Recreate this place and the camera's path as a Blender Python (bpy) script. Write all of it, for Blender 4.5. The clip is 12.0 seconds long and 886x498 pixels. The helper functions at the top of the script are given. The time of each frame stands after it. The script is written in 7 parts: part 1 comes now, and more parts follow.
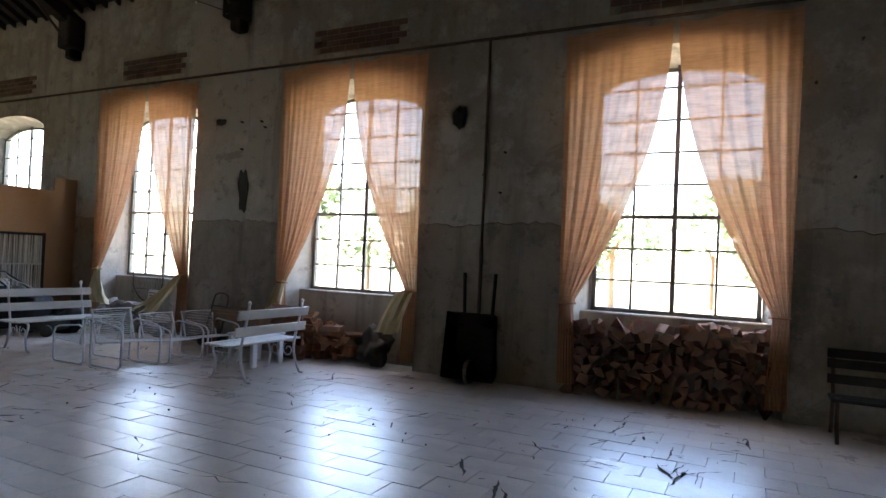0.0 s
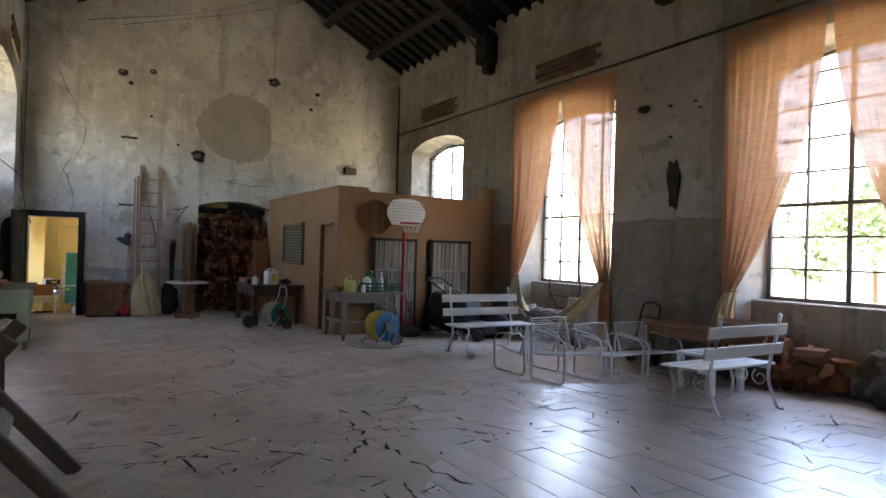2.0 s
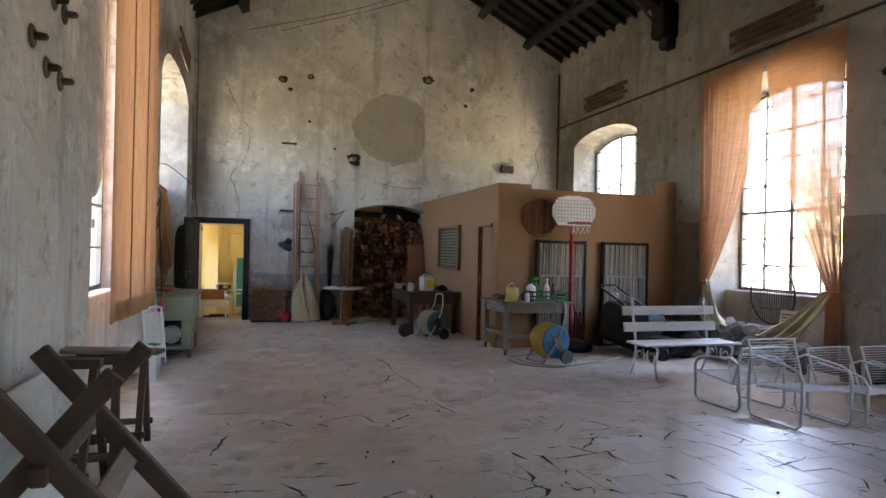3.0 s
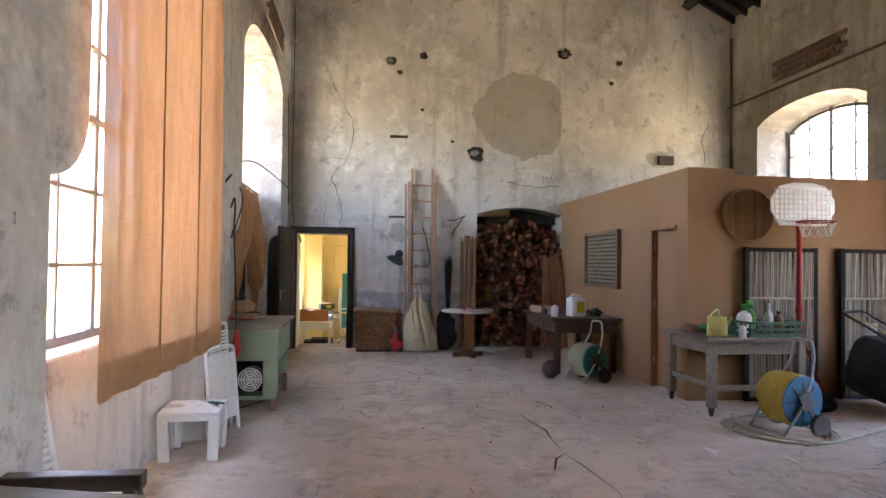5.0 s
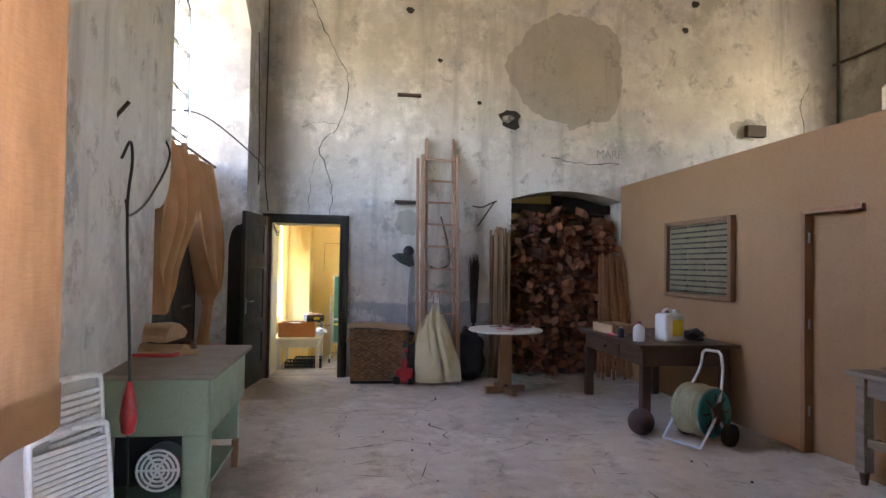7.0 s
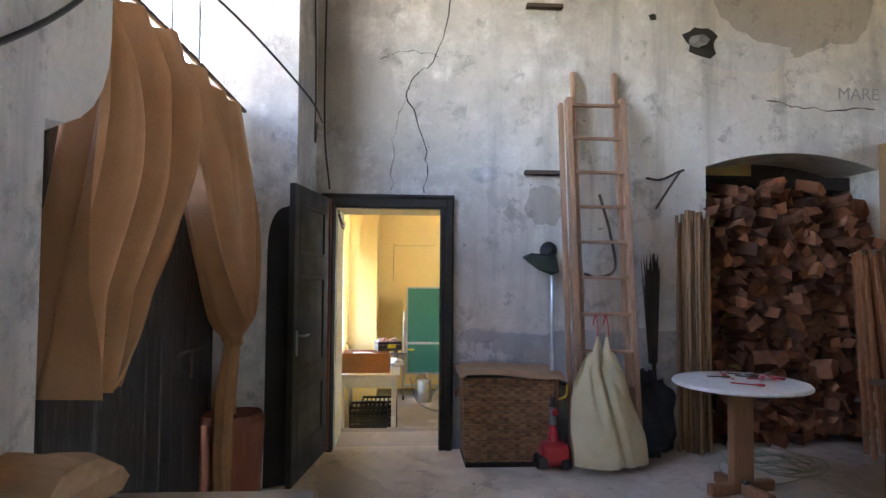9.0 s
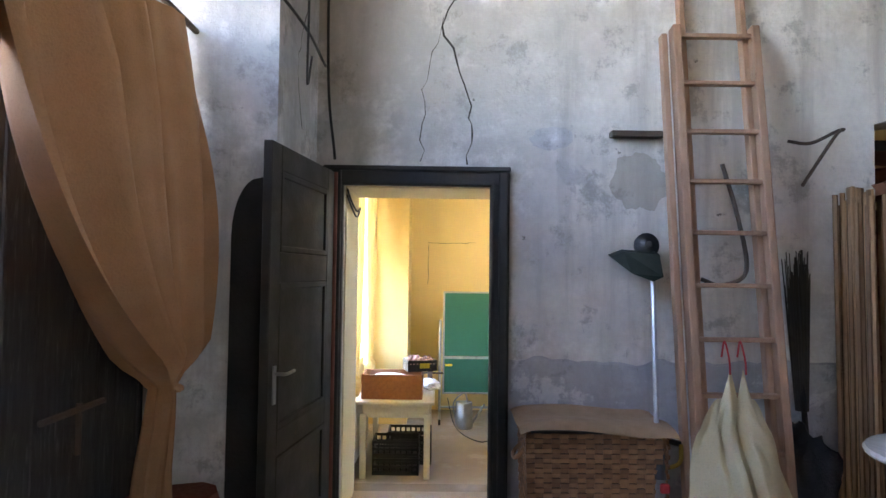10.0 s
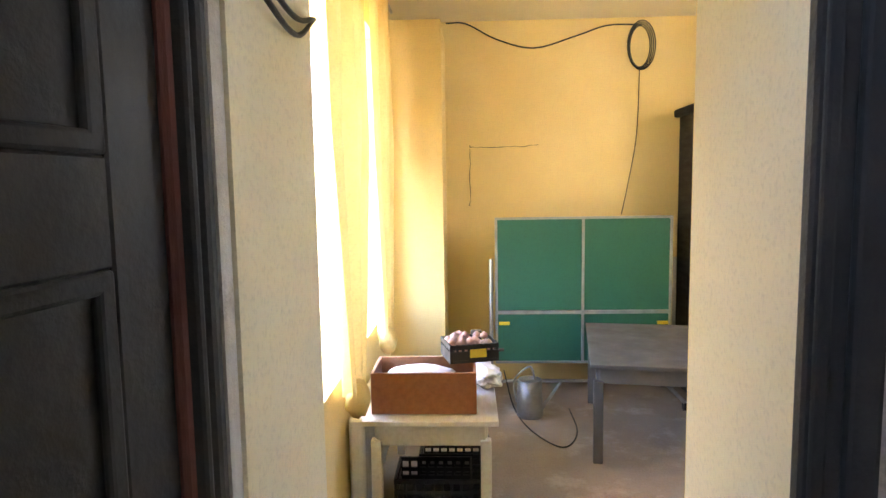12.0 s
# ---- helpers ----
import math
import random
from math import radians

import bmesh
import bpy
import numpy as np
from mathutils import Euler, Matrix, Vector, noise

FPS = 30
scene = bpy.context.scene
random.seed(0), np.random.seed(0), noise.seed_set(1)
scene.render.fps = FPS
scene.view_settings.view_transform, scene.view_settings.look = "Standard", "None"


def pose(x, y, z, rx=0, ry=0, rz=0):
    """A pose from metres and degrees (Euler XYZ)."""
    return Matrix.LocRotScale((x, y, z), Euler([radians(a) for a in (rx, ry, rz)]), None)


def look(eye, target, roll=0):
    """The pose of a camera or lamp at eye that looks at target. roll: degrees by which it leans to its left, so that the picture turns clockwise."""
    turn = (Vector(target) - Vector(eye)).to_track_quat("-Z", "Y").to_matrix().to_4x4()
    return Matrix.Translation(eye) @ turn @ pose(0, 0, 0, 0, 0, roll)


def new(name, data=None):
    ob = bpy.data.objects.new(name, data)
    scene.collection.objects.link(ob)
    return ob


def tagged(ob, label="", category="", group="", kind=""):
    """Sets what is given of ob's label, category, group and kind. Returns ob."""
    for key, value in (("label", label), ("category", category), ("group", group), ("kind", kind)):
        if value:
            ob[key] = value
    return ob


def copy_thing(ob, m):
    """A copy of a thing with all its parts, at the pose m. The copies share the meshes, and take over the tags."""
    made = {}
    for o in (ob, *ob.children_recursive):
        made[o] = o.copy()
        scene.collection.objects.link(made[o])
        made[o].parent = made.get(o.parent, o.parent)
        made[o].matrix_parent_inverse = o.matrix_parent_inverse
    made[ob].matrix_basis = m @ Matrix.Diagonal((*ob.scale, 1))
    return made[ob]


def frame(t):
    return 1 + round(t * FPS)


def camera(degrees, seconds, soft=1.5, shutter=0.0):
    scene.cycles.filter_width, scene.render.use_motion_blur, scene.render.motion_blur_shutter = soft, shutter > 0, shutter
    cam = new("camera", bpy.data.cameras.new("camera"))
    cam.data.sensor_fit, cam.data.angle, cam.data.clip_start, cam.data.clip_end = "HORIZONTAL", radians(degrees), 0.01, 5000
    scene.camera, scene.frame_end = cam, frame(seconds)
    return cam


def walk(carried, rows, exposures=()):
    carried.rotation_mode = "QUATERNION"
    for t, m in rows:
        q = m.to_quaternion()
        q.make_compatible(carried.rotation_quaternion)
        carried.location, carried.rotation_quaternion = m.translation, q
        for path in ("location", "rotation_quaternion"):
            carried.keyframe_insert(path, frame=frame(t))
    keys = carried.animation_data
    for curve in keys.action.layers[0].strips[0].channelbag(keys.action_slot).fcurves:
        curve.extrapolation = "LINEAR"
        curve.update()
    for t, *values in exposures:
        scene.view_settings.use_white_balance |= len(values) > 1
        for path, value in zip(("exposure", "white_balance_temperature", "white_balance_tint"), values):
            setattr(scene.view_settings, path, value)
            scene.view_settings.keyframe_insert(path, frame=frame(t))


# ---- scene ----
cam = camera(71.0, 12.0)
PATH = [
    (0, (3.517, 0.164, 1.543), (2.619, 1.951, 1.581), 2.6),
    (0.5, (3.234, 0.179, 1.525), (2.09, 1.819, 1.554), 2.5),
    (1, (2.838, 0.256, 1.497), (1.449, 1.695, 1.511), 2.2),
    (1.5, (2.399, 0.357, 1.458), (0.806, 1.565, 1.471), 2.0),
    (2, (1.87, 0.462, 1.466), (0.155, 1.49, 1.481), 1.7),
    (2.5, (1.35, 0.639, 1.467), (-0.504, 1.389, 1.481), 1.3),
    (3, (0.761, 0.723, 1.479), (-1.15, 1.315, 1.491), 1.3),
    (3.5, (0.173, 0.803, 1.462), (-1.771, 1.274, 1.48), 1.2),
    (3.7, (-0.046, 0.788, 1.476), (-1.993, 1.245, 1.492), 1.2),
    (5.3, (-2.173, 0.822, 1.501), (-4.159, 1.055, 1.547), 0.9),
    (5.5, (-2.414, 0.847, 1.507), (-4.401, 1.073, 1.551), 1.0),
    (6, (-3.115, 0.854, 1.489), (-5.101, 1.088, 1.534), 0.9),
    (6.5, (-3.872, 0.857, 1.464), (-5.854, 1.119, 1.518), 0.9),
    (6.7, (-4.122, 0.85, 1.46), (-6.102, 1.128, 1.513), 1.0),
    (8.3, (-6.504, 0.407, 1.495), (-8.491, 0.622, 1.563), 0.5),
    (8.5, (-6.774, 0.392, 1.473), (-8.767, 0.552, 1.545), 0.7),
    (9, (-7.554, 0.28, 1.452), (-9.549, 0.409, 1.527), 0.5),
    (9.5, (-8.318, 0.304, 1.474), (-10.315, 0.372, 1.548), 0.6),
    (10, (-9.052, 0.3, 1.472), (-11.05, 0.308, 1.547), 0.7),
    (10.5, (-9.828, 0.271, 1.492), (-11.826, 0.179, 1.542), 0.6),
    (11, (-10.517, 0.172, 1.527), (-12.509, 0.037, 1.406), -0.2),
    (11.5, (-11.158, 0.138, 1.549), (-13.145, 0.026, 1.349), -0.3),
    (12, (-11.769, 0.109, 1.511), (-13.758, 0.024, 1.31), -0.9),
]
walk(cam, [(t, look(eye, target, roll)) for t, eye, target, roll in PATH],
     exposures=[(0.0, 4.3, 6800, 13), (1.5, 4.45, 6950, 15), (2.5, 4.7, 7150, 18), (3.5, 5.1, 7150, 19), (5.5, 5.5, 7400, 24), (6.5, 5.5, 7200, 23), (8.5, 5.45, 6800, 21), (9.5, 5.5, 6800, 22), (10.5, 5.65, 6300, 18), (11.2, 5.8, 6000, 16), (11.6, 5.6, 6250, 19), (12.0, 5.45, 6800, 24)])

# ---- daylight ----
world = bpy.data.worlds.new("sky")
scene.world = world
world.use_nodes = True
wn = world.node_tree
sky = wn.nodes.new("ShaderNodeTexSky")
sky.sky_type, sky.sun_disc = "NISHITA", False
SUN_UP, SUN_TURN = radians(62), radians(-80)
sky.sun_elevation, sky.sun_rotation = SUN_UP, SUN_TURN
wn.links.new(sky.outputs[0], wn.nodes["Background"].inputs[0])
wn.nodes["Background"].inputs[1].default_value = 0.15
sun = new("sun", bpy.data.lights.new("sun", "SUN"))
sun.data.energy, sun.data.angle, sun.data.color = 5.0, radians(0.5), (1.0, 0.95, 0.86)
toward = Vector((math.sin(SUN_TURN) * math.cos(SUN_UP), math.cos(SUN_TURN) * math.cos(SUN_UP), math.sin(SUN_UP)))
sun.matrix_basis = look(toward * 40, (0, 0, 0))

# ---- plan (metres) ----
END, RIGHT, LEFT, BACK = -12.69, 7.73, -0.42, 9.0
EAVE, RIDGE_Y, SLOPE = 6.0, 3.66, 0.5
THICK = 0.55
BAYS = (-10.7, -6.32, -1.87, 2.63, 7.1)
LOW = -0.53
# The unseen nearer bays on this side are walled up to cut daylight.
LEFT_BAYS = (-10.7, -5.98)
LIFT = 0.42


# ---- materials ----
def material(name, colour, rough=0.8, metal=0.0, second=None, scale=3.0, mix=0.5, bump=0.15, fine=60.0, stain=None, stain_at=0.58,
             stain_scale=0.9, transmit=0.0, alpha=1.0, rand=0.0, stretch=(1, 1, 1), spec=0.5, sheer=0.0, rough_var=0.12, thread=None, lit=0.55):
    m = bpy.data.materials.new(name)
    m.use_nodes = True
    nt = m.node_tree
    b = nt.nodes["Principled BSDF"]
    link = nt.links.new
    geo = nt.nodes.new("ShaderNodeTexCoord")
    mp = nt.nodes.new("ShaderNodeMapping")
    mp.inputs["Scale"].default_value = stretch
    link(geo.outputs["Object"], mp.inputs["Vector"])

    def noise_of(s, detail=6.0, r=0.6):
        n = nt.nodes.new("ShaderNodeTexNoise")
        n.inputs["Scale"].default_value, n.inputs["Detail"].default_value, n.inputs["Roughness"].default_value = s, detail, r
        link(mp.outputs[0], n.inputs["Vector"])
        return n.outputs[0]

    def ramp(value, lo, hi):
        r = nt.nodes.new("ShaderNodeMapRange")
        r.inputs[1].default_value, r.inputs[2].default_value = lo, hi
        link(value, r.inputs[0])
        return r.outputs[0]

    def blend(f, a, c):
        x = nt.nodes.new("ShaderNodeMix")
        x.data_type = "RGBA"
        link(f, x.inputs[0])
        for socket, v in ((x.inputs[6], a), (x.inputs[7], c)):
            if isinstance(v, tuple):
                socket.default_value = (*v, 1)
            else:
                link(v, socket)
        return x.outputs[2]
    second = second or tuple(c * 0.72 for c in colour)
    big, small = noise_of(scale), noise_of(fine, 3.0)
    col = blend(ramp(big, 0.5 - mix / 2, 0.5 + mix / 2), colour, second)
    if stain:
        col = blend(ramp(noise_of(stain_scale, 9.0, 0.68), stain_at - 0.03, stain_at + 0.12), col, stain)
    col = blend(ramp(small, 0.5, 1.15), col, tuple(c * 0.6 for c in colour))
    if rand:
        info = nt.nodes.new("ShaderNodeObjectInfo")
        isl = nt.nodes.new("ShaderNodeNewGeometry")
        add = nt.nodes.new("ShaderNodeMath")
        add.operation = "ADD"
        link(info.outputs["Random"], add.inputs[0])
        link(isl.outputs["Random Per Island"], add.inputs[1])
        fr = nt.nodes.new("ShaderNodeMath")
        fr.operation = "FRACT"
        link(add.outputs[0], fr.inputs[0])
        hsv = nt.nodes.new("ShaderNodeHueSaturation")
        link(ramp(fr.outputs[0], -0.5 / max(rand, 0.01), 1 + 0.5 / max(rand, 0.01)), hsv.inputs["Value"])
        vr = nt.nodes.new("ShaderNodeMapRange")
        vr.inputs[3].default_value, vr.inputs[4].default_value = 1 - rand, 1 + rand
        link(fr.outputs[0], vr.inputs[0])
        link(vr.outputs[0], hsv.inputs["Value"])
        link(col, hsv.inputs["Color"])
        col = hsv.outputs[0]
    link(col, b.inputs["Base Color"])
    rr = nt.nodes.new("ShaderNodeMapRange")
    rr.inputs[3].default_value, rr.inputs[4].default_value = max(rough - rough_var, 0.02), min(rough + rough_var, 1)
    rr.inputs[1].default_value, rr.inputs[2].default_value = 0.3, 0.7
    link(big, rr.inputs[0])
    link(rr.outputs[0], b.inputs["Roughness"])
    b.inputs["Metallic"].default_value = metal
    b.inputs["Specular IOR Level"].default_value = spec
    if bump:
        bp = nt.nodes.new("ShaderNodeBump")
        bp.inputs["Strength"].default_value, bp.inputs["Distance"].default_value = bump, 0.02
        add = nt.nodes.new("ShaderNodeMath")
        add.operation = "ADD"
        link(big, add.inputs[0])
        link(small, add.inputs[1])
        link(add.outputs[0], bp.inputs["Height"])
        link(bp.outputs[0], b.inputs["Normal"])
    if sheer:
        tr = nt.nodes.new("ShaderNodeBsdfTranslucent")
        link(col, tr.inputs[0])
        mx = nt.nodes.new("ShaderNodeMixShader")
        mx.inputs[0].default_value = lit
        link(b.outputs[0], mx.inputs[1])
        link(tr.outputs[0], mx.inputs[2])
        hole = nt.nodes.new("ShaderNodeBsdfTransparent")
        mh = nt.nodes.new("ShaderNodeMixShader")
        weave = noise_of(90.0, 2.0)
        if thread:
            cloth = nt.nodes.new("ShaderNodeMapping")
            cloth.inputs["Scale"].default_value = thread
            link(geo.outputs["Object"], cloth.inputs["Vector"])
            slub = nt.nodes.new("ShaderNodeTexNoise")
            slub.inputs["Scale"].default_value, slub.inputs["Detail"].default_value = 1.0, 3.0
            link(cloth.outputs[0], slub.inputs["Vector"])
            both = nt.nodes.new("ShaderNodeMath")
            both.operation = "MULTIPLY_ADD"
            both.inputs[1].default_value, both.inputs[2].default_value = 0.7, 0.15
            link(slub.outputs[0], both.inputs[0])
            weave = both.outputs[0]
            shade = nt.nodes.new("ShaderNodeMix")
            shade.data_type, shade.blend_type = "RGBA", "MULTIPLY"
            shade.inputs[0].default_value = 1.0
            link(col, shade.inputs[6])
            link(ramp(slub.outputs[0], 0.05, 0.62), shade.inputs[7])
            link(shade.outputs[2], tr.inputs[0])
        wr = nt.nodes.new("ShaderNodeMapRange")
        wr.inputs[1].default_value, wr.inputs[2].default_value = 0.3, 0.7
        wr.inputs[3].default_value, wr.inputs[4].default_value = sheer * 0.3, sheer * 1.7
        link(weave, wr.inputs[0])
        link(wr.outputs[0], mh.inputs[0])
        link(mx.outputs[0], mh.inputs[1])
        link(hole.outputs[0], mh.inputs[2])
        link(mh.outputs[0], nt.nodes["Material Output"].inputs[0])
    return m


def glass_material():
    m = bpy.data.materials.new("window_glass")
    m.use_nodes = True
    nt = m.node_tree
    t = nt.nodes.new("ShaderNodeBsdfTransparent")
    g = nt.nodes.new("ShaderNodeBsdfGlossy")
    g.inputs["Roughness"].default_value = 0.03
    x = nt.nodes.new("ShaderNodeMixShader")
    x.inputs[0].default_value = 0.06
    nt.links.new(t.outputs[0], x.inputs[1])
    nt.links.new(g.outputs[0], x.inputs[2])
    nt.links.new(x.outputs[0], nt.nodes["Material Output"].inputs[0])
    return m


def plaster(name, base, dark, pale, lost, lost_at=0.6, bump=0.35, cloud=0.55):
    """Old lime plaster: broad clouds, run marks, paler rubbed places, patches of lost skin and small dark nicks."""
    m = bpy.data.materials.new(name)
    m.use_nodes = True
    nt = m.node_tree
    bsdf, link = nt.nodes["Principled BSDF"], nt.links.new
    co = nt.nodes.new("ShaderNodeTexCoord")

    def field(scale, detail, rough, stretch=(1, 1, 1), lo=0.4, hi=0.6, warp=0.0):
        mp = nt.nodes.new("ShaderNodeMapping")
        mp.inputs["Scale"].default_value = stretch
        link(co.outputs["Object"], mp.inputs["Vector"])
        n = nt.nodes.new("ShaderNodeTexNoise")
        n.inputs["Scale"].default_value, n.inputs["Detail"].default_value = scale, detail
        n.inputs["Roughness"].default_value, n.inputs["Distortion"].default_value = rough, warp
        link(mp.outputs[0], n.inputs["Vector"])
        r = nt.nodes.new("ShaderNodeMapRange")
        r.interpolation_type = "SMOOTHSTEP"
        r.inputs[1].default_value, r.inputs[2].default_value = lo, hi
        link(n.outputs[0], r.inputs[0])
        return r.outputs[0]

    def over(col, colour, f, strength=1.0):
        k = nt.nodes.new("ShaderNodeMath")
        k.operation = "MULTIPLY"
        k.inputs[1].default_value = strength
        link(f, k.inputs[0])
        x = nt.nodes.new("ShaderNodeMix")
        x.data_type = "RGBA"
        link(k.outputs[0], x.inputs[0])
        if isinstance(col, tuple):
            x.inputs[6].default_value = (*col, 1)
        else:
            link(col, x.inputs[6])
        x.inputs[7].default_value = (*colour, 1)
        return x.outputs[2]
    skin = field(0.8, 12, 0.72, lo=lost_at, hi=lost_at + 0.035, warp=0.4)
    grain = field(30, 5, 0.7, lo=0.35, hi=0.75)
    rub = field(1.7, 10, 0.7, lo=0.47, hi=0.68)
    nick = field(7, 6, 0.62, lo=0.70, hi=0.74)
    col = over(base, dark, field(0.42, 9, 0.66, lo=0.42, hi=0.62), cloud)
    col = over(col, pale, rub, 0.7)
    col = over(col, dark, field(1.6, 7, 0.62, (2.2, 2.2, 0.22), 0.5, 0.68), 0.6)
    col = over(col, lost, skin, 0.75)
    col = over(col, tuple(c * 0.7 for c in dark), field(3.6, 11, 0.75, lo=0.54, hi=0.64), 0.6)
    col = over(col, tuple(c * 0.72 for c in base), grain, 0.35)
    col = over(col, tuple(c * 0.35 for c in dark), nick, 0.8)
    link(col, bsdf.inputs["Base Color"])
    bsdf.inputs["Roughness"].default_value = 0.92
    height = None
    for f, k in ((skin, -0.5), (grain, 0.22), (rub, 0.35), (nick, -0.6)):
        t = nt.nodes.new("ShaderNodeMath")
        t.operation = "MULTIPLY_ADD"
        t.inputs[1].default_value = k
        link(f, t.inputs[0])
        if height is not None:
            link(height, t.inputs[2])
        height = t.outputs[0]
    bp = nt.nodes.new("ShaderNodeBump")
    bp.inputs["Strength"].default_value, bp.inputs["Distance"].default_value = bump, 0.012
    link(height, bp.inputs["Height"])
    link(bp.outputs[0], bsdf.inputs["Normal"])
    return m


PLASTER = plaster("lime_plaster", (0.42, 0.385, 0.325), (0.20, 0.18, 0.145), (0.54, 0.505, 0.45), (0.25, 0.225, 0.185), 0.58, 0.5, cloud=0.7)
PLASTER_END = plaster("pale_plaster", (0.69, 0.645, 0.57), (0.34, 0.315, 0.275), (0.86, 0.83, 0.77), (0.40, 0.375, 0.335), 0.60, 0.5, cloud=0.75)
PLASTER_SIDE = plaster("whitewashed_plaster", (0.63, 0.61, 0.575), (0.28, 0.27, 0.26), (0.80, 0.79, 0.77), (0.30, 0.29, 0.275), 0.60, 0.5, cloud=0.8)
DADO = plaster("brown_dado_render", (0.29, 0.25, 0.195), (0.13, 0.11, 0.085), (0.40, 0.355, 0.29), (0.17, 0.145, 0.112), 0.57, 0.5, cloud=0.75)
PEEL = plaster("peeling_grey_dado", (0.42, 0.41, 0.41), (0.26, 0.255, 0.26), (0.55, 0.54, 0.53), (0.64, 0.62, 0.59), 0.52, 0.5)
PATCH = plaster("grey_cement_patch", (0.46, 0.42, 0.35), (0.31, 0.285, 0.235), (0.47, 0.44, 0.375), (0.34, 0.31, 0.26), 0.62, 0.3)
YELLOW = material("yellow_wall_paint", (0.87, 0.70, 0.33), 0.85, second=(0.81, 0.63, 0.28), scale=1.2, bump=0.05, fine=90)
CREAM = material("cream_paint", (0.82, 0.74, 0.52), 0.8, scale=1.5, bump=0.05, fine=90, second=(0.76, 0.68, 0.47))
FLOOR = material("worn_floor_tile", (0.64, 0.575, 0.52), 0.38, second=(0.47, 0.415, 0.37), scale=1.6, mix=0.5, bump=0.05, fine=26, rough_var=0.17, stain=(0.50, 0.46, 0.42), stain_at=0.5, stain_scale=1.3, rand=0.08, spec=0.6)
FLOOR.node_tree.nodes["Principled BSDF"].inputs["Coat Weight"].default_value = 0.85
FLOOR.node_tree.nodes["Principled BSDF"].inputs["Coat Roughness"].default_value = 0.36
GROUT = material("dirty_floor_joint", (0.27, 0.235, 0.20), 0.9, bump=0.5, fine=20)
CONCRETE = material("dusty_concrete", (0.42, 0.36, 0.30), 0.85, second=(0.33, 0.28, 0.23), scale=2, bump=0.3, stain=(0.52, 0.47, 0.42), stain_at=0.58, stain_scale=2.5)
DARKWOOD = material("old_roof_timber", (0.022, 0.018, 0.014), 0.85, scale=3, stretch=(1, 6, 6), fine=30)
ROOFTILE = material("clay_roof_underside", (0.14, 0.10, 0.075), 0.9, scale=6, rand=0.35, bump=0.3)
STEEL = material("painted_steel_glazing_bar", (0.16, 0.16, 0.15), 0.6, scale=8, bump=0.1)
IRON = material("rusty_iron", (0.07, 0.058, 0.05), 0.75, 0.3, second=(0.11, 0.07, 0.045), scale=12, bump=0.3)
GLASS = glass_material()
CURTAIN = material("sheer_orange_curtain", (0.60, 0.335, 0.195), 0.9, second=(0.50, 0.27, 0.155), scale=5, bump=0.1, fine=120, sheer=0.03, thread=(5, 5, 70), lit=0.33)
BLIND = material("orange_roman_blind", (0.52, 0.27, 0.135), 0.9, second=(0.41, 0.20, 0.095), scale=5, bump=0.25, fine=140, stretch=(3, 3, 0.6), sheer=0.006, thread=(14, 14, 110), lit=0.2)
TANBOARD = material("tan_painted_board", (0.36, 0.205, 0.10), 0.75, second=(0.33, 0.185, 0.09), scale=1.2, bump=0.06, fine=40)
DOORPAINT = material("dark_grey_door_paint", (0.045, 0.042, 0.036), 0.62, spec=0.25, second=(0.03, 0.028, 0.024), scale=4, bump=0.12, stain=(0.12, 0.085, 0.06), stain_at=0.68, stain_scale=4)
# Near-black that stands in for the shade inside the jamb hollow.
HOLLOW_SHADE = material("painted_hollow_shade", (0.025, 0.023, 0.021), 0.95, scale=4)
BRICKRED = material("brick_lunette", (0.15, 0.088, 0.06), 0.9, rand=0.25, scale=8, bump=0.4)
LEAVES = material("foliage", (0.10, 0.15, 0.06), 0.55, second=(0.12, 0.17, 0.08), scale=4, rand=0.4, bump=0, sheer=0.15)
GRASS = material("dry_grass_yard", (0.22, 0.185, 0.13), 0.9, second=(0.17, 0.165, 0.09), scale=0.6)


# ---- mesh helpers ----
def box(bm, c, s, m=None):
    """An upright box of centre c and size s, turned by m about its centre."""
    r = bmesh.ops.create_cube(bm, size=1.0)
    t = Matrix.Translation(c) @ (m or Matrix()) @ Matrix.Diagonal((*s, 1))
    bmesh.ops.transform(bm, matrix=t, verts=r["verts"])
    return r["verts"]


def soft_box(bm, c, s, m=None, r=0.01, seg=2):
    v = box(bm, c, s, m)
    edges = list({e for x in v for e in x.link_edges})
    bmesh.ops.bevel(bm, geom=edges, offset=min(r, min(s) * 0.45), segments=seg, affect="EDGES", profile=0.5)


def rod(bm, a, b, r, seg=8, r2=None):
    a, b = Vector(a), Vector(b)
    d = b - a
    res = bmesh.ops.create_cone(bm, cap_ends=True, segments=seg, radius1=r, radius2=r if r2 is None else r2, depth=d.length)
    q = d.to_track_quat("Z", "Y").to_matrix().to_4x4()
    bmesh.ops.transform(bm, matrix=Matrix.Translation((a + b) / 2) @ q, verts=res["verts"])


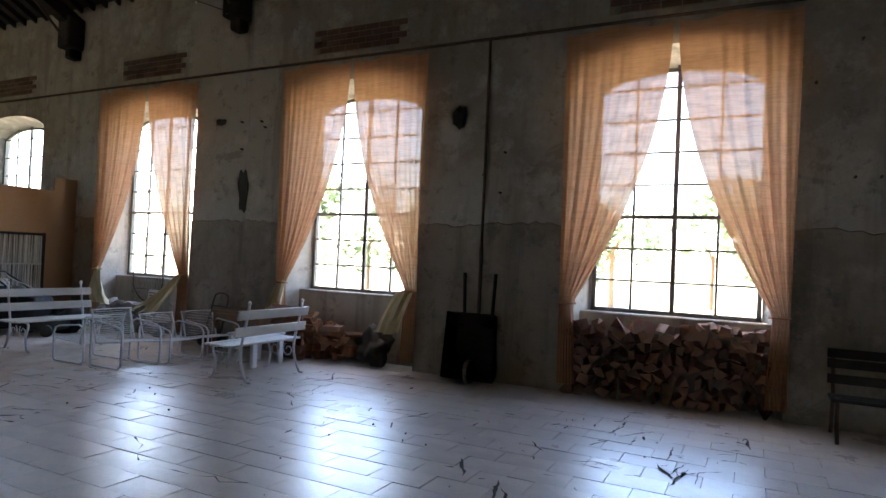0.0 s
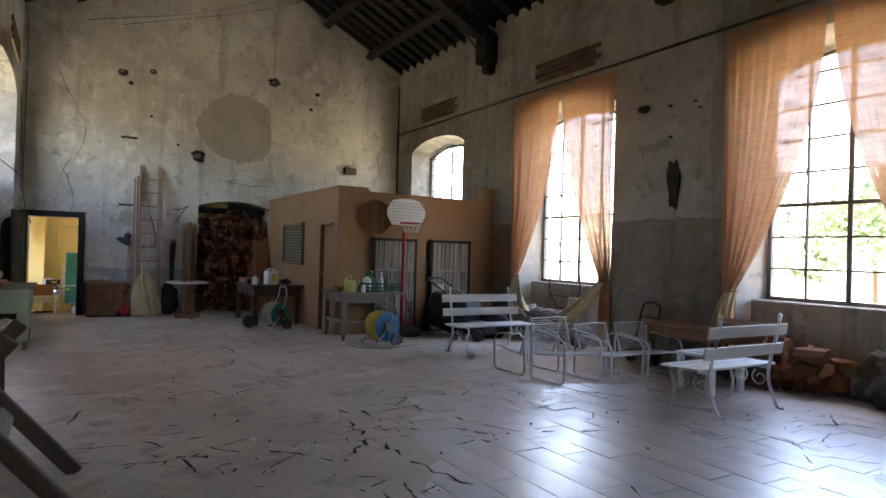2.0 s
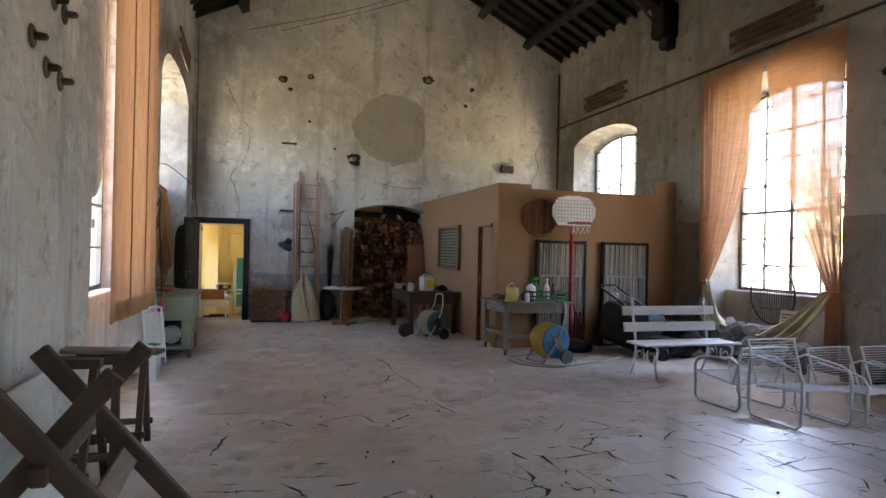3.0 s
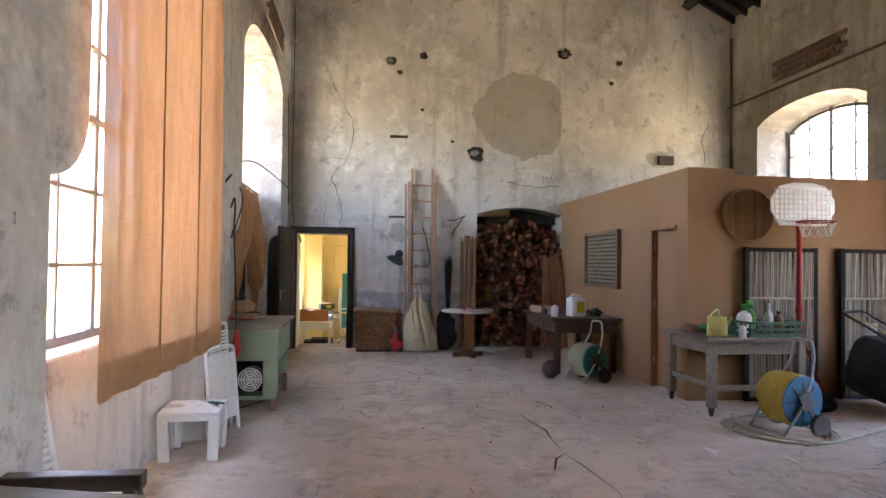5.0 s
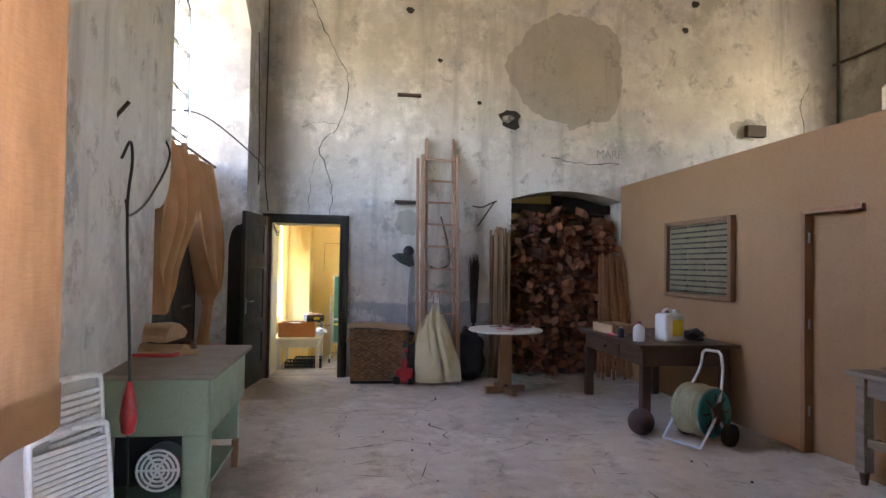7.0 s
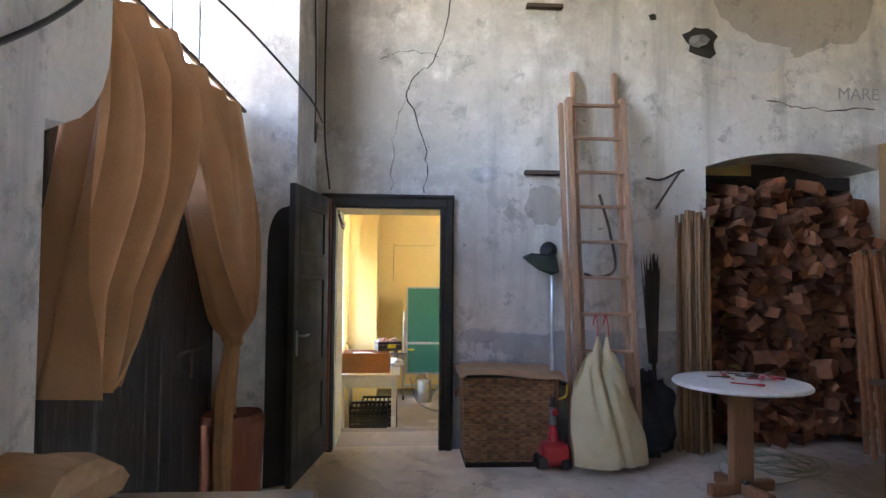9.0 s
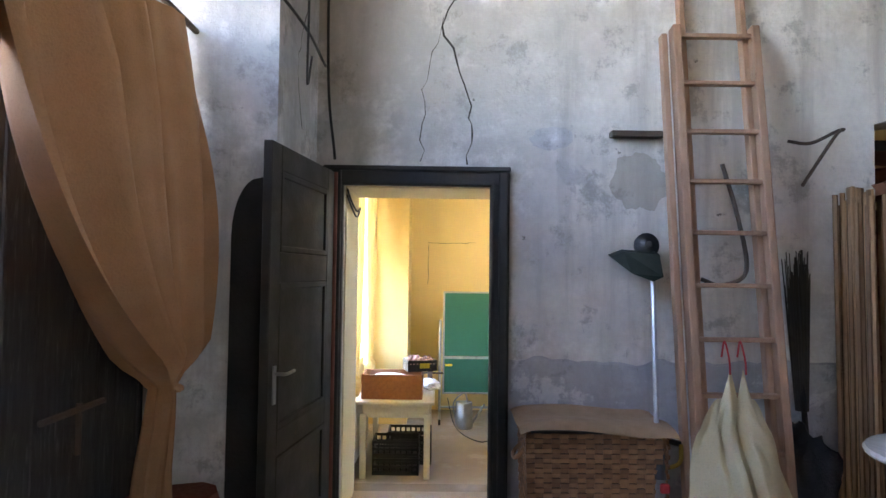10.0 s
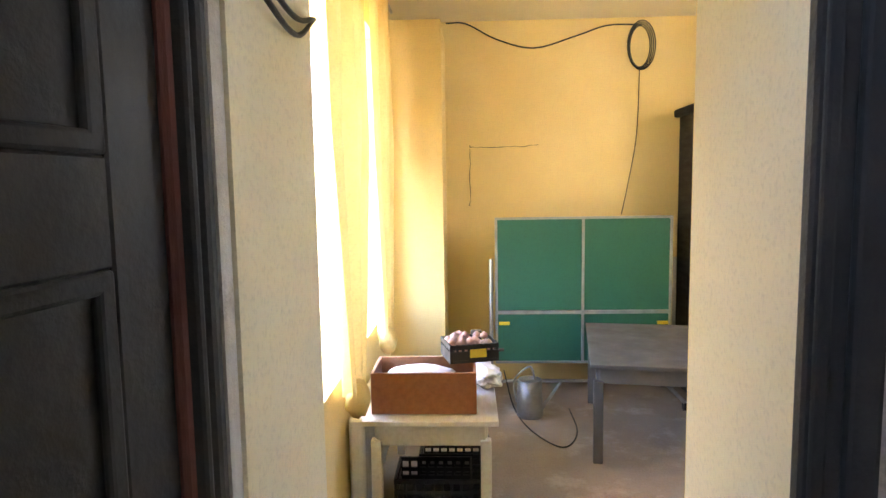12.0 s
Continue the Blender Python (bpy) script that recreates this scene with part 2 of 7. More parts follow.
def tube(bm, pts, r, seg=8, closed=False):
    """A bent tube along pts."""
    pts = [Vector(p) for p in pts]
    n, rings, up = len(pts), [], None
    for i, p in enumerate(pts):
        a = pts[i - 1] if i or closed else p
        b = pts[(i + 1) % n] if i < n - 1 or closed else p
        d = (b - a).normalized()
        if up is None:
            up = d.orthogonal().normalized()
        up = (up - d * up.dot(d)).normalized()
        side = d.cross(up)
        rings.append([bm.verts.new(p + r * (math.cos(k * math.tau / seg) * up + math.sin(k * math.tau / seg) * side)) for k in range(seg)])
    for i in range(n if closed else n - 1):
        a, b = rings[i], rings[(i + 1) % n]
        for k in range(seg):
            bm.faces.new((a[k], a[(k + 1) % seg], b[(k + 1) % seg], b[k]))
    if not closed:
        bm.faces.new(rings[0][::-1])
        bm.faces.new(rings[-1])


def smooth_path(pts, n=8):
    """Catmull-Rom points through pts."""
    p = [Vector(q) for q in pts]
    p = [p[0] * 2 - p[1]] + p + [p[-1] * 2 - p[-2]]
    out = []
    for i in range(1, len(p) - 2):
        for k in range(n):
            t = k / n
            out.append(0.5 * (2 * p[i] + (p[i + 1] - p[i - 1]) * t + (2 * p[i - 1] - 5 * p[i] + 4 * p[i + 1] - p[i + 2]) * t * t
                              + (3 * p[i] - p[i - 1] - 3 * p[i + 1] + p[i + 2]) * t ** 3))
    return out + [p[-2]]


def lathe(bm, profile, c=(0, 0, 0), seg=24, m=None):
    """A turned body from (radius, height) pairs."""
    rings = []
    for r, z in profile:
        rings.append([bm.verts.new((m or Matrix()) @ Vector((r * math.cos(k * math.tau / seg), r * math.sin(k * math.tau / seg), z)) + Vector(c)) for k in range(seg)])
    for a, b in zip(rings, rings[1:]):
        for k in range(seg):
            bm.faces.new((a[k], a[(k + 1) % seg], b[(k + 1) % seg], b[k]))
    bm.faces.new(rings[0][::-1])
    bm.faces.new(rings[-1])


def sheet(bm, fn, nu, nv):
    """A surface of nu by nv cells from fn(u, v)."""
    g = [[bm.verts.new(fn(i / nu, j / nv)) for j in range(nv + 1)] for i in range(nu + 1)]
    for i in range(nu):
        for j in range(nv):
            bm.faces.new((g[i][j], g[i + 1][j], g[i + 1][j + 1], g[i][j + 1]))


def mesh_of(name, bm, mat, smooth=False):
    bmesh.ops.recalc_face_normals(bm, faces=bm.faces)
    me = bpy.data.meshes.new(name)
    bm.to_mesh(me)
    bm.free()
    me.materials.append(mat)
    if smooth:
        me.polygons.foreach_set("use_smooth", [True] * len(me.polygons))
    return me


def part(name, bm, mat, parent=None, label="", smooth=False):
    ob = new(name, mesh_of(name, bm, mat, smooth))
    if parent:
        ob.parent = parent
    return tagged(ob, label) if label else ob


def thing(name, label, category, at=(0, 0, 0), turn=0, group="", kind=""):
    ob = new(name)
    ob.matrix_basis = pose(*at, 0, 0, turn)
    return tagged(ob, label, category, group, kind)


def piece(fill, name, mat, parent, label="", smooth=False):
    """Runs fill on a fresh mesh and links it as a part."""
    bm = bmesh.new()
    fill(bm)
    return part(name, bm, mat, parent, label, smooth)


def setting(name, bm, mat, label="", category=""):
    return tagged(part(name, bm, mat), label, category, kind="structure")


# ---- the hall's shell ----
HALF_IN, HALF_OUT, SPRING, RISE = 1.2, 0.95, 3.95, 0.42


def arch(u, half, spring=SPRING, rise=RISE):
    k = max(-1.0, min(1.0, u / half))
    return spring + rise * math.sqrt(max(0.0, 1 - k * k * 0.82)) - rise * math.sqrt(0.18)


def long_wall(name, y, out, mat, bays, notch=0.0, rise=RISE, lift=0.0):
    """A long wall with splayed round-headed openings down to the floor; the outside is at y + out."""
    bm = bmesh.new()
    n = 14
    x0, x1 = END - 0.6, BACK + 0.6
    edges = [x0]
    for c in bays:
        hi = HALF_IN
        us = [-hi + 2 * hi * i / n for i in range(n + 1)]
        tops_in = [arch(u, hi, SPRING + lift * 0.5, rise) for u in us]
        tops_out = [arch(u * HALF_OUT / hi, HALF_OUT, SPRING - 0.12 + lift, RISE - 0.06) for u in us]
        lo = -HALF_OUT
        inner = [(c - hi, 0.0)] + [(c + u, z) for u, z in zip(us, tops_in)]
        outer = [(c - HALF_OUT, 0.0)] + [(c + u * HALF_OUT / hi, z) for u, z in zip(us, tops_out)]
        if notch:
            for k in range(7):
                a = k / 6 * math.pi / 2
                inner.append((c + hi + notch * (1 - math.cos(a)) * 1.0, 2.15 - 0.32 * math.sin(a)))
                outer.append((c + HALF_OUT, 2.15 - 0.32 * math.sin(a)))
            inner.append((c + hi + notch, 0.0))
        else:
            inner.append((c + hi, 0.0))
        outer.append((c + HALF_OUT, 0.0))
        vi = [bm.verts.new((px, y, pz)) for px, pz in inner]
        vo = [bm.verts.new((px, y + out, pz)) for px, pz in outer]
        for k in range(len(vi) - 1):
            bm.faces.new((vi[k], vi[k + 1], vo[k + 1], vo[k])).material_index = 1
        for pts, yy in ((inner, y), (outer, y + out)):
            top = [q for q in pts if q[1] > 0.01]
            for (ax, az), (bx, bz) in zip(top, top[1:]):
                if bx - ax > 1e-4:
                    head = EAVE + 0.19 if yy == y else EAVE - 0.09
                    bm.faces.new([bm.verts.new(q) for q in ((ax, yy, az), (bx, yy, bz), (bx, yy, head), (ax, yy, head))])
        edges += [c - hi, c + hi + notch]
    edges.append(x1)
    for a, b in zip(edges[::2], edges[1::2]):
        bm.faces.new([bm.verts.new(q) for q in ((a, y, 0), (b, y, 0), (b, y, EAVE + 0.19), (a, y, EAVE + 0.19))])
    oe = [x0]
    for c in bays:
        oe += [c - HALF_OUT, c + HALF_OUT]
    oe.append(x1)
    for a, b in zip(oe[::2], oe[1::2]):
        bm.faces.new([bm.verts.new(q) for q in ((a, y + out, 0), (b, y + out, 0), (b, y + out, EAVE - 0.09), (a, y + out, EAVE - 0.09))])
    bm.faces.new([bm.verts.new(q) for q in ((x0, y, EAVE + 0.19), (x1, y, EAVE + 0.19), (x1, y + out, EAVE - 0.09), (x0, y + out, EAVE - 0.09))])
    bmesh.ops.remove_doubles(bm, verts=bm.verts, dist=0.0005)
    return setting(name, bm, mat, "mottled old plaster wall with tall arched window openings", "wall")


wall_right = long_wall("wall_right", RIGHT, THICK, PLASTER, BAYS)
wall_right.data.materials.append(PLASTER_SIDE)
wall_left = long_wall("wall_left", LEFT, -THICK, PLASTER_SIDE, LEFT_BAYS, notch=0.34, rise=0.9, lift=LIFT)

wall_left.data.materials.append(PLASTER_SIDE)


def bow(x):
    """The left wall stands back a little between its second and last bays."""
    def ease(a, b_):
        k = max(0.0, min(1.0, (x - a) / (b_ - a)))
        return k * k * (3 - 2 * k)
    return -0.2 * ease(-6.8, -8.2) * ease(-12.5, -10.4)


for v in wall_left.data.vertices:
    v.co.y += bow(v.co.x)

DOOR_Y0, DOOR_Y1, DOOR_TOP, CASE_Y1 = -0.268, 0.645, 1.98, 0.585
ARCH_Y0, ARCH_Y1 = 2.86, 4.42


def end_wall(name, x, out, mat, openings):
    """A gable wall; openings are (y0, y1, top, rise)."""
    bm = bmesh.new()
    ys = {LEFT - THICK, RIGHT + THICK, RIDGE_Y}
    for y0, y1, top, rise in openings:
        ys |= {y0 + (y1 - y0) * k / 8 for k in range(9)}
    ys = sorted(ys)

    def roof(y):
        return EAVE + 0.19 + SLOPE * (RIDGE_Y - LEFT - abs(y - RIDGE_Y))

    def hole(y):
        for y0, y1, top, rise in openings:
            if y0 - 1e-6 <= y <= y1 + 1e-6:
                k = (y - (y0 + y1) / 2) / ((y1 - y0) / 2)
                return top + rise * (1 - k * k)
        return None
    for a, b in zip(ys, ys[1:]):
        inside = hole((a + b) / 2) is not None
        za, zb = (hole(a), hole(b)) if inside else (0.0, 0.0)
        for xx in (x, x + out):
            bm.faces.new([bm.verts.new(q) for q in ((xx, a, za), (xx, b, zb), (xx, b, roof(b)), (xx, a, roof(a)))])
        if inside:
            bm.faces.new([bm.verts.new(q) for q in ((x, a, za), (x, b, zb), (x + out, b, zb), (x + out, a, za))])
    for y0, y1, top, rise in openings:
        for yy in (y0, y1):
            bm.faces.new([bm.verts.new(q) for q in ((x, yy, 0), (x, yy, top), (x + out, yy, top), (x + out, yy, 0))])
    bmesh.ops.remove_doubles(bm, verts=bm.verts, dist=0.0005)
    return setting(name, bm, mat, "tall pale plaster gable wall, cracked and patched", "wall")


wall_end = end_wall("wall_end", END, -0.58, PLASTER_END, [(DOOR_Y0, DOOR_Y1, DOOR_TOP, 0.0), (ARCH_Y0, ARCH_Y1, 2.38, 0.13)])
# Unseen wall behind the camera, kept closed so the right wall stays darker.
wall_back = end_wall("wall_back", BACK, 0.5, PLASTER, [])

# Plain dark sheets close the niche behind and beside the logs.
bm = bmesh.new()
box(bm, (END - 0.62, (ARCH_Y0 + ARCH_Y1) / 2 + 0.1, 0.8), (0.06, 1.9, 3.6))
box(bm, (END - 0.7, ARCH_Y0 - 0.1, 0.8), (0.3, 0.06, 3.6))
setting("niche_back", bm, DARKWOOD, "dark back of the wood store niche", "wall")

bm = bmesh.new()
box(bm, ((END + BACK) / 2 - 0.1, (LEFT + RIGHT) / 2, -0.11), (BACK - END + 1.4, RIGHT - LEFT + 1.1, 0.18))
floor = setting("floor", bm, GROUT, "worn dusty tiled floor with dark joints", "floor")

# roof: boarding, rafters, purlins and ridge
bm = bmesh.new()
for s in (-1, 1):
    ye = RIDGE_Y + s * (RIDGE_Y - LEFT + THICK + 0.3)
    z_e = EAVE - SLOPE * (THICK + 0.3)
    z_r = EAVE + SLOPE * (RIDGE_Y - LEFT)
    for dz in (0.2, 0.26):
        bm.faces.new([bm.verts.new(q) for q in ((END - 0.7, ye, z_e + dz), (BACK + 0.6, ye, z_e + dz), (BACK + 0.6, RIDGE_Y, z_r + dz), (END - 0.7, RIDGE_Y, z_r + dz))])
ang = math.degrees(math.atan(SLOPE))
run = RIDGE_Y - LEFT
for s in (-1, 1):
    for k in range(58):
        x = END + 0.1 + k * 0.375
        y_m, z_m = RIDGE_Y + s * run / 2, EAVE + SLOPE * run / 2 + 0.14
        box(bm, (x, y_m, z_m), (0.07, run / math.cos(radians(ang)) + 0.3, 0.11), pose(0, 0, 0, -s * ang))
    for q in (0.22, 0.5, 0.78):
        box(bm, ((END + BACK) / 2, RIDGE_Y + s * run * q, EAVE + SLOPE * run * (1 - q) - 0.02), (BACK - END, 0.16, 0.2), pose(0, 0, 0, -s * ang))
box(bm, ((END + BACK) / 2, RIDGE_Y, EAVE + SLOPE * run + 0.0), (BACK - END, 0.18, 0.24))
setting("ceiling", bm, DARKWOOD, "dark open timber roof with close rafters and purlins", "roof")

for x in (-8.5, -4.15, 0.2, 4.5):
    tr = thing("roof_truss", "dark old timber roof truss with thin iron tie rod", "roof truss", (x, 0, 0), group="roof trusses", kind="structure")
    for s in (-1, 1):
        piece(lambda b: box(b, (0, RIDGE_Y + s * run / 2, EAVE + SLOPE * run / 2 - 0.22), (0.22, run / math.cos(radians(ang)), 0.26), pose(0, 0, 0, -s * ang)), "rafter", DARKWOOD, tr)
        wy = RIGHT if s > 0 else LEFT
        def foot(b):
            soft_box(b, (0, wy - s * 0.16, EAVE - 0.38), (0.34, 0.36, 0.62), None, 0.05)
            soft_box(b, (0, wy - s * 0.10, EAVE - 0.76), (0.22, 0.24, 0.22), None, 0.05)
        piece(foot, "corbel", DARKWOOD, tr)
        piece(lambda b: rod(b, (0.0, wy - s * 0.3, EAVE - 0.5), (0.0, wy - s * 1.3, EAVE + 0.4), 0.025), "brace", IRON, tr)
    piece(lambda b: rod(b, (0, LEFT + 0.1, EAVE + 0.05), (0, RIGHT - 0.1, EAVE + 0.05), 0.018), "tie_rod", IRON, tr)

# ---- windows ----
W_BAR = 0.03


def window(name, c, y, side, cols=4, rows=8, lift=0.0, parapet=True):
    """A steel window with small panes on a low parapet, in the outer plane; side is +1 for the right wall."""
    w = thing(name, "tall arched steel-framed window with many small panes", "window", (c, y, 0), kind="structure")
    hw, sill = HALF_OUT + 0.03, 1.0
    top = SPRING - 0.12 + lift
    if parapet:
        piece(lambda b: soft_box(b, (0, -side * 0.09, sill / 2), (2 * hw + 0.26, 0.2, sill), None, 0.02), "parapet", PLASTER if side > 0 else PLASTER_SIDE, w)

    def frame_bars(b):
        for u in (-hw + 0.03, hw - 0.03):
            box(b, (u, 0, (sill + top) / 2), (0.05, 0.05, top - sill))
        box(b, (0, 0, sill + 0.025), (2 * hw, 0.05, 0.05))
        pts = [(u, 0, arch(u, HALF_OUT, top, RISE - 0.06) - 0.02) for u in [(-1 + k / 8) * HALF_OUT for k in range(17)]]
        tube(b, pts, 0.03, 6)
    piece(frame_bars, "window_frame", STEEL, w)

    def bars(b):
        for k in range(1, cols):
            u = -hw + 2 * hw * k / cols
            box(b, (u, 0, (sill + arch(u, HALF_OUT) - 0.12 + lift) / 2), (0.028 if k != cols // 2 else 0.055, 0.035, arch(u, HALF_OUT) - 0.12 + lift - sill))
        for k in range(1, rows):
            z = sill + (SPRING + 0.25 + lift - sill) * k / rows
            box(b, (0, 0.0, z), (2 * hw, 0.031 if k != 3 else 0.05, 0.024 if k != 3 else 0.045))
    piece(bars, "glazing_bars", STEEL, w)
    g = piece(lambda b: [bm_pane(b, hw, sill, top)], "pane", GLASS, w)
    g.visible_shadow = False
    for u, z in ((hw * 0.5 - 0.02, sill + 0.7), (hw * 0.5 - 0.02, sill + 1.6)):
        piece(lambda b: soft_box(b, (u - hw * 0.98, -side * 0.035, z), (0.025, 0.03, 0.09), None, 0.006), "latch", IRON, w)
    return w


def bm_pane(b, hw, sill, top):
    n = 12
    v0 = [b.verts.new((-hw + 2 * hw * k / n, 0, sill)) for k in range(n + 1)]
    v1 = [b.verts.new((-hw + 2 * hw * k / n, 0, arch(-hw + 2 * hw * k / n, HALF_OUT, top, RISE - 0.06) + 0.02)) for k in range(n + 1)]
    for k in range(n):
        b.faces.new((v0[k], v0[k + 1], v1[k + 1], v1[k]))


for k, c in enumerate(BAYS):
    window(f"window_{k + 1}", c, RIGHT + THICK - 0.09, 1)
for k, c in enumerate(LEFT_BAYS):
    window(f"window_{k + 6}", c, LEFT - THICK + 0.09 + bow(c + 0.3), -1, lift=LIFT, parapet=k > 0)

# ---- adjoining yellow room, lower than the hall ----
IN_X, IN_END, IN_L, IN_R, IN_TOP = END - 0.58, -18.2, -0.62, 3.4, 3.15
bm = bmesh.new()
box(bm, ((IN_X + IN_END) / 2, (IN_L + IN_R) / 2 - 0.3, LOW - 0.06), (IN_X - IN_END + 0.6, IN_R - IN_L + 1.5, 0.12))
setting("floor_low_room", bm, CONCRETE, "dusty bare concrete floor", "floor")
bm = bmesh.new()
box(bm, ((IN_X + IN_END) / 2, (IN_L + IN_R) / 2, IN_TOP + 0.1), (IN_X - IN_END + 0.6, IN_R - IN_L + 1.5, 0.2))
setting("ceiling_low_room", bm, CREAM, "cream plaster ceiling", "ceiling")
bm = bmesh.new()
box(bm, (IN_END - 0.1, (IN_L + IN_R) / 2, 1.35), (0.2, IN_R - IN_L + 1.5, 3.9))
setting("wall_low_room_end", bm, YELLOW, "yellow painted plaster wall", "wall")
# Unseen wall; the gap in it is added to let more daylight in.
bm = bmesh.new()
for a, b_, z0, z1 in ((IN_X, -15.4, -0.85, 3.15), (-16.3, IN_END, -0.85, 3.15), (-15.4, -16.3, -0.85, 1.6), (-15.4, -16.3, 2.7, 3.15)):
    box(bm, ((a + b_) / 2, IN_R + 0.1, (z0 + z1) / 2), (a - b_, 0.2, z1 - z0))
setting("wall_low_room_right", bm, YELLOW, "yellow painted plaster wall", "wall")
WIN_A, WIN_B = -14.6, -16.9
bm = bmesh.new()
box(bm, ((IN_X + WIN_A) / 2, IN_L - 0.25, 1.1), (IN_X - WIN_A, 0.5, 3.9))
box(bm, ((IN_END + WIN_B) / 2, IN_L - 0.25, 1.1), (WIN_B - IN_END, 0.5, 3.9))
box(bm, ((WIN_A + WIN_B) / 2, IN_L - 0.25, -0.1), (WIN_A - WIN_B, 0.5, 1.1))
box(bm, ((WIN_A + WIN_B) / 2, IN_L - 0.25, 2.95), (WIN_A - WIN_B, 0.5, 0.5))
setting("wall_low_room_left", bm, YELLOW, "yellow painted plaster wall with a window", "wall")
bm = bmesh.new()
for a, b_, z0, z1 in ((IN_L - 0.6, DOOR_Y0, LOW, 3), (DOOR_Y1, IN_R, LOW, 3), (DOOR_Y0, DOOR_Y1, DOOR_TOP, 3)):
    box(bm, (IN_X - 0.012, (a + b_) / 2, (z0 + z1) / 2), (0.02, b_ - a, z1 - z0))
setting("wall_low_room_front", bm, YELLOW, "yellow painted plaster wall", "wall")
bm = bmesh.new()
box(bm, (END - 0.31, DOOR_Y0 + 0.004, DOOR_TOP / 2), (0.53, 0.008, DOOR_TOP))
jamb = box(bm, (END - 0.29, DOOR_Y1 - 0.025, DOOR_TOP / 2), (0.58, 0.05, DOOR_TOP))
for v in jamb:
    if v.co.y < DOOR_Y1 - 0.03:
        v.co.y = 0.597 if v.co.x > END - 0.3 else DOOR_Y1 - 0.006
box(bm, (END - 0.31, (DOOR_Y0 + DOOR_Y1) / 2, DOOR_TOP - 0.004), (0.53, DOOR_Y1 - DOOR_Y0, 0.008))
setting("trim_door_reveal", bm, CREAM, "cream painted door reveal", "reveal")
bm = bmesh.new()
box(bm, (END - 0.29, (DOOR_Y0 + DOOR_Y1) / 2, -0.1), (0.6, DOOR_Y1 - DOOR_Y0 + 0.1, 0.2))
box(bm, (END - 0.55, (DOOR_Y0 + DOOR_Y1) / 2, -0.3), (0.08, DOOR_Y1 - DOOR_Y0 + 0.1, 0.5))
setting("threshold", bm, CONCRETE, "worn concrete threshold", "threshold")

# ---- plaster details on the walls ----
def ragged(b, p0, p1, top, out, seed, wob=0.07, step=0.05):
    """A thin skin of render from the floor up to a broken edge, between two points of the plan."""
    n = max(2, int((Vector(p1) - Vector(p0)).length / step))
    rows = []
    for k in range(n + 1):
        p = Vector(p0).lerp(Vector(p1), k / n)
        z = top + wob * noise.noise((k * 0.11, seed, 0)) + wob * 0.6 * noise.noise((k * 0.43, seed, 3))
        rows.append([b.verts.new((p.x + out[0] * d, p.y + out[1] * d, h)) for d, h in ((1, 0.0), (1, z - 0.012), (0, z))])
    for i, j in zip(rows, rows[1:]):
        b.faces.new((i[0], j[0], j[1], i[1]))
        b.faces.new((i[1], j[1], j[2], i[2]))


xs = [END] + [q for c in BAYS for q in (c - HALF_IN, c + HALF_IN)] + [BACK]
for a, b_ in zip(xs[::2], xs[1::2]):
    if b_ - a > 0.1:
        bm = bmesh.new()
        ragged(bm, (a, RIGHT, 0), (b_, RIGHT, 0), 2.05, (0, -0.016), a)
        setting("baseboard_dado", bm, DADO, "dirty brown rendered dado with a broken upper edge", "dado")
bm = bmesh.new()
for a, b_ in ((0.76, ARCH_Y0),):
    ragged(bm, (END, a - 0.06, 0), (END, b_, 0), 0.97, (0.006, 0), 3, 0.05)
setting("baseboard_end", bm, PEEL, "peeling grey painted dado", "dado")


def disc(b, c, r, normal_x, n=36, squash=1.0, wob=0.05):
    ring = []
    for k in range(n):
        a = math.tau * k / n
        q = r * (1 + wob * noise.noise((math.cos(a) * 2 + c[1], math.sin(a) * 2, c[2])) + wob * 0.35 * noise.noise((math.cos(a) * 9, math.sin(a) * 9 + c[1], c[2])))
        ring.append(b.verts.new((c[0], c[1] + q * math.cos(a), c[2] + q * math.sin(a) * squash)))
    b.faces.new(ring)
    r2 = bmesh.ops.extrude_face_region(b, geom=b.faces[:])
    bmesh.ops.translate(b, vec=(normal_x, 0, 0), verts=[v for v in r2["geom"] if isinstance(v, bmesh.types.BMVert)])


bm = bmesh.new()
disc(bm, (END, 3.65, 4.17), 0.83, 0.003, 160, 0.96, 0.16)
setting("plaster_patch", bm, PATCH, "round greyish cement patch high on the wall", "plaster patch")

# ---- plywood cabin in the corner ----
CAB_X, CAB_Y, CAB_H = -8.28, 4.42, 2.6

bd = (-9.16, -8.52, 1.97)
bm = bmesh.new()
for a, b_, z0, z1 in ((END, bd[0], 0, CAB_H), (bd[1], CAB_X, 0, CAB_H), (bd[0], bd[1], bd[2], CAB_H)):
    box(bm, ((a + b_) / 2, CAB_Y + 0.02, (z0 + z1) / 2), (b_ - a, 0.04, z1 - z0))
setting("wall_cabin_side", bm, TANBOARD, "tan painted board cabin wall with a doorway", "partition")
for y0, y1, top in ((CAB_Y + 0.04, CAB_Y + 0.56, CAB_H), (CAB_Y + 0.56, RIGHT - 0.45, 2.53), (RIGHT - 0.45, RIGHT - 0.02, 2.78)):
    bm = bmesh.new()
    box(bm, (CAB_X - 0.02, (y0 + y1) / 2, top / 2), (0.04, y1 - y0, top))
    setting("wall_cabin_front", bm, TANBOARD, "tan painted board cabin wall", "partition")
bm = bmesh.new()
box(bm, ((END + CAB_X) / 2 - 0.05, (CAB_Y + RIGHT) / 2 + 0.1, 2.44), (CAB_X - END - 0.12, RIGHT - CAB_Y - 0.3, 0.03))
setting("ceiling_cabin", bm, TANBOARD, "board roof of the cabin", "roof")

WOODS = {}


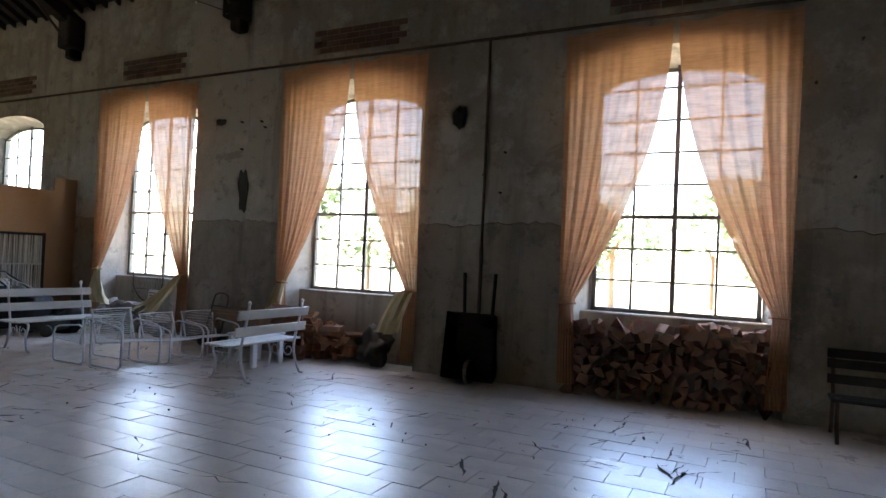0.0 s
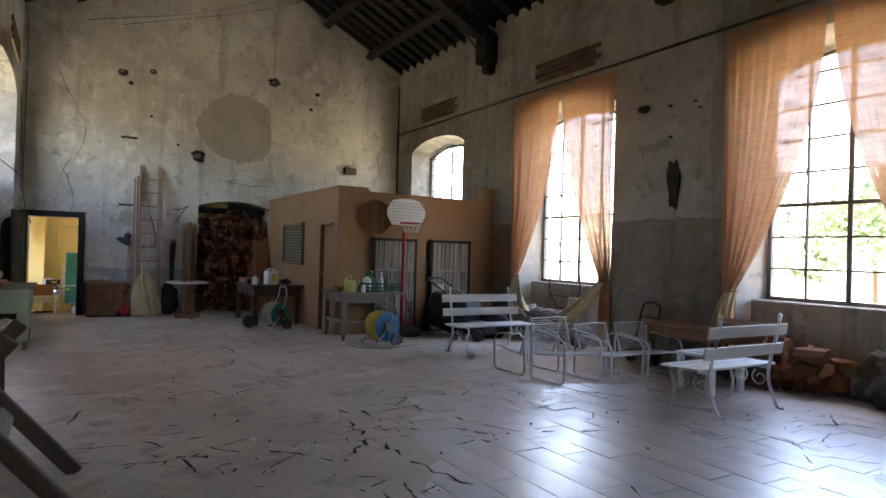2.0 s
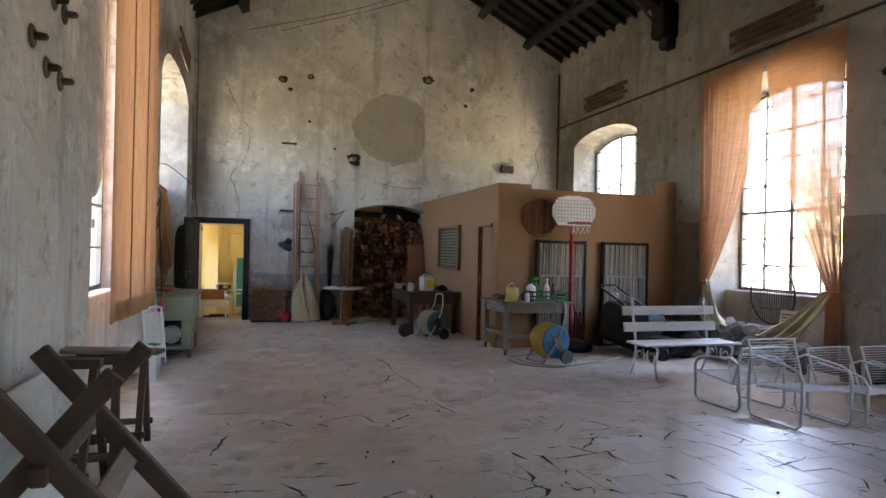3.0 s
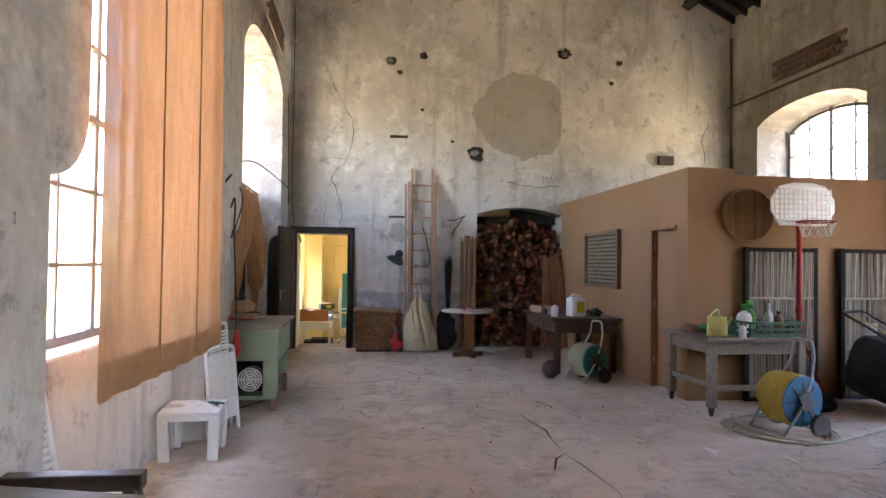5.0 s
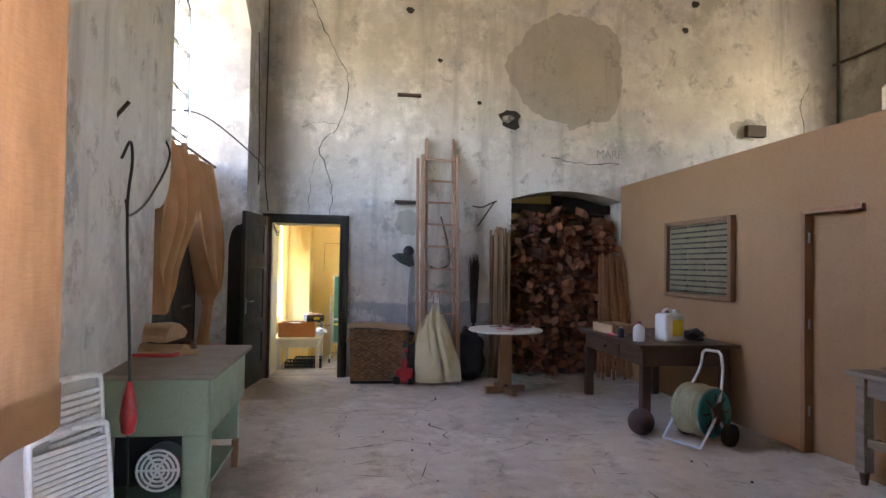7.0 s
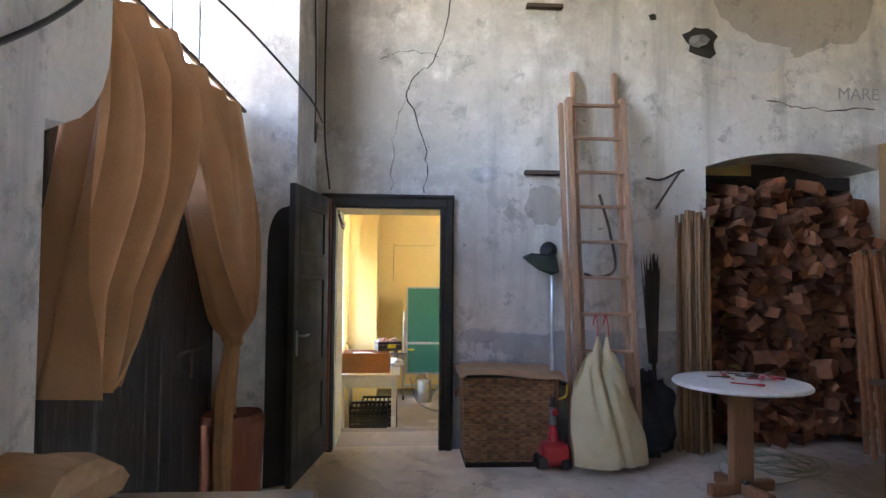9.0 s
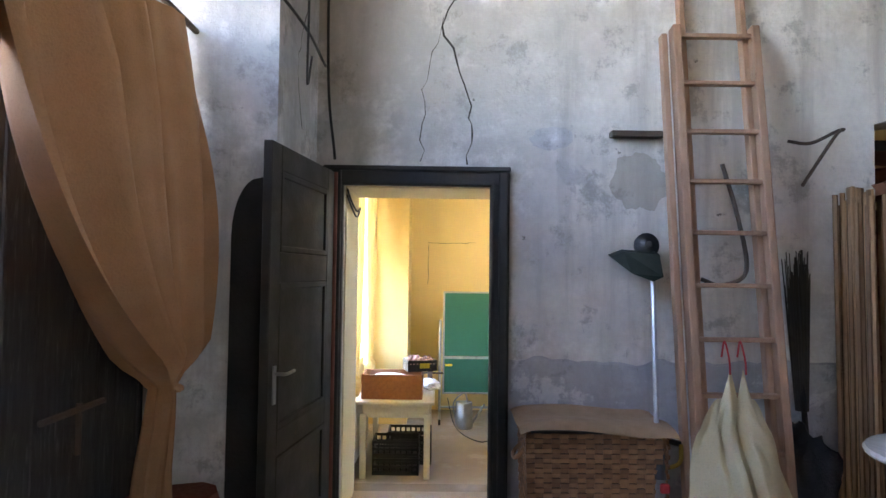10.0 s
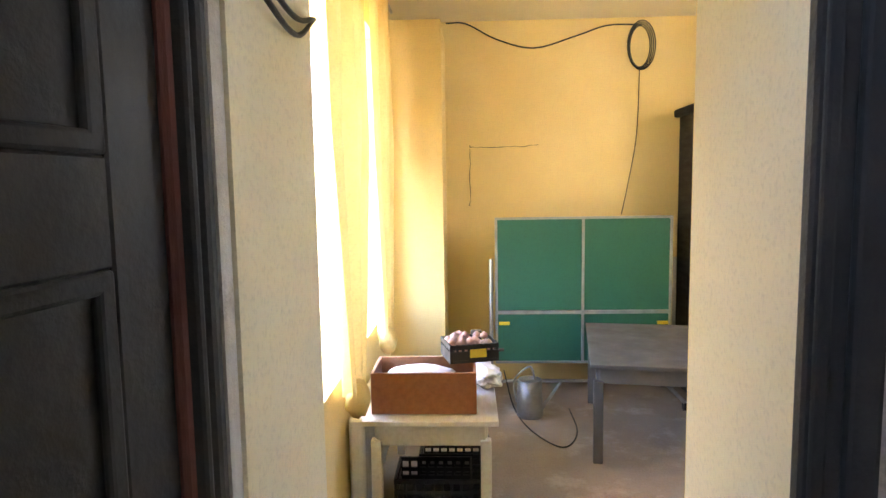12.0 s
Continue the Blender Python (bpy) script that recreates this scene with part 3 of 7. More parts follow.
def wood(name, colour, rough=0.65, stretch=(8, 8, 1), **kw):
    if name not in WOODS:
        WOODS[name] = material(name, colour, rough, scale=5, stretch=stretch, fine=35, bump=0.2, **kw)
    return WOODS[name]


OAK = wood("brown_wood", (0.26, 0.14, 0.07))
DOORWOOD = wood("red_brown_door_wood", (0.33, 0.16, 0.075), 0.5)
PINE = wood("pale_pine", (0.48, 0.30, 0.17), stretch=(1, 8, 8))
LADDERWOOD = wood("ladder_wood", (0.42, 0.245, 0.15))
DESKWOOD = wood("dark_desk_wood", (0.09, 0.042, 0.024), 0.45, stretch=(1, 8, 8))
GREYWOOD = wood("weathered_grey_wood", (0.27, 0.225, 0.175), 0.8, stretch=(1, 6, 6), stain=(0.18, 0.15, 0.12), stain_at=0.55, stain_scale=5)
BLACKWOOD = wood("old_blackened_boards", (0.035, 0.03, 0.026), 0.85, stain=(0.10, 0.095, 0.09), stain_at=0.58, stain_scale=6)
TRESTLE = wood("dark_trestle_wood", (0.085, 0.052, 0.033), 0.6, stretch=(2, 2, 2))
LOGWOOD = material("split_firewood", (0.27, 0.102, 0.044), 0.85, second=(0.13, 0.05, 0.025), scale=9, bump=0.35, rand=0.6)
LOGBIG = material("fresh_split_firewood", (0.36, 0.17, 0.085), 0.85, second=(0.22, 0.095, 0.048), scale=9, bump=0.4, rand=0.5, stretch=(1, 4, 4))
LOGPALE = material("pale_split_firewood", (0.24, 0.125, 0.075), 0.85, second=(0.16, 0.085, 0.052), scale=9, bump=0.3, rand=0.55)
CANE = material("dry_cane", (0.30, 0.165, 0.075), 0.7, scale=6, stretch=(1, 1, 0.3), rand=0.4)
TWIG = material("dark_twigs", (0.05, 0.038, 0.028), 0.85, rand=0.3)
WICKER = material("brown_wicker", (0.30, 0.15, 0.07), 0.7, scale=20, rand=0.35, bump=0.2)
BURLAP = material("burlap", (0.40, 0.26, 0.15), 0.95, scale=8, fine=150, bump=0.25)
CANVAS = material("cream_canvas", (0.68, 0.59, 0.38), 0.9, second=(0.56, 0.47, 0.28), scale=3, bump=0.2, fine=120)
BROWNCLOTH = material("brown_heavy_curtain", (0.48, 0.255, 0.125), 0.92, second=(0.37, 0.19, 0.09), scale=4, bump=0.15, fine=130)
YCLOTH = material("yellow_curtain", (0.80, 0.62, 0.27), 0.9, second=(0.72, 0.53, 0.2), scale=4, bump=0.1, sheer=0.003, lit=0.1)
WHITEPAINT = material("white_painted_metal", (0.72, 0.74, 0.76), 0.38, second=(0.62, 0.64, 0.66), scale=6, bump=0.05)
WHITEWOOD = material("white_painted_wood", (0.74, 0.73, 0.70), 0.5, second=(0.60, 0.58, 0.53), scale=6, bump=0.12, stretch=(1, 6, 6))
PLASTIC = material("white_plastic", (0.80, 0.80, 0.80), 0.35, second=(0.74, 0.74, 0.73), scale=3, bump=0)
GREENMETAL = material("pale_green_enamel", (0.30, 0.37, 0.26), 0.5, second=(0.25, 0.31, 0.21), scale=4, bump=0.08, stain=(0.13, 0.085, 0.05), stain_at=0.68, stain_scale=5)
GREYTOP = material("worn_grey_board", (0.27, 0.225, 0.17), 0.7, second=(0.2, 0.165, 0.12), scale=4)
RED = material("red_paint", (0.52, 0.03, 0.035), 0.4, scale=6, bump=0.05)
BLACK = material("black_plastic", (0.018, 0.018, 0.019), 0.45, scale=6, bump=0.05)
BLACKCLOTH = material("black_tarpaulin", (0.022, 0.023, 0.026), 0.6, scale=5, bump=0.3)
TEAL = material("teal_plastic", (0.02, 0.24, 0.24), 0.4, scale=6, bump=0.03)
BLUE = material("blue_plastic", (0.05, 0.24, 0.42), 0.4, scale=6, bump=0.03)
YELLOWHOSE = material("yellow_hose", (0.62, 0.42, 0.06), 0.5, scale=10, bump=0.05)
PALEHOSE = material("pale_green_hose", (0.45, 0.45, 0.30), 0.5, scale=10, bump=0.05)
GREENPLASTIC = material("green_plastic", (0.04, 0.30, 0.06), 0.4, scale=6, bump=0.03)
GUARDGREEN = material("soiled_green_plastic", (0.022, 0.034, 0.024), 0.5, scale=6, bump=0.05)
DKGREEN = material("dark_green_plastic", (0.03, 0.10, 0.05), 0.5, scale=6, bump=0.03)
LIME = material("pale_yellow_plastic", (0.62, 0.58, 0.18), 0.45, scale=6, bump=0.03)
BOARDGREEN = material("green_chalkboard", (0.012, 0.115, 0.065), 0.55, second=(0.02, 0.13, 0.08), scale=2, bump=0.02)
ZINC = material("galvanised_zinc", (0.38, 0.40, 0.40), 0.45, 0.7, scale=10, bump=0.08)
GREYPAINT = material("grey_painted_wood", (0.16, 0.155, 0.15), 0.55, scale=4, bump=0.06)
CRATEWOOD = wood("crate_wood", (0.32, 0.13, 0.055), 0.6, stretch=(1, 6, 6))
ONION = material("garlic_skins", (0.62, 0.40, 0.36), 0.6, scale=12, rand=0.3)
STONE = material("rough_stone", (0.30, 0.285, 0.265), 0.9, scale=5, bump=0.5, rand=0.3)
ALU = material("bare_aluminium", (0.55, 0.56, 0.56), 0.4, 0.8, scale=10, bump=0.03)
PAPER = material("white_card", (0.75, 0.73, 0.68), 0.8, scale=5)
INK = material("dark_ink", (0.05, 0.05, 0.05), 0.8)
LETTER = material("faded_grey_lettering", (0.34, 0.325, 0.295), 0.9)
CRACK = material("crack_dirt", (0.04, 0.033, 0.027), 0.95)
REED = material("grey_reed", (0.46, 0.42, 0.355), 0.8, scale=5, rand=0.4, bump=0.1)
LABELYELLOW = material("yellow_label", (0.8, 0.62, 0.05), 0.6)

# ---- door to the low room ----
door = thing("door_1", "dark grey panelled wooden door, standing open", "door", (END + 0.05, DOOR_Y0 - 0.09, 0), kind="structure")
casing = tagged(new("trim_door_casing"), "dark grey moulded wooden door casing", "door casing", kind="structure")


def casing_bars(b):
    for y0, y1 in ((DOOR_Y0 - 0.11, DOOR_Y0), (CASE_Y1, CASE_Y1 + 0.115)):
        soft_box(b, (END + 0.02, (y0 + y1) / 2, 1.04), (0.04, y1 - y0, 2.08), None, 0.012)
        soft_box(b, (END + 0.045, (y0 + y1) / 2 + 0.02, 1.04), (0.02, 0.05, 2.08), None, 0.008)
        soft_box(b, (END + 0.043, y0 + 0.018, 1.0), (0.016, 0.022, 2.0), None, 0.006)
    soft_box(b, (END + 0.023, (DOOR_Y0 + CASE_Y1) / 2, 2.03), (0.05, CASE_Y1 - DOOR_Y0 + 0.22, 0.11), None, 0.012)
    soft_box(b, (END + 0.05, (DOOR_Y0 + CASE_Y1) / 2, 2.072), (0.03, CASE_Y1 - DOOR_Y0 + 0.235, 0.03), None, 0.008)


piece(casing_bars, "door_casing", DOORPAINT, casing)
LEAF_W, LEAF_H = 0.88, 2.03
door.matrix_basis = pose(END + 0.06, DOOR_Y0 - 0.07, 0.015, 0, 0, -8)


def leaf(b):
    """Hinge at the origin; the leaf runs along x, its seen face towards +y."""
    for a, c, z0, z1 in ((0, 0.11, 0, LEAF_H), (LEAF_W - 0.11, LEAF_W, 0, LEAF_H), (0.11, LEAF_W - 0.11, 0, 0.2), (0.11, LEAF_W - 0.11, 0.62, 0.74),
                         (0.11, LEAF_W - 0.11, 1.40, 1.54), (0.11, LEAF_W - 0.11, LEAF_H - 0.12, LEAF_H)):
        soft_box(b, ((a + c) / 2, 0, (z0 + z1) / 2), (c - a, 0.042, z1 - z0), None, 0.004, 1)


piece(leaf, "door_frame", DOORPAINT, door)
for z0, z1 in ((0.2, 0.62), (0.74, 1.40), (1.54, LEAF_H - 0.12)):
    def panel(b):
        box(b, (LEAF_W / 2, 0, (z0 + z1) / 2), (LEAF_W - 0.22, 0.016, z1 - z0))
        for q in (-1, 1):
            for zz in (z0 + 0.015, z1 - 0.015):
                soft_box(b, (LEAF_W / 2, q * 0.015, zz), (LEAF_W - 0.22, 0.016, 0.03), None, 0.006)
            for xx in (0.125, LEAF_W - 0.125):
                soft_box(b, (xx, q * 0.015, (z0 + z1) / 2), (0.03, 0.016, z1 - z0), None, 0.006)
    piece(panel, "door_panel", DOORPAINT, door)


def handle(b):
    soft_box(b, (LEAF_W - 0.06, 0.026, 0.95), (0.03, 0.01, 0.17), None, 0.004)
    tube(b, smooth_path([(LEAF_W - 0.06, 0.03, 1.0), (LEAF_W - 0.06, 0.07, 1.0), (LEAF_W - 0.09, 0.08, 1.0), (LEAF_W - 0.17, 0.075, 1.0)], 4), 0.008)


piece(handle, "door_handle", ZINC, door, "metal lever handle")
piece(lambda b: rod(b, (-0.012, 0.025, 0.0), (-0.012, 0.025, LEAF_H), 0.014), "hinge_rod", wood("red_brown_edge", (0.22, 0.07, 0.045)), door, "red-brown painted edge")

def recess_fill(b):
    """A flat round-topped patch on the far jamb of the last left bay; its black paints in the shade of a hollow."""
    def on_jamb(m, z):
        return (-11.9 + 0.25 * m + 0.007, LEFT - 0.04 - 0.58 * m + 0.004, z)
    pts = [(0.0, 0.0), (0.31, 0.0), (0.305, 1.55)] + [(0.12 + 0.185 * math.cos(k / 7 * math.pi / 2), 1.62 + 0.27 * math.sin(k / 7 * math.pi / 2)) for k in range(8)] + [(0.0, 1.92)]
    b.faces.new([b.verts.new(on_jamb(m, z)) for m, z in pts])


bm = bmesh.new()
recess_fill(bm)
setting("trim_sooty_recess", bm, HOLLOW_SHADE, "black round-topped patch painted for the shade of a hollow behind the open door", "recess")

# ---- cabin door, picture, wicker disc, panels ----
cd = thing("cabin_door", "plain tan wooden door, slightly ajar in its frame", "door", (bd[0], CAB_Y + 0.05, 0), kind="structure")
piece(lambda b: soft_box(b, (0.33, 0.06, 0.98), (0.60, 0.035, 1.93), pose(0, 0, 0, 0, 0, 6), 0.004), "door_leaf", TANBOARD, cd)
piece(lambda b: [soft_box(b, (0.02, -0.015, 0.985), (0.05, 0.1, 1.97), None, 0.004), soft_box(b, (0.33, -0.015, 1.95), (0.58, 0.1, 0.04), None, 0.004)], "door_frame", DOORWOOD, cd)
for z in (0.3, 1.0, 1.7):
    piece(lambda b: rod(b, (0.055, -0.03, z), (0.055, -0.03, z + 0.08), 0.008), "hinge", ALU, cd)

pic = thing("framed_panel", "dark wooden frame with woven cane on the cabin wall", "wall decoration", (-10.7, CAB_Y - 0.035, 1.58))


def pic_frame(b):
    for u in (-0.62, 0.62):
        soft_box(b, (u, 0, 0), (0.06, 0.06, 0.84), None, 0.006)
    for z in (-0.395, 0.395):
        soft_box(b, (0, 0, z), (1.18, 0.06, 0.05), None, 0.006)


piece(pic_frame, "frame", OAK, pic)
piece(lambda b: box(b, (0, 0.02, 0), (1.2, 0.012, 0.76)), "backing", material("faded_cane_backing", (0.24, 0.205, 0.12), 0.8, scale=8), pic)


def slats(b):
    rng = random.Random(5)
    for k in range(13):
        z = -0.35 + k * 0.058
        for s in range(3):
            box(b, (-0.38 + s * 0.38 + rng.uniform(-0.02, 0.02), 0.004, z), (0.34, 0.018, 0.016))


piece(slats, "cane_slats", TWIG, pic)

disc_ob = thing("wicker_disc", "round brown woven wicker tray hung on the cabin wall", "wicker tray", (CAB_X + 0.02, 5.12, 2.08))


for k in range(22):
    y = -0.29 + k * 0.0276
    h = math.sqrt(max(0.0, 0.3 ** 2 - y * y))
    piece(lambda b: rod(b, (0.015, y, -h), (0.015, y, h), 0.014, 5), "rod", WICKER, disc_ob)


def wicker_disc(b):
    tube(b, [(0.02, 0.3 * math.cos(a), 0.3 * math.sin(a)) for a in [k * math.tau / 32 for k in range(32)]], 0.016, 6, True)


piece(wicker_disc, "rim", WICKER, disc_ob)

for yc, zc in ((5.5, 0.98), (6.68, 0.98)):
    pn = thing("reed_panel", "dark framed panel of grey reeds, leaning on the cabin", "reed panel", (CAB_X + 0.06, yc, 0.06), group="reed panels")
    hh, ww = 1.72, 0.84

    def pf(b):
        for u in (-ww / 2, ww / 2):
            soft_box(b, (0.0, u, hh / 2), (0.05, 0.05, hh), None, 0.004)
        for z in (0.025, hh - 0.025):
            soft_box(b, (0.0, 0, z), (0.045, ww - 0.05, 0.04), None, 0.004)
    piece(pf, "frame", DARKWOOD, pn)
    for z in (hh / 3, hh * 2 / 3):
        piece(lambda b: soft_box(b, (0.008, 0, z), (0.03, ww - 0.05, 0.024), None, 0.004), "binding", REED, pn)

    piece(lambda b: box(b, (-0.012, 0, hh / 2), (0.01, ww - 0.04, hh - 0.04)), "backing", DARKWOOD, pn)
    rng = random.Random(int(yc * 10))
    for k in range(34):
        u = -ww / 2 + 0.035 + k * (ww - 0.07) / 33
        for a, c in ((0.05, hh / 3 - 0.012), (hh / 3 + 0.012, hh * 2 / 3 - 0.012), (hh * 2 / 3 + 0.012, hh - 0.05)):
            piece(lambda b: rod(b, (0.012 + rng.uniform(-0.004, 0.004), u, a), (0.012, u + rng.uniform(-0.014, 0.014), c), rng.uniform(0.009, 0.0125), 5), "reed", REED, pn)
    pn.matrix_basis = pose(CAB_X + 0.06, yc, 0.0)

# ---- basketball hoop ----
hoop = thing("basketball_hoop", "small basketball stand with red pole and white board", "basketball hoop", (-8.0, 5.56, 0))
piece(lambda b: [rod(b, (0, 0, 0.12), (0, 0, 2.0), 0.028, 10), rod(b, (0, 0, 1.0), (0, 0, 1.06), 0.036, 10)], "pole", RED, hoop)
piece(lambda b: lathe(b, [(0.34, 0), (0.36, 0.05), (0.3, 0.14), (0.06, 0.17)]), "base", BLACK, hoop, smooth=True)
for q in (-1, 1):
    piece(lambda b: rod(b, (0, q * 0.03, 0.75), (0.05, q * 0.26, 0.13), 0.012), "stay", RED, hoop)


def hoop_board(b):
    pts = [(-0.42, -0.06), (-0.42, 0.08), (-0.3, 0.24), (-0.12, 0.28), (0.12, 0.28), (0.3, 0.24), (0.42, 0.08), (0.42, -0.06), (0.3, -0.23), (-0.3, -0.23)]
    b.faces.new([b.verts.new((0.04, y * 0.9, 2.16 + z * 0.92)) for y, z in pts])
    r = bmesh.ops.extrude_face_region(b, geom=b.faces[:])
    bmesh.ops.translate(b, vec=(0.02, 0, 0), verts=[v for v in r["geom"] if isinstance(v, bmesh.types.BMVert)])


hb = piece(hoop_board, "backboard", PLASTIC, hoop)
for k in range(-6, 7):
    piece(lambda b: box(b, (0.063, k * 0.055, 2.18), (0.004, 0.012, 0.34)), "upright_bar", ALU, hb)
for k in range(-3, 4):
    piece(lambda b: box(b, (0.0655, 0, 2.18 + k * 0.055), (0.004, 0.68, 0.012)), "cross_bar", ALU, hb)
piece(lambda b: tube(b, [(0.07 + 0.19 + 0.19 * math.cos(a), 0.19 * math.sin(a), 1.98) for a in [k * math.tau / 24 for k in range(24)]], 0.009, 6, True), "ring", RED, hoop)


def net(b):
    for k in range(12):
        a0 = k * math.tau / 12
        for s in (-1, 1):
            a1 = a0 + s * math.tau / 12
            rod(b, (0.26 + 0.18 * math.cos(a0), 0.18 * math.sin(a0), 1.97), (0.26 + 0.13 * math.cos(a1), 0.13 * math.sin(a1), 1.82), 0.003, 4)


piece(net, "net", PLASTIC, hoop)

# ---- window curtains on the right wall ----
def drape(b, c, side, top_z, y, seed, half=1.26):
    """One curtain half: spread along the rail, gathered to the side low down, then falling to the floor."""
    rng = random.Random(seed)
    ph = rng.uniform(0, 6)

    def fn(u, v):
        z = top_z - v * (top_z - 0.12)
        k = min(1.0, (top_z - z) / (top_z - 1.12))
        inner = 0.03 + (half - 0.22) * (k ** 1.9)
        tail = max(0.0, (1.12 - z) / 1.0)
        inner = min(inner, half - 0.18) - 0.05 * tail
        outer = half + 0.02 - 0.04 * k
        x = inner + (outer - inner) * u
        amp = (0.016 + 0.022 * k) * (0.6 + 0.8 * abs(noise.noise((u * 3, seed, 1))))
        fold = math.sin(u * 34 + ph + 1.1 * math.sin(v * 3 + ph)) + 0.6 * math.sin(u * 71 + ph * 2 + v) + 0.8 * noise.noise((u * 9, v * 1.2, seed))
        return (c + side * x, y - 0.03 + amp * fold * min(1, 0.25 + v * 4), z - (0.03 * math.sin(u * 9) if v < 0.01 else 0))
    sheet(b, fn, 96, 50)


for k, c in enumerate(BAYS[1:4]):
    for s in (-1, 1):
        cu = thing("window_curtain", "sheer orange curtain tied to the side of a tall window", "curtain", (c, RIGHT, 0), group="sheer orange curtains")
        piece(lambda b: drape(b, 0, s, 4.42, -0.06, k * 2 + s), "cloth", CURTAIN, cu, smooth=True)
        piece(lambda b: tube(b, [(s * (1.14 + 0.1 * math.cos(a)), -0.09 + 0.08 * math.sin(a), 1.1) for a in [q * math.tau / 16 for q in range(16)]], 0.012, 6, True), "tie", BROWNCLOTH, cu)

# curtain rail and wall pipes
pipe = thing("wall_pipe", "dark iron pipe running along the plaster wall", "pipe", kind="structure")
piece(lambda b: rod(b, (END, RIGHT - 0.05, 4.5), (BACK, RIGHT - 0.05, 4.5), 0.022), "run", IRON, pipe)
piece(lambda b: [rod(b, (0.3, RIGHT - 0.04, 1.75), (0.3, RIGHT - 0.04, 4.5), 0.02), rod(b, (0.3, RIGHT - 0.04, 0.7), (0.3, RIGHT - 0.04, 1.75), 0.026)], "drop", IRON, pipe)
piece(lambda b: rod(b, (END + 0.08, RIGHT - 0.05, 2.5), (END + 0.08, RIGHT - 0.05, 5.8), 0.02), "corner_drop", IRON, pipe)

# bricked vents over the windows
for c in BAYS:
    for y, q in ((RIGHT, -1), (LEFT, 1)):
        lun = thing("brick_panel", "bricked-up vent panel above a window", "brick panel", (c, y, 4.62), group="brick panels over the windows", kind="structure")
        piece(lambda b: box(b, (0, q * 0.004, 0.18), (1.58, 0.012, 0.37)), "mortar_bed", DADO, lun)
        for r in range(4):
            for n in range(7):
                off = 0.5 * (r % 2)
                x = -0.78 + (n + off) * 0.235
                if abs(x) < 0.76:
                    piece(lambda b: box(b, (x, q * 0.006, 0.045 + r * 0.09), (0.222, 0.03, 0.078)), "brick", BRICKRED, lun)

# ---- roman blind on the first left window ----
bl = thing("roman_blind", "orange woven fabric blind hanging in front of a window", "blind", (LEFT_BAYS[1] + 0.06, LEFT - 0.055, 0))


def blind(b):
    def fn(u, v):
        z = 4.95 - v * 4.12
        x = -1.2 + 2.42 * u
        return (x, 0.10 + 0.012 * math.sin(u * 40) + 0.02 * math.sin(u * 7 + v * 2) + 0.03 * v, z - 0.03 * math.sin(u * 5))
    sheet(b, fn, 60, 30)


piece(blind, "cloth", BLIND, bl, smooth=True)
piece(lambda b: sheet(b, lambda u, v: (-1.2 + 2.42 * u, 0.137 + 0.012 * math.sin(u * 40) + 0.02 * math.sin(u * 7 + 2), 0.99 - v * 0.17 - 0.03 * math.sin(u * 5)), 60, 2), "hem", BROWNCLOTH, bl, "darker brown hem")
for u in (-0.42, 0.38):
    piece(lambda b: rod(b, (u, 0.155, 0.85), (u, 0.14, 4.9), 0.006, 6), "cord", BROWNCLOTH, bl)
piece(lambda b: rod(b, (-1.3, 0.075, 4.96), (1.3, 0.075, 4.96), 0.022), "rail", OAK, bl)

# ---- far left embrasure: boards, heavy curtains, log ----
FB = BAYS[0]
brd = thing("board_screen", "old blackened wooden boards closing the window recess", "wooden screen", (FB, LEFT - 0.54, 0))
rng = random.Random(3)
x = -1.12
while x < 1.1:
    w = rng.uniform(0.14, 0.22)
    h = rng.uniform(1.9, 2.2)
    piece(lambda b: soft_box(b, (x + w / 2, rng.uniform(-0.01, 0.01), h / 2), (w - 0.008, 0.035, h), None, 0.004, 1), "plank", BLACKWOOD, brd)
    x += w
piece(lambda b: [rod(b, (-0.6, 0.06, 1.0), (-0.25, 0.06, 1.0), 0.012), rod(b, (-0.45, 0.06, 0.85), (-0.45, 0.06, 1.02), 0.01)], "bolt", IRON, brd, "iron bolt")


def heavy(b, s, seed):
    """One half of the pair, parted at the origin; the far half (s < 0) is tied low down, the near one falls along the jamb."""
    def fn(u, v):
        z = 2.53 - v * (2.42 if s < 0 else 1.48)
        if s < 0:
            k = min(1.0, v / 0.616)
            inner, outer = 0.97 * k ** 3.1 - 0.05, 1.31 + 0.02 * math.sin(math.pi * k)
            t = max(0.0, min(1.0, (v - 0.56) / 0.06))
            t = t * t * (3 - 2 * t)
            inner, outer = inner + 0.06 * t, outer - 0.21 * t
            tail = max(0.0, (v - 0.63) / 0.37)
            inner, outer = inner - 0.02 * tail, outer + 0.12 * tail ** 0.6
        else:
            t = 0.0
            inner, outer = -0.12 + 0.75 * v ** 2.6, 0.86
        xx = inner + (outer - inner) * u
        gather = 1.0 + 0.5 * v
        fold = math.sin(u * 24 + seed + 0.9 * math.sin(v * 3)) + 0.35 * math.sin(u * 63 + v * 2) + 0.5 * math.sin(u * 43 + seed * 2 + v * 3) + 0.7 * noise.noise((u * 6, v * 2.2, seed))
        pinch = 1 - 0.58 * t
        droop = -0.05 * math.sin(math.pi * u) * (1 - v)
        return (s * xx, 0.06 * pinch * gather * fold * min(1, 0.45 + v * 3) + 0.07 * math.sin(math.pi * min(1, v * 1.3)), z + droop)
    sheet(b, fn, 64, 50)


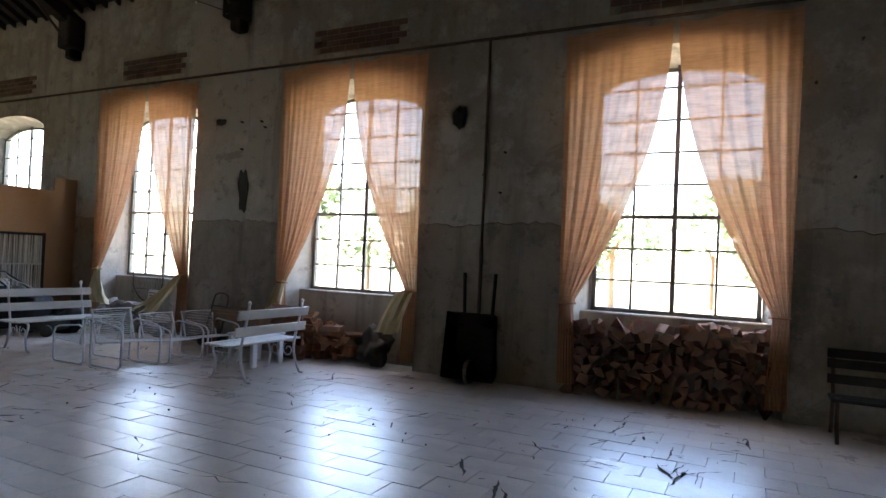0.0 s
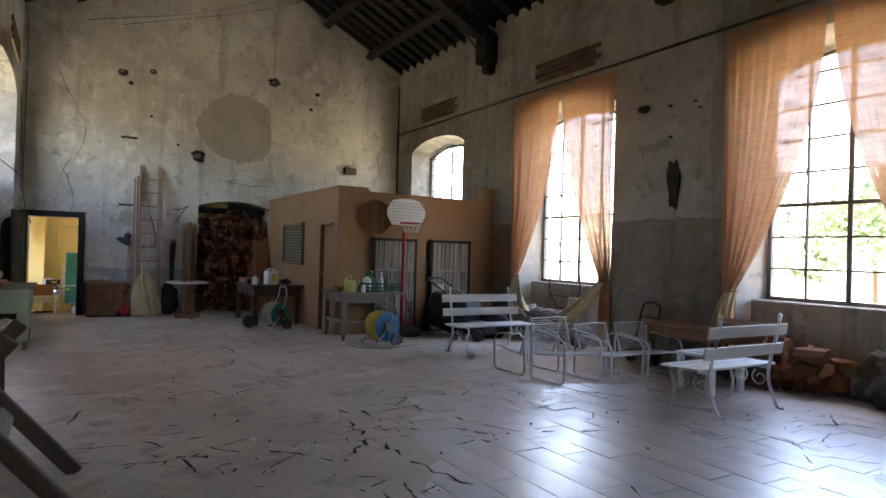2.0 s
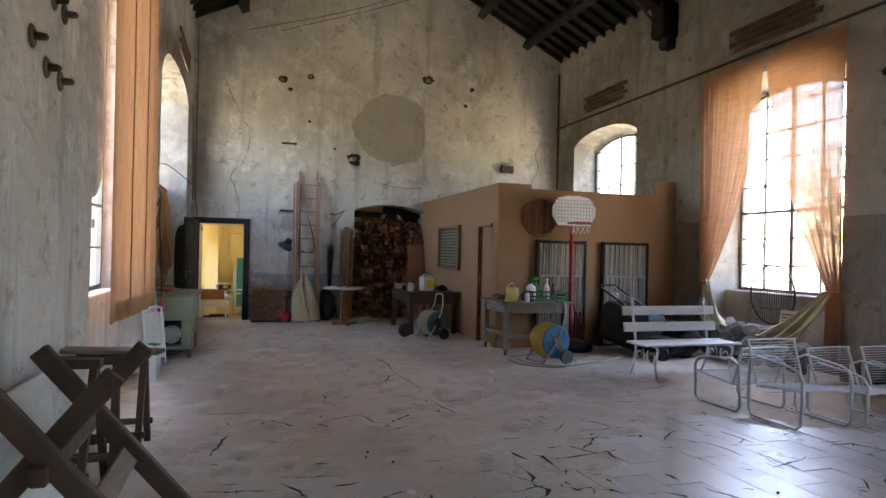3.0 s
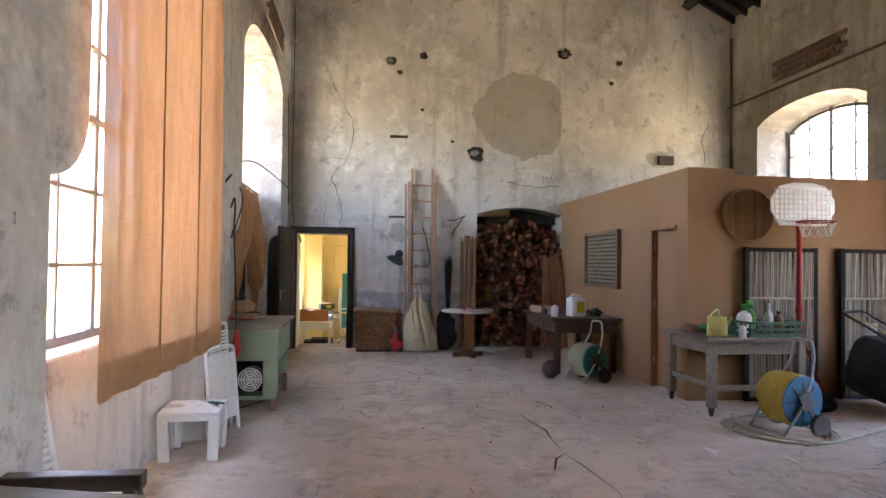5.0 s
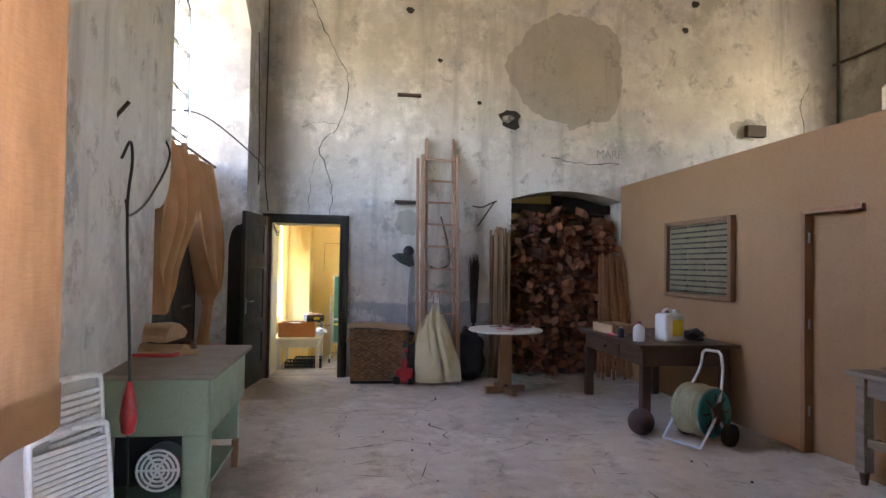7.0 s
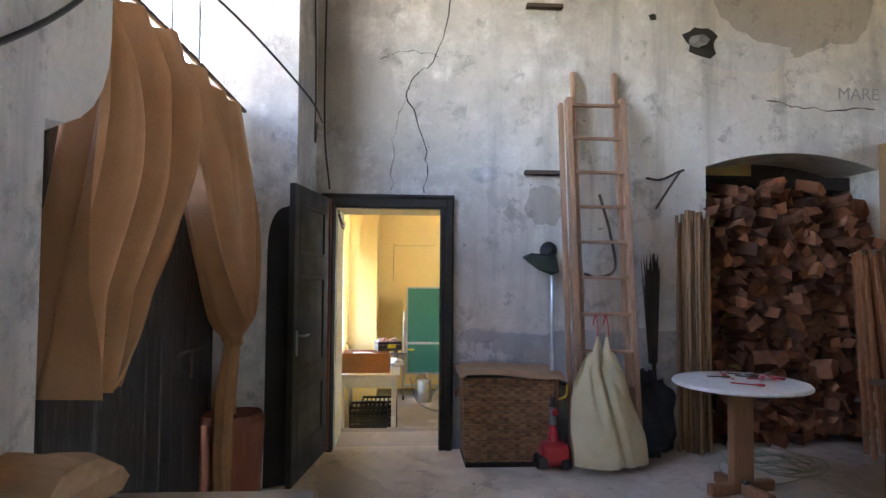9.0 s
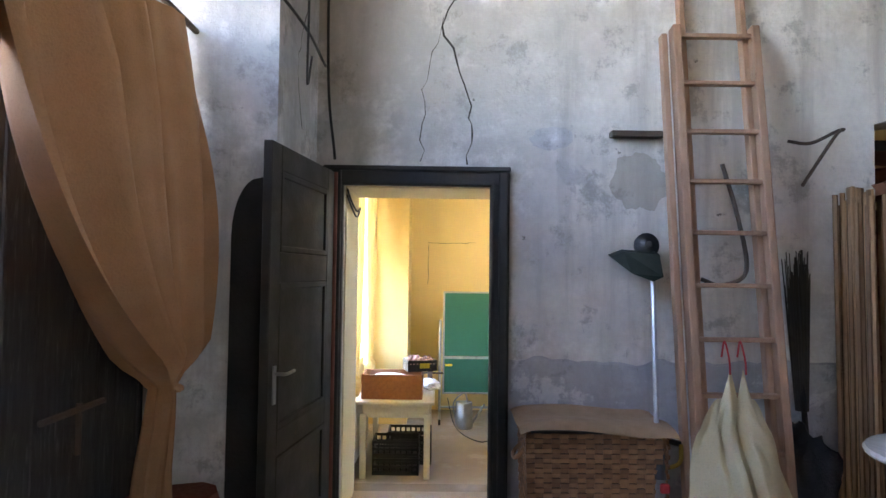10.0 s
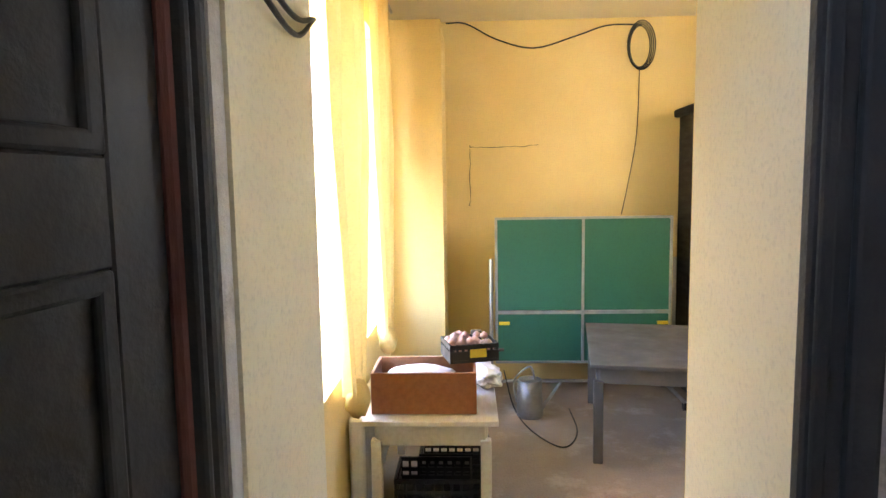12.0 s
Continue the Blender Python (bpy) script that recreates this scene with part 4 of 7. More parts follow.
for s, name in ((-1, "gathered and tied low"), (1, "hanging aside")):
    hc = thing("heavy_curtain", f"brown heavy cotton curtain, {name}, before dark boards", "curtain", (-10.40, LEFT - 0.37, 0))
    piece(lambda b: heavy(b, s, 1.3 + s), "cloth", BROWNCLOTH, hc, smooth=True)
    if s < 0:
        piece(lambda b: tube(b, [(-1.07 + 0.10 * math.cos(a), 0.03 + 0.05 * math.sin(a), 1.02 + 0.03 * math.cos(a)) for a in [q * math.tau / 14 for q in range(14)]], 0.014, 6, True), "tie", BROWNCLOTH, hc)
    piece(lambda b: rod(b, (0, 0, 2.53), (s * (1.40 if s < 0 else 0.86), 0, 2.52), 0.014), "rail", IRON, hc)

stump = thing("log_stump", "reddish sawn log standing on end", "log", (-11.62, -0.80, 0))
bm = bmesh.new()
lathe(bm, [(0.19, 0), (0.185, 0.2), (0.195, 0.5), (0.18, 0.55), (0.08, 0.555)], seg=14)
for v in bm.verts:
    v.co += Vector((noise.noise(v.co * 6), noise.noise(v.co * 6 + Vector((5, 0, 0))), 0)) * 0.03
part("trunk", bm, wood("red_log", (0.30, 0.10, 0.055), 0.8), stump)

# ---- firewood store in the wall niche ----
def log_mesh(seed, length, mat, size=0.085):
    r = random.Random(seed)
    bm = bmesh.new()
    n = r.choice((3, 3, 4, 4, 5))
    ring = [math.tau * (k + r.uniform(-0.33, 0.33)) / n for k in range(n)]
    radii = [size * r.uniform(0.62, 1.3) for _ in ring]
    a = [bm.verts.new((r.uniform(-0.02, 0.02), q * math.cos(t), q * math.sin(t))) for q, t in zip(radii, ring)]
    mid = [bm.verts.new((-length * r.uniform(0.4, 0.6), v.co.y * r.uniform(0.85, 1.2), v.co.z * r.uniform(0.85, 1.2))) for v in a]
    c = [bm.verts.new((-length, v.co.y * r.uniform(0.75, 1.1), v.co.z * r.uniform(0.75, 1.1))) for v in a]
    for lo_, hi_ in ((a, mid), (mid, c)):
        for k in range(n):
            bm.faces.new((lo_[k], lo_[(k + 1) % n], hi_[(k + 1) % n], hi_[k]))
    bm.faces.new(a)
    bm.faces.new(c[::-1])
    bmesh.ops.bevel(bm, geom=[e for e in bm.edges if e.verts[0] in a and e.verts[1] in a], offset=0.005, segments=1, affect="EDGES")
    return mesh_of("log", bm, mat)


LOGS = [log_mesh(k, 0.42, LOGWOOD, 0.07) for k in range(18)]
store = thing("firewood_stack", "tall stack of split reddish firewood filling the wall niche", "firewood", (END, 0, 0))
rng = random.Random(8)
row, z = 0, 0.07
while z < 2.28:
    y = ARCH_Y0 + 0.09 + (0.065 if row % 2 else 0)
    while y < ARCH_Y1 - 0.06:
        top = 2.18 + 0.12 * math.sin(y * 4)
        if z < top:
            ob = new("log", LOGS[rng.randrange(18)])
            ob.parent = store
            ob.matrix_basis = pose(rng.uniform(-0.12, 0.10), y + rng.uniform(-0.025, 0.025), z + rng.uniform(-0.02, 0.02), rng.uniform(0, 360), rng.uniform(-12, 12), rng.uniform(-20, 20)) @ Matrix.Diagonal((1, rng.uniform(0.75, 1.2), rng.uniform(0.7, 1.15), 1))
        y += rng.uniform(0.09, 0.135)
    z += 0.088
    row += 1
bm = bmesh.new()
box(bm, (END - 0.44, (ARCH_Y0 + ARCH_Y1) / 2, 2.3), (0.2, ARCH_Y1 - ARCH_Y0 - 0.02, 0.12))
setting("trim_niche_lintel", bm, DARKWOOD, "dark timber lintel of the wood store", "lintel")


# ---- garden benches ----
def bench(at, turn, length, name="garden_bench"):
    """A slatted bench facing local -y."""
    be = thing(name, "white slatted garden bench with scrolled iron legs", "bench", at, turn, group="white garden benches")
    for k, (y, z) in enumerate(((-0.2, 0.43), (-0.09, 0.425), (0.02, 0.425), (0.13, 0.43))):
        piece(lambda b: soft_box(b, (0, y, z), (length, 0.095, 0.026), None, 0.006), "seat_slat", WHITEWOOD, be)
    for y, z in ((0.24, 0.60), (0.28, 0.80)):
        piece(lambda b: soft_box(b, (0, y, z), (length, 0.026, 0.115), pose(0, 0, 0, -10), 0.006), "back_slat", WHITEWOOD, be)
    for s in (-1, 1):
        x = s * (length / 2 - 0.15)

        def leg(b):
            tube(b, smooth_path([(x, -0.3, 0.012), (x, -0.24, 0.03), (x, -0.2, 0.2), (x, -0.23, 0.4), (x, 0.1, 0.40), (x, 0.19, 0.40)], 5), 0.016)
            tube(b, smooth_path([(x, 0.36, 0.012), (x, 0.29, 0.03), (x, 0.2, 0.25), (x, 0.2, 0.42), (x, 0.26, 0.7), (x, 0.3, 0.92)], 5), 0.017)
            tube(b, [(x, -0.12 + (0.03 + 0.01 * a) * math.cos(a * 1.2), 0.28 + (0.03 + 0.01 * a) * math.sin(a * 1.2)) for a in [q * 0.35 for q in range(18)]], 0.009, 6)
            tube(b, [(x, 0.1 + (0.03 + 0.01 * a) * math.cos(3 - a * 1.2), 0.28 + (0.03 + 0.01 * a) * math.sin(3 - a * 1.2)) for a in [q * 0.35 for q in range(18)]], 0.009, 6)
            lathe(b, [(0.006, 0.91), (0.024, 0.93), (0.024, 0.95), (0.006, 0.97)], (x, 0.3, 0), 10)
        piece(leg, "leg_frame", WHITEPAINT, be, smooth=True)
    return be


bench((-5.76, 5.90, 0), 90, 1.38)
bench((-2.06, 6.16, 0), -90, 1.25)

# ---- wire chairs ----
LOW_CHAIR = Matrix.Diagonal((1, 1, 0.88, 1))


def wire_chair(at, turn):
    """Tubular chair facing local -y."""
    ch = thing("wire_chair", "white tubular metal armchair with wire mesh seat", "chair", at, turn, group="white wire chairs")
    ch.matrix_basis = ch.matrix_basis @ LOW_CHAIR
    for s in (-1, 1):
        x = s * 0.28
        pts = [(x, 0.25, 0.02), (x, -0.25, 0.02), (x, -0.3, 0.07), (x, -0.31, 0.5), (x, -0.27, 0.58), (x, -0.2, 0.61), (x, 0.18, 0.66), (x, 0.28, 0.6), (x, 0.29, 0.08)]
        piece(lambda b: tube(b, pts, 0.014, 8, True), "arm_loop", WHITEPAINT, ch, smooth=True)

    def seat(b):
        tube(b, [(-0.27, -0.28, 0.40), (0.27, -0.28, 0.40), (0.27, 0.2, 0.34), (-0.27, 0.2, 0.34)], 0.010, 6, True)
        for k in range(1, 16):
            y = -0.28 + k * 0.03
            rod(b, (-0.27, y, 0.40 - k * 0.00375), (0.27, y, 0.40 - k * 0.00375), 0.004, 5)
        for k in (-1, 0, 1):
            rod(b, (k * 0.14, -0.28, 0.398), (k * 0.14, 0.2, 0.338), 0.004, 5)
    piece(seat, "seat_mesh", WHITEPAINT, ch)

    def back(b):
        tube(b, smooth_path([(-0.27, 0.19, 0.34), (-0.27, 0.3, 0.76), (-0.24, 0.31, 0.81), (0.24, 0.31, 0.81), (0.27, 0.3, 0.76), (0.27, 0.19, 0.34)], 3), 0.012, 6)
        for k in range(1, 15):
            z = 0.36 + k * 0.03
            y = 0.19 + (z - 0.34) * 0.262
            rod(b, (-0.27, y, z), (0.27, y, z), 0.004, 5)
    piece(back, "back_mesh", WHITEPAINT, ch)
    return ch


first = wire_chair((-3.72, 5.55, 0), 90)
for x, y, t in ((-4.38, 5.5, -88), (-3.66, 6.2, 92), (-3.62, 6.85, 86)):
    copy_thing(first, pose(x, y, 0, 0, 0, t) @ LOW_CHAIR)

# low white plastic table and hand truck behind the bench
lt = thing("low_table", "low white plastic garden table", "table", (-2.62, 6.75, 0))
piece(lambda b: soft_box(b, (0, 0, 0.42), (0.5, 0.62, 0.04), None, 0.015), "tabletop", PLASTIC, lt)
for sx in (-1, 1):
    for sy in (-1, 1):
        piece(lambda b: soft_box(b, (sx * 0.2, sy * 0.26, 0.2), (0.06, 0.08, 0.4), None, 0.012), "leg", PLASTIC, lt)
ht = thing("hand_truck", "dark rusty metal hand truck leaning on the wall", "hand truck", (-4.2, 7.5, 0))
piece(lambda b: tube(b, smooth_path([(-0.16, -0.1, 0.05), (-0.16, 0.08, 0.7), (-0.1, 0.1, 0.84), (0.1, 0.1, 0.84), (0.16, 0.08, 0.7), (0.16, -0.1, 0.05)], 4), 0.016), "frame", IRON, ht)
for z in (0.2, 0.45, 0.65):
    piece(lambda b: rod(b, (-0.16, z * 0.2 - 0.1, z), (0.16, z * 0.2 - 0.1, z), 0.01), "rung", IRON, ht)
for s in (-1, 1):
    piece(lambda b: rod(b, (s * 0.19, -0.06, 0.1), (s * 0.23, -0.06, 0.1), 0.1, 18), "wheel", BLACK, ht)
db = thing("old_table", "small dark brown wooden table against the wall", "table", (-3.4, 7.35, 0))
piece(lambda b: soft_box(b, (0, 0, 0.62), (1.0, 0.5, 0.04), None, 0.006), "tabletop", OAK, db)
piece(lambda b: soft_box(b, (0, 0, 0.53), (0.9, 0.42, 0.12), None, 0.004), "apron", OAK, db)
for sx in (-1, 1):
    for sy in (-1, 1):
        piece(lambda b: soft_box(b, (sx * 0.44, sy * 0.2, 0.3), (0.05, 0.05, 0.6), None, 0.004), "leg", OAK, db)

# ---- under the right windows: firewood, sacks, stones ----
def heap(name, label, x0, x1, top, seed, meshes, y_face, turn, depth=1, step=(0.12, 0.16), rise=0.115):
    hp = thing(name, label, "firewood", (0, 0, 0))
    r = random.Random(seed)
    z = 0.07
    while z < top:
        x = x0 + r.uniform(0, 0.08)
        while x < x1:
            if z < top - 0.22 + 0.22 * noise.noise((x * 2.2, seed, 0)) + 0.12:
                ob = new("log", r.choice(meshes))
                ob.parent = hp
                hi = z > top - 0.3
                ob.matrix_basis = pose(x, y_face + r.uniform(-0.06, 0.06), z, r.uniform(0, 360), r.uniform(-6, 6) - (12 * r.random() if hi else 0), turn + r.uniform(-14, 14) * (5 if hi else 1)) @ Matrix.Diagonal((r.uniform(0.6, 1) if hi else 1, r.uniform(0.75, 1.25), r.uniform(0.7, 1.2), 1))
            x += r.uniform(*step)
        z += rise
    return hp


PALE = [log_mesh(40 + k, 0.4, LOGPALE, 0.08) for k in range(12)]
heap("firewood_pile", "long pile of split firewood below the window", 1.5, 3.72, 1.0, 3, PALE, RIGHT - 0.04, -90)
BIG = [log_mesh(70 + k, 0.5, LOGBIG, 0.088) for k in range(12)]
heap("firewood_pile", "short pile of thick reddish split logs", -2.3, -1.7, 0.66, 5, BIG, RIGHT - 0.12, -66, step=(0.12, 0.17), rise=0.105)


def lump(b, c, s, seed, rough=0.35, sub=3):
    r = bmesh.ops.create_icosphere(b, subdivisions=sub, radius=1.0)
    for v in r["verts"]:
        n = noise.noise(v.co * 1.6 + Vector((seed * 3.1, 0, 0))) + 0.5 * noise.noise(v.co * 4 + Vector((0, seed, 0)))
        crease = abs(noise.noise(v.co * 2.6 + Vector((0, 0, seed * 1.7)))) + 0.5 * abs(noise.noise(v.co * 6 + Vector((seed, 0, 0))))
        q = v.co * (1 + rough * n - (0.55 * rough * crease if sub > 3 else 0))
        v.co = Vector((c[0] + q.x * s[0], c[1] + q.y * s[1], max(c[2] + q.z * s[2], 0.0)))


def sack(name, label, at, size, mat, seed, rough=0.45):
    so = thing(name, label, "sack", at)
    piece(lambda b: lump(b, (0, 0, size[2] * 0.85), size, seed, rough, 4), "cloth", mat, so, smooth=True)
    return so


sack("dark_sack", "dark brown sack slumped on the floor", (-1.3, 7.74, 0), (0.24, 0.18, 0.32), TWIG, 6)
st = thing("stone_heap", "heap of rough grey stones below the window", "stones", (-6.35, 7.55, 0))
r = random.Random(11)
for lz, n, wide in ((0.13, 9, 0.95), (0.32, 8, 0.85), (0.48, 6, 0.6)):
    for k in range(n):
        lx_ = wide * (2 * (k + r.uniform(0.2, 0.8)) / n - 1)
        piece(lambda b: lump(b, (lx_, r.uniform(-0.12, 0.06), lz), (r.uniform(0.12, 0.17), r.uniform(0.1, 0.14), r.uniform(0.09, 0.13)), k + lz * 50, 0.4, 2), "stone", STONE, st)


def swag(b, p0, p1, w0, w1, sag, seed):
    """Cloth pulled from a knot at p0 down to p1, widening, with folds along the pull."""
    def fn(u, v):
        p = Vector(p0).lerp(Vector(p1), v)
        w = w0 + (w1 - w0) * v ** 0.7
        f = math.sin(u * 17 + seed + v) + 0.6 * math.sin(u * 31 + seed * 2 - v * 2) + 0.9 * noise.noise((u * 5, v * 3.5, seed))
        return (p.x + w * (u - 0.5), p.y - 0.035 * f * (0.4 + v) - 0.05 * math.sin(math.pi * v), p.z - sag * math.sin(math.pi * v) + 0.05 * noise.noise((u * 4, v * 2, seed + 5)) + 0.05 * abs(u - 0.5) * v)
    sheet(b, fn, 44, 30)


for p0, p1, w0, w1, sag, sd in (((-7.4, 7.62, 1.14), (-6.85, 7.36, 0.5), 0.12, 0.5, 0.10, 2), ((-5.22, 7.62, 1.1), (-5.8, 7.36, 0.42), 0.10, 0.62, 0.08, 5),
                                ((-2.98, 7.62, 1.14), (-3.0, 7.48, 0.45), 0.10, 0.34, 0.02, 8), ((-0.78, 7.62, 1.1), (-0.98, 7.48, 0.5), 0.26, 0.38, 0.03, 11)):
    dc = thing("draped_cloth", "cream canvas cloth hung from the curtain tie below the window", "cloth", (0, 0, 0), group="draped canvas cloths")
    piece(lambda b: swag(b, p0, p1, w0, w1, sag, sd), "cloth", CANVAS, dc, smooth=True)
lw = thing("firewood_pile", "low stack of long split logs laid lengthwise", "firewood", (-2.6, 7.5, 0))
for row in range(7):
    for k in range(2):
        ob = new("log", BIG[r.randrange(12)])
        ob.parent = lw
        ob.matrix_basis = pose(0.27 + r.uniform(-0.07, 0.07), -0.12 + k * 0.2, 0.065 + row * 0.1, r.uniform(0, 360), r.uniform(-5, 5), r.uniform(-10, 10)) @ Matrix.Diagonal((1.1, 0.9, 0.62, 1))
wb = thing("wicker_screen", "round openwork cane screen standing in the window recess", "wicker screen", (-6.4, 7.93, 0.56))


def screen(b):
    tube(b, [(0.4 * math.cos(a), 0, 0.42 + 0.42 * math.sin(a)) for a in [k * math.tau / 32 for k in range(32)]], 0.012, 6, True)


piece(screen, "hoop", TWIG, wb)
for k in range(-9, 10):
    x = k * 0.042
    h = math.sqrt(max(0, 0.4 ** 2 - x * x)) * 1.05
    piece(lambda b: rod(b, (x, 0, 0.42 - h), (x, 0.0, 0.42 + h), 0.004, 5), "rod", TWIG, wb)
for z in (0.22, 0.42, 0.62):
    h = math.sqrt(max(0, 0.42 ** 2 - (z - 0.42) ** 2)) * 0.95
    piece(lambda b: rod(b, (-h, -0.006, z), (h, -0.006, z), 0.006, 5), "crossrod", TWIG, wb)
sg = thing("card_sign", "small white card sign propped on the stones", "sign", (-5.64, 7.5, 0.52))
piece(lambda b: soft_box(b, (0, 0.02, 0.2), (0.42, 0.012, 0.2), pose(0, 0, 0, -12), 0.003), "card", PAPER, sg)
piece(lambda b: [box(b, (-0.05, 0.004, 0.2 + q * 0.045), (0.22, 0.004, 0.016), pose(0, 0, 0, -12)) for q in (-1, 0, 1)], "text_bars", RED, sg)
piece(lambda b: box(b, (0, 0.05, 0.05), (0.05, 0.03, 0.14)), "prop", OAK, sg)

# wheelbarrow standing on its nose against the wall
wbw = thing("wheelbarrow", "dark wooden wheelbarrow stood upright against the wall", "wheelbarrow", (0.32, 7.42, 0))


def tray(b):
    v = [b.verts.new(q) for q in ((-0.3, 0.16, 0.12), (0.3, 0.16, 0.12), (0.27, 0.2, 0.85), (-0.27, 0.2, 0.85), (-0.36, -0.1, 0.06), (0.36, -0.1, 0.06), (0.33, -0.04, 0.9), (-0.33, -0.04, 0.9))]
    for f in ((0, 1, 2, 3), (0, 1, 5, 4), (1, 2, 6, 5), (2, 3, 7, 6), (3, 0, 4, 7)):
        b.faces.new([v[q] for q in f])
    bmesh.ops.solidify(b, geom=b.faces[:], thickness=0.02)


piece(tray, "tray", DARKWOOD, wbw)
for s in (-1, 1):
    piece(lambda b: rod(b, (s * 0.16, 0.2, 0.05), (s * 0.22, 0.22, 1.4), 0.022), "handle", DARKWOOD, wbw)
    piece(lambda b: rod(b, (s * 0.2, 0.2, 0.7), (s * 0.22, -0.18, 0.78), 0.018), "leg", DARKWOOD, wbw)
piece(lambda b: rod(b, (-0.025, 0.0, 0.15), (0.025, 0.0, 0.15), 0.15, 20), "wheel", BLACK, wbw)

dk = thing("dark_bench", "black iron and timber bench against the wall", "bench", (4.95, 7.3, 0))
for y, z in ((-0.2, 0.4), (-0.08, 0.4), (0.04, 0.4)):
    piece(lambda b: soft_box(b, (0, y, z), (1.5, 0.1, 0.03), None, 0.006), "seat_slat", DARKWOOD, dk)
for z in (0.55, 0.7, 0.8):
    piece(lambda b: soft_box(b, (0, 0.16 + (z - 0.5) * 0.15, z), (1.5, 0.03, 0.09), None, 0.006), "back_slat", DARKWOOD, dk)
for s in (-1, 1):
    piece(lambda b: [tube(b, smooth_path([(s * 0.7, -0.3, 0.01), (s * 0.7, -0.22, 0.2), (s * 0.7, -0.22, 0.4), (s * 0.7, 0.12, 0.4), (s * 0.7, 0.22, 0.82)], 5), 0.018), rod(b, (s * 0.7, 0.12, 0.4), (s * 0.7, 0.25, 0.0), 0.018)], "leg_frame", IRON, dk)

# ---- work table with garden bottles ----
wt = thing("work_table", "weathered grey wooden work table with lower stretchers", "table", (-8.0, 4.78, 0))
piece(lambda b: soft_box(b, (0, 0, 0.765), (0.95, 1.14, 0.035), None, 0.006), "tabletop", GREYWOOD, wt)
piece(lambda b: [soft_box(b, (s * 0.4, 0, 0.68), (0.03, 0.95, 0.13), None, 0.004) for s in (-1, 1)] + [soft_box(b, (0, s * 0.48, 0.68), (0.78, 0.03, 0.13), None, 0.004) for s in (-1, 1)], "apron", GREYWOOD, wt)
for sx in (-1, 1):
    for sy in (-1, 1):
        lg = piece(lambda b: soft_box(b, (sx * 0.4, sy * 0.48, 0.42), (0.08, 0.08, 0.66), None, 0.006), "leg", GREYWOOD, wt)
        piece(lambda b: [rod(b, (sx * 0.4, sy * 0.48, 0.0), (sx * 0.4, sy * 0.48, 0.10), 0.02, 8, 0.035)], "turned_foot", IRON, lg)
piece(lambda b: [soft_box(b, (s * 0.4, 0, 0.28), (0.035, 0.9, 0.06), None, 0.004) for s in (-1, 1)] + [soft_box(b, (0, s * 0.48, 0.3), (0.74, 0.03, 0.06), None, 0.004) for s in (-1, 1)], "stretcher", GREYWOOD, wt)
T = 0.783


def plastic_crate(name, label, at, turn, mat, size=(0.4, 0.6, 0.16)):
    cr = thing(name, label, "crate", at, turn)
    sx, sy, h = size
    piece(lambda b: box(b, (0, 0, 0.008), (sx, sy, 0.016)), "bottom", mat, cr)

    def side(b):
        for s in (-1, 1):
            for z in (0.03, h * 0.5, h - 0.015):
                box(b, (s * (sx / 2 - 0.006), 0, z), (0.012, sy, 0.026))
                box(b, (0, s * (sy / 2 - 0.006), z), (sx, 0.012, 0.026))
            for k in range(9):
                box(b, (s * (sx / 2 - 0.006), -sy / 2 + 0.01 + k * (sy - 0.02) / 8, h / 2), (0.009, 0.016, h))
            for k in range(6):
                box(b, (-sx / 2 + 0.01 + k * (sx - 0.02) / 5, s * (sy / 2 - 0.006), h / 2), (0.016, 0.009, h))
    piece(side, "lattice_sides", mat, cr)
    return cr


plastic_crate("plastic_crate", "dark green plastic crate full of garden bottles", (-7.78, 5.0, T), 0, DKGREEN)


def bottle(name, label, at, r, h, mat, cap, turn=0, spray=False):
    bo = thing(name, label, "bottle", at, turn)
    piece(lambda b: lathe(b, [(r * 0.9, 0), (r, 0.01), (r, h * 0.62), (r * 0.8, h * 0.76), (r * 0.36, h * 0.84), (r * 0.36, h * 0.9)], seg=16), "body", mat, bo, smooth=True)
    piece(lambda b: lathe(b, [(r * 0.42, h * 0.88), (r * 0.42, h), (r * 0.2, h * 1.005)], seg=12), "cap", cap, bo)
    if spray:
        piece(lambda b: [soft_box(b, (0, 0.03, h * 1.06), (0.03, 0.12, 0.04), None, 0.008), soft_box(b, (0, 0.05, h * 0.94), (0.014, 0.015, 0.08), pose(0, 0, 0, -20), 0.004)], "trigger", cap, bo)
    return bo


bottle("spray_bottle", "green pressure sprayer bottle in the crate", (-7.85, 4.86, T + 0.02), 0.07, 0.3, GREENPLASTIC, GREENPLASTIC, 30, True)
bottle("spray_bottle", "green and white pump sprayer in the crate", (-7.8, 4.78, T + 0.02), 0.075, 0.27, PLASTIC, GREENPLASTIC, -40, True)
bottle("spray_bottle", "white trigger spray bottle in the crate", (-7.72, 5.0, T + 0.02), 0.045, 0.28, PLASTIC, PLASTIC, 60, True)
bottle("brown_bottle", "brown bottle with a pale label in the crate", (-7.7, 5.1, T + 0.02), 0.05, 0.24, OAK, BLACK)
bottle("small_bottle", "small white and red bottle on the table", (-7.58, 4.62, T), 0.035, 0.15, PLASTIC, RED)
pl = thing("plate_stack", "stack of dark green plastic plates in the crate", "plates", (-7.78, 5.22, T + 0.12))
piece(lambda b: lathe(b, [(0.07, 0), (0.12, 0.02), (0.125, 0.05), (0.02, 0.04)], seg=20), "plates", DKGREEN, pl, smooth=True)


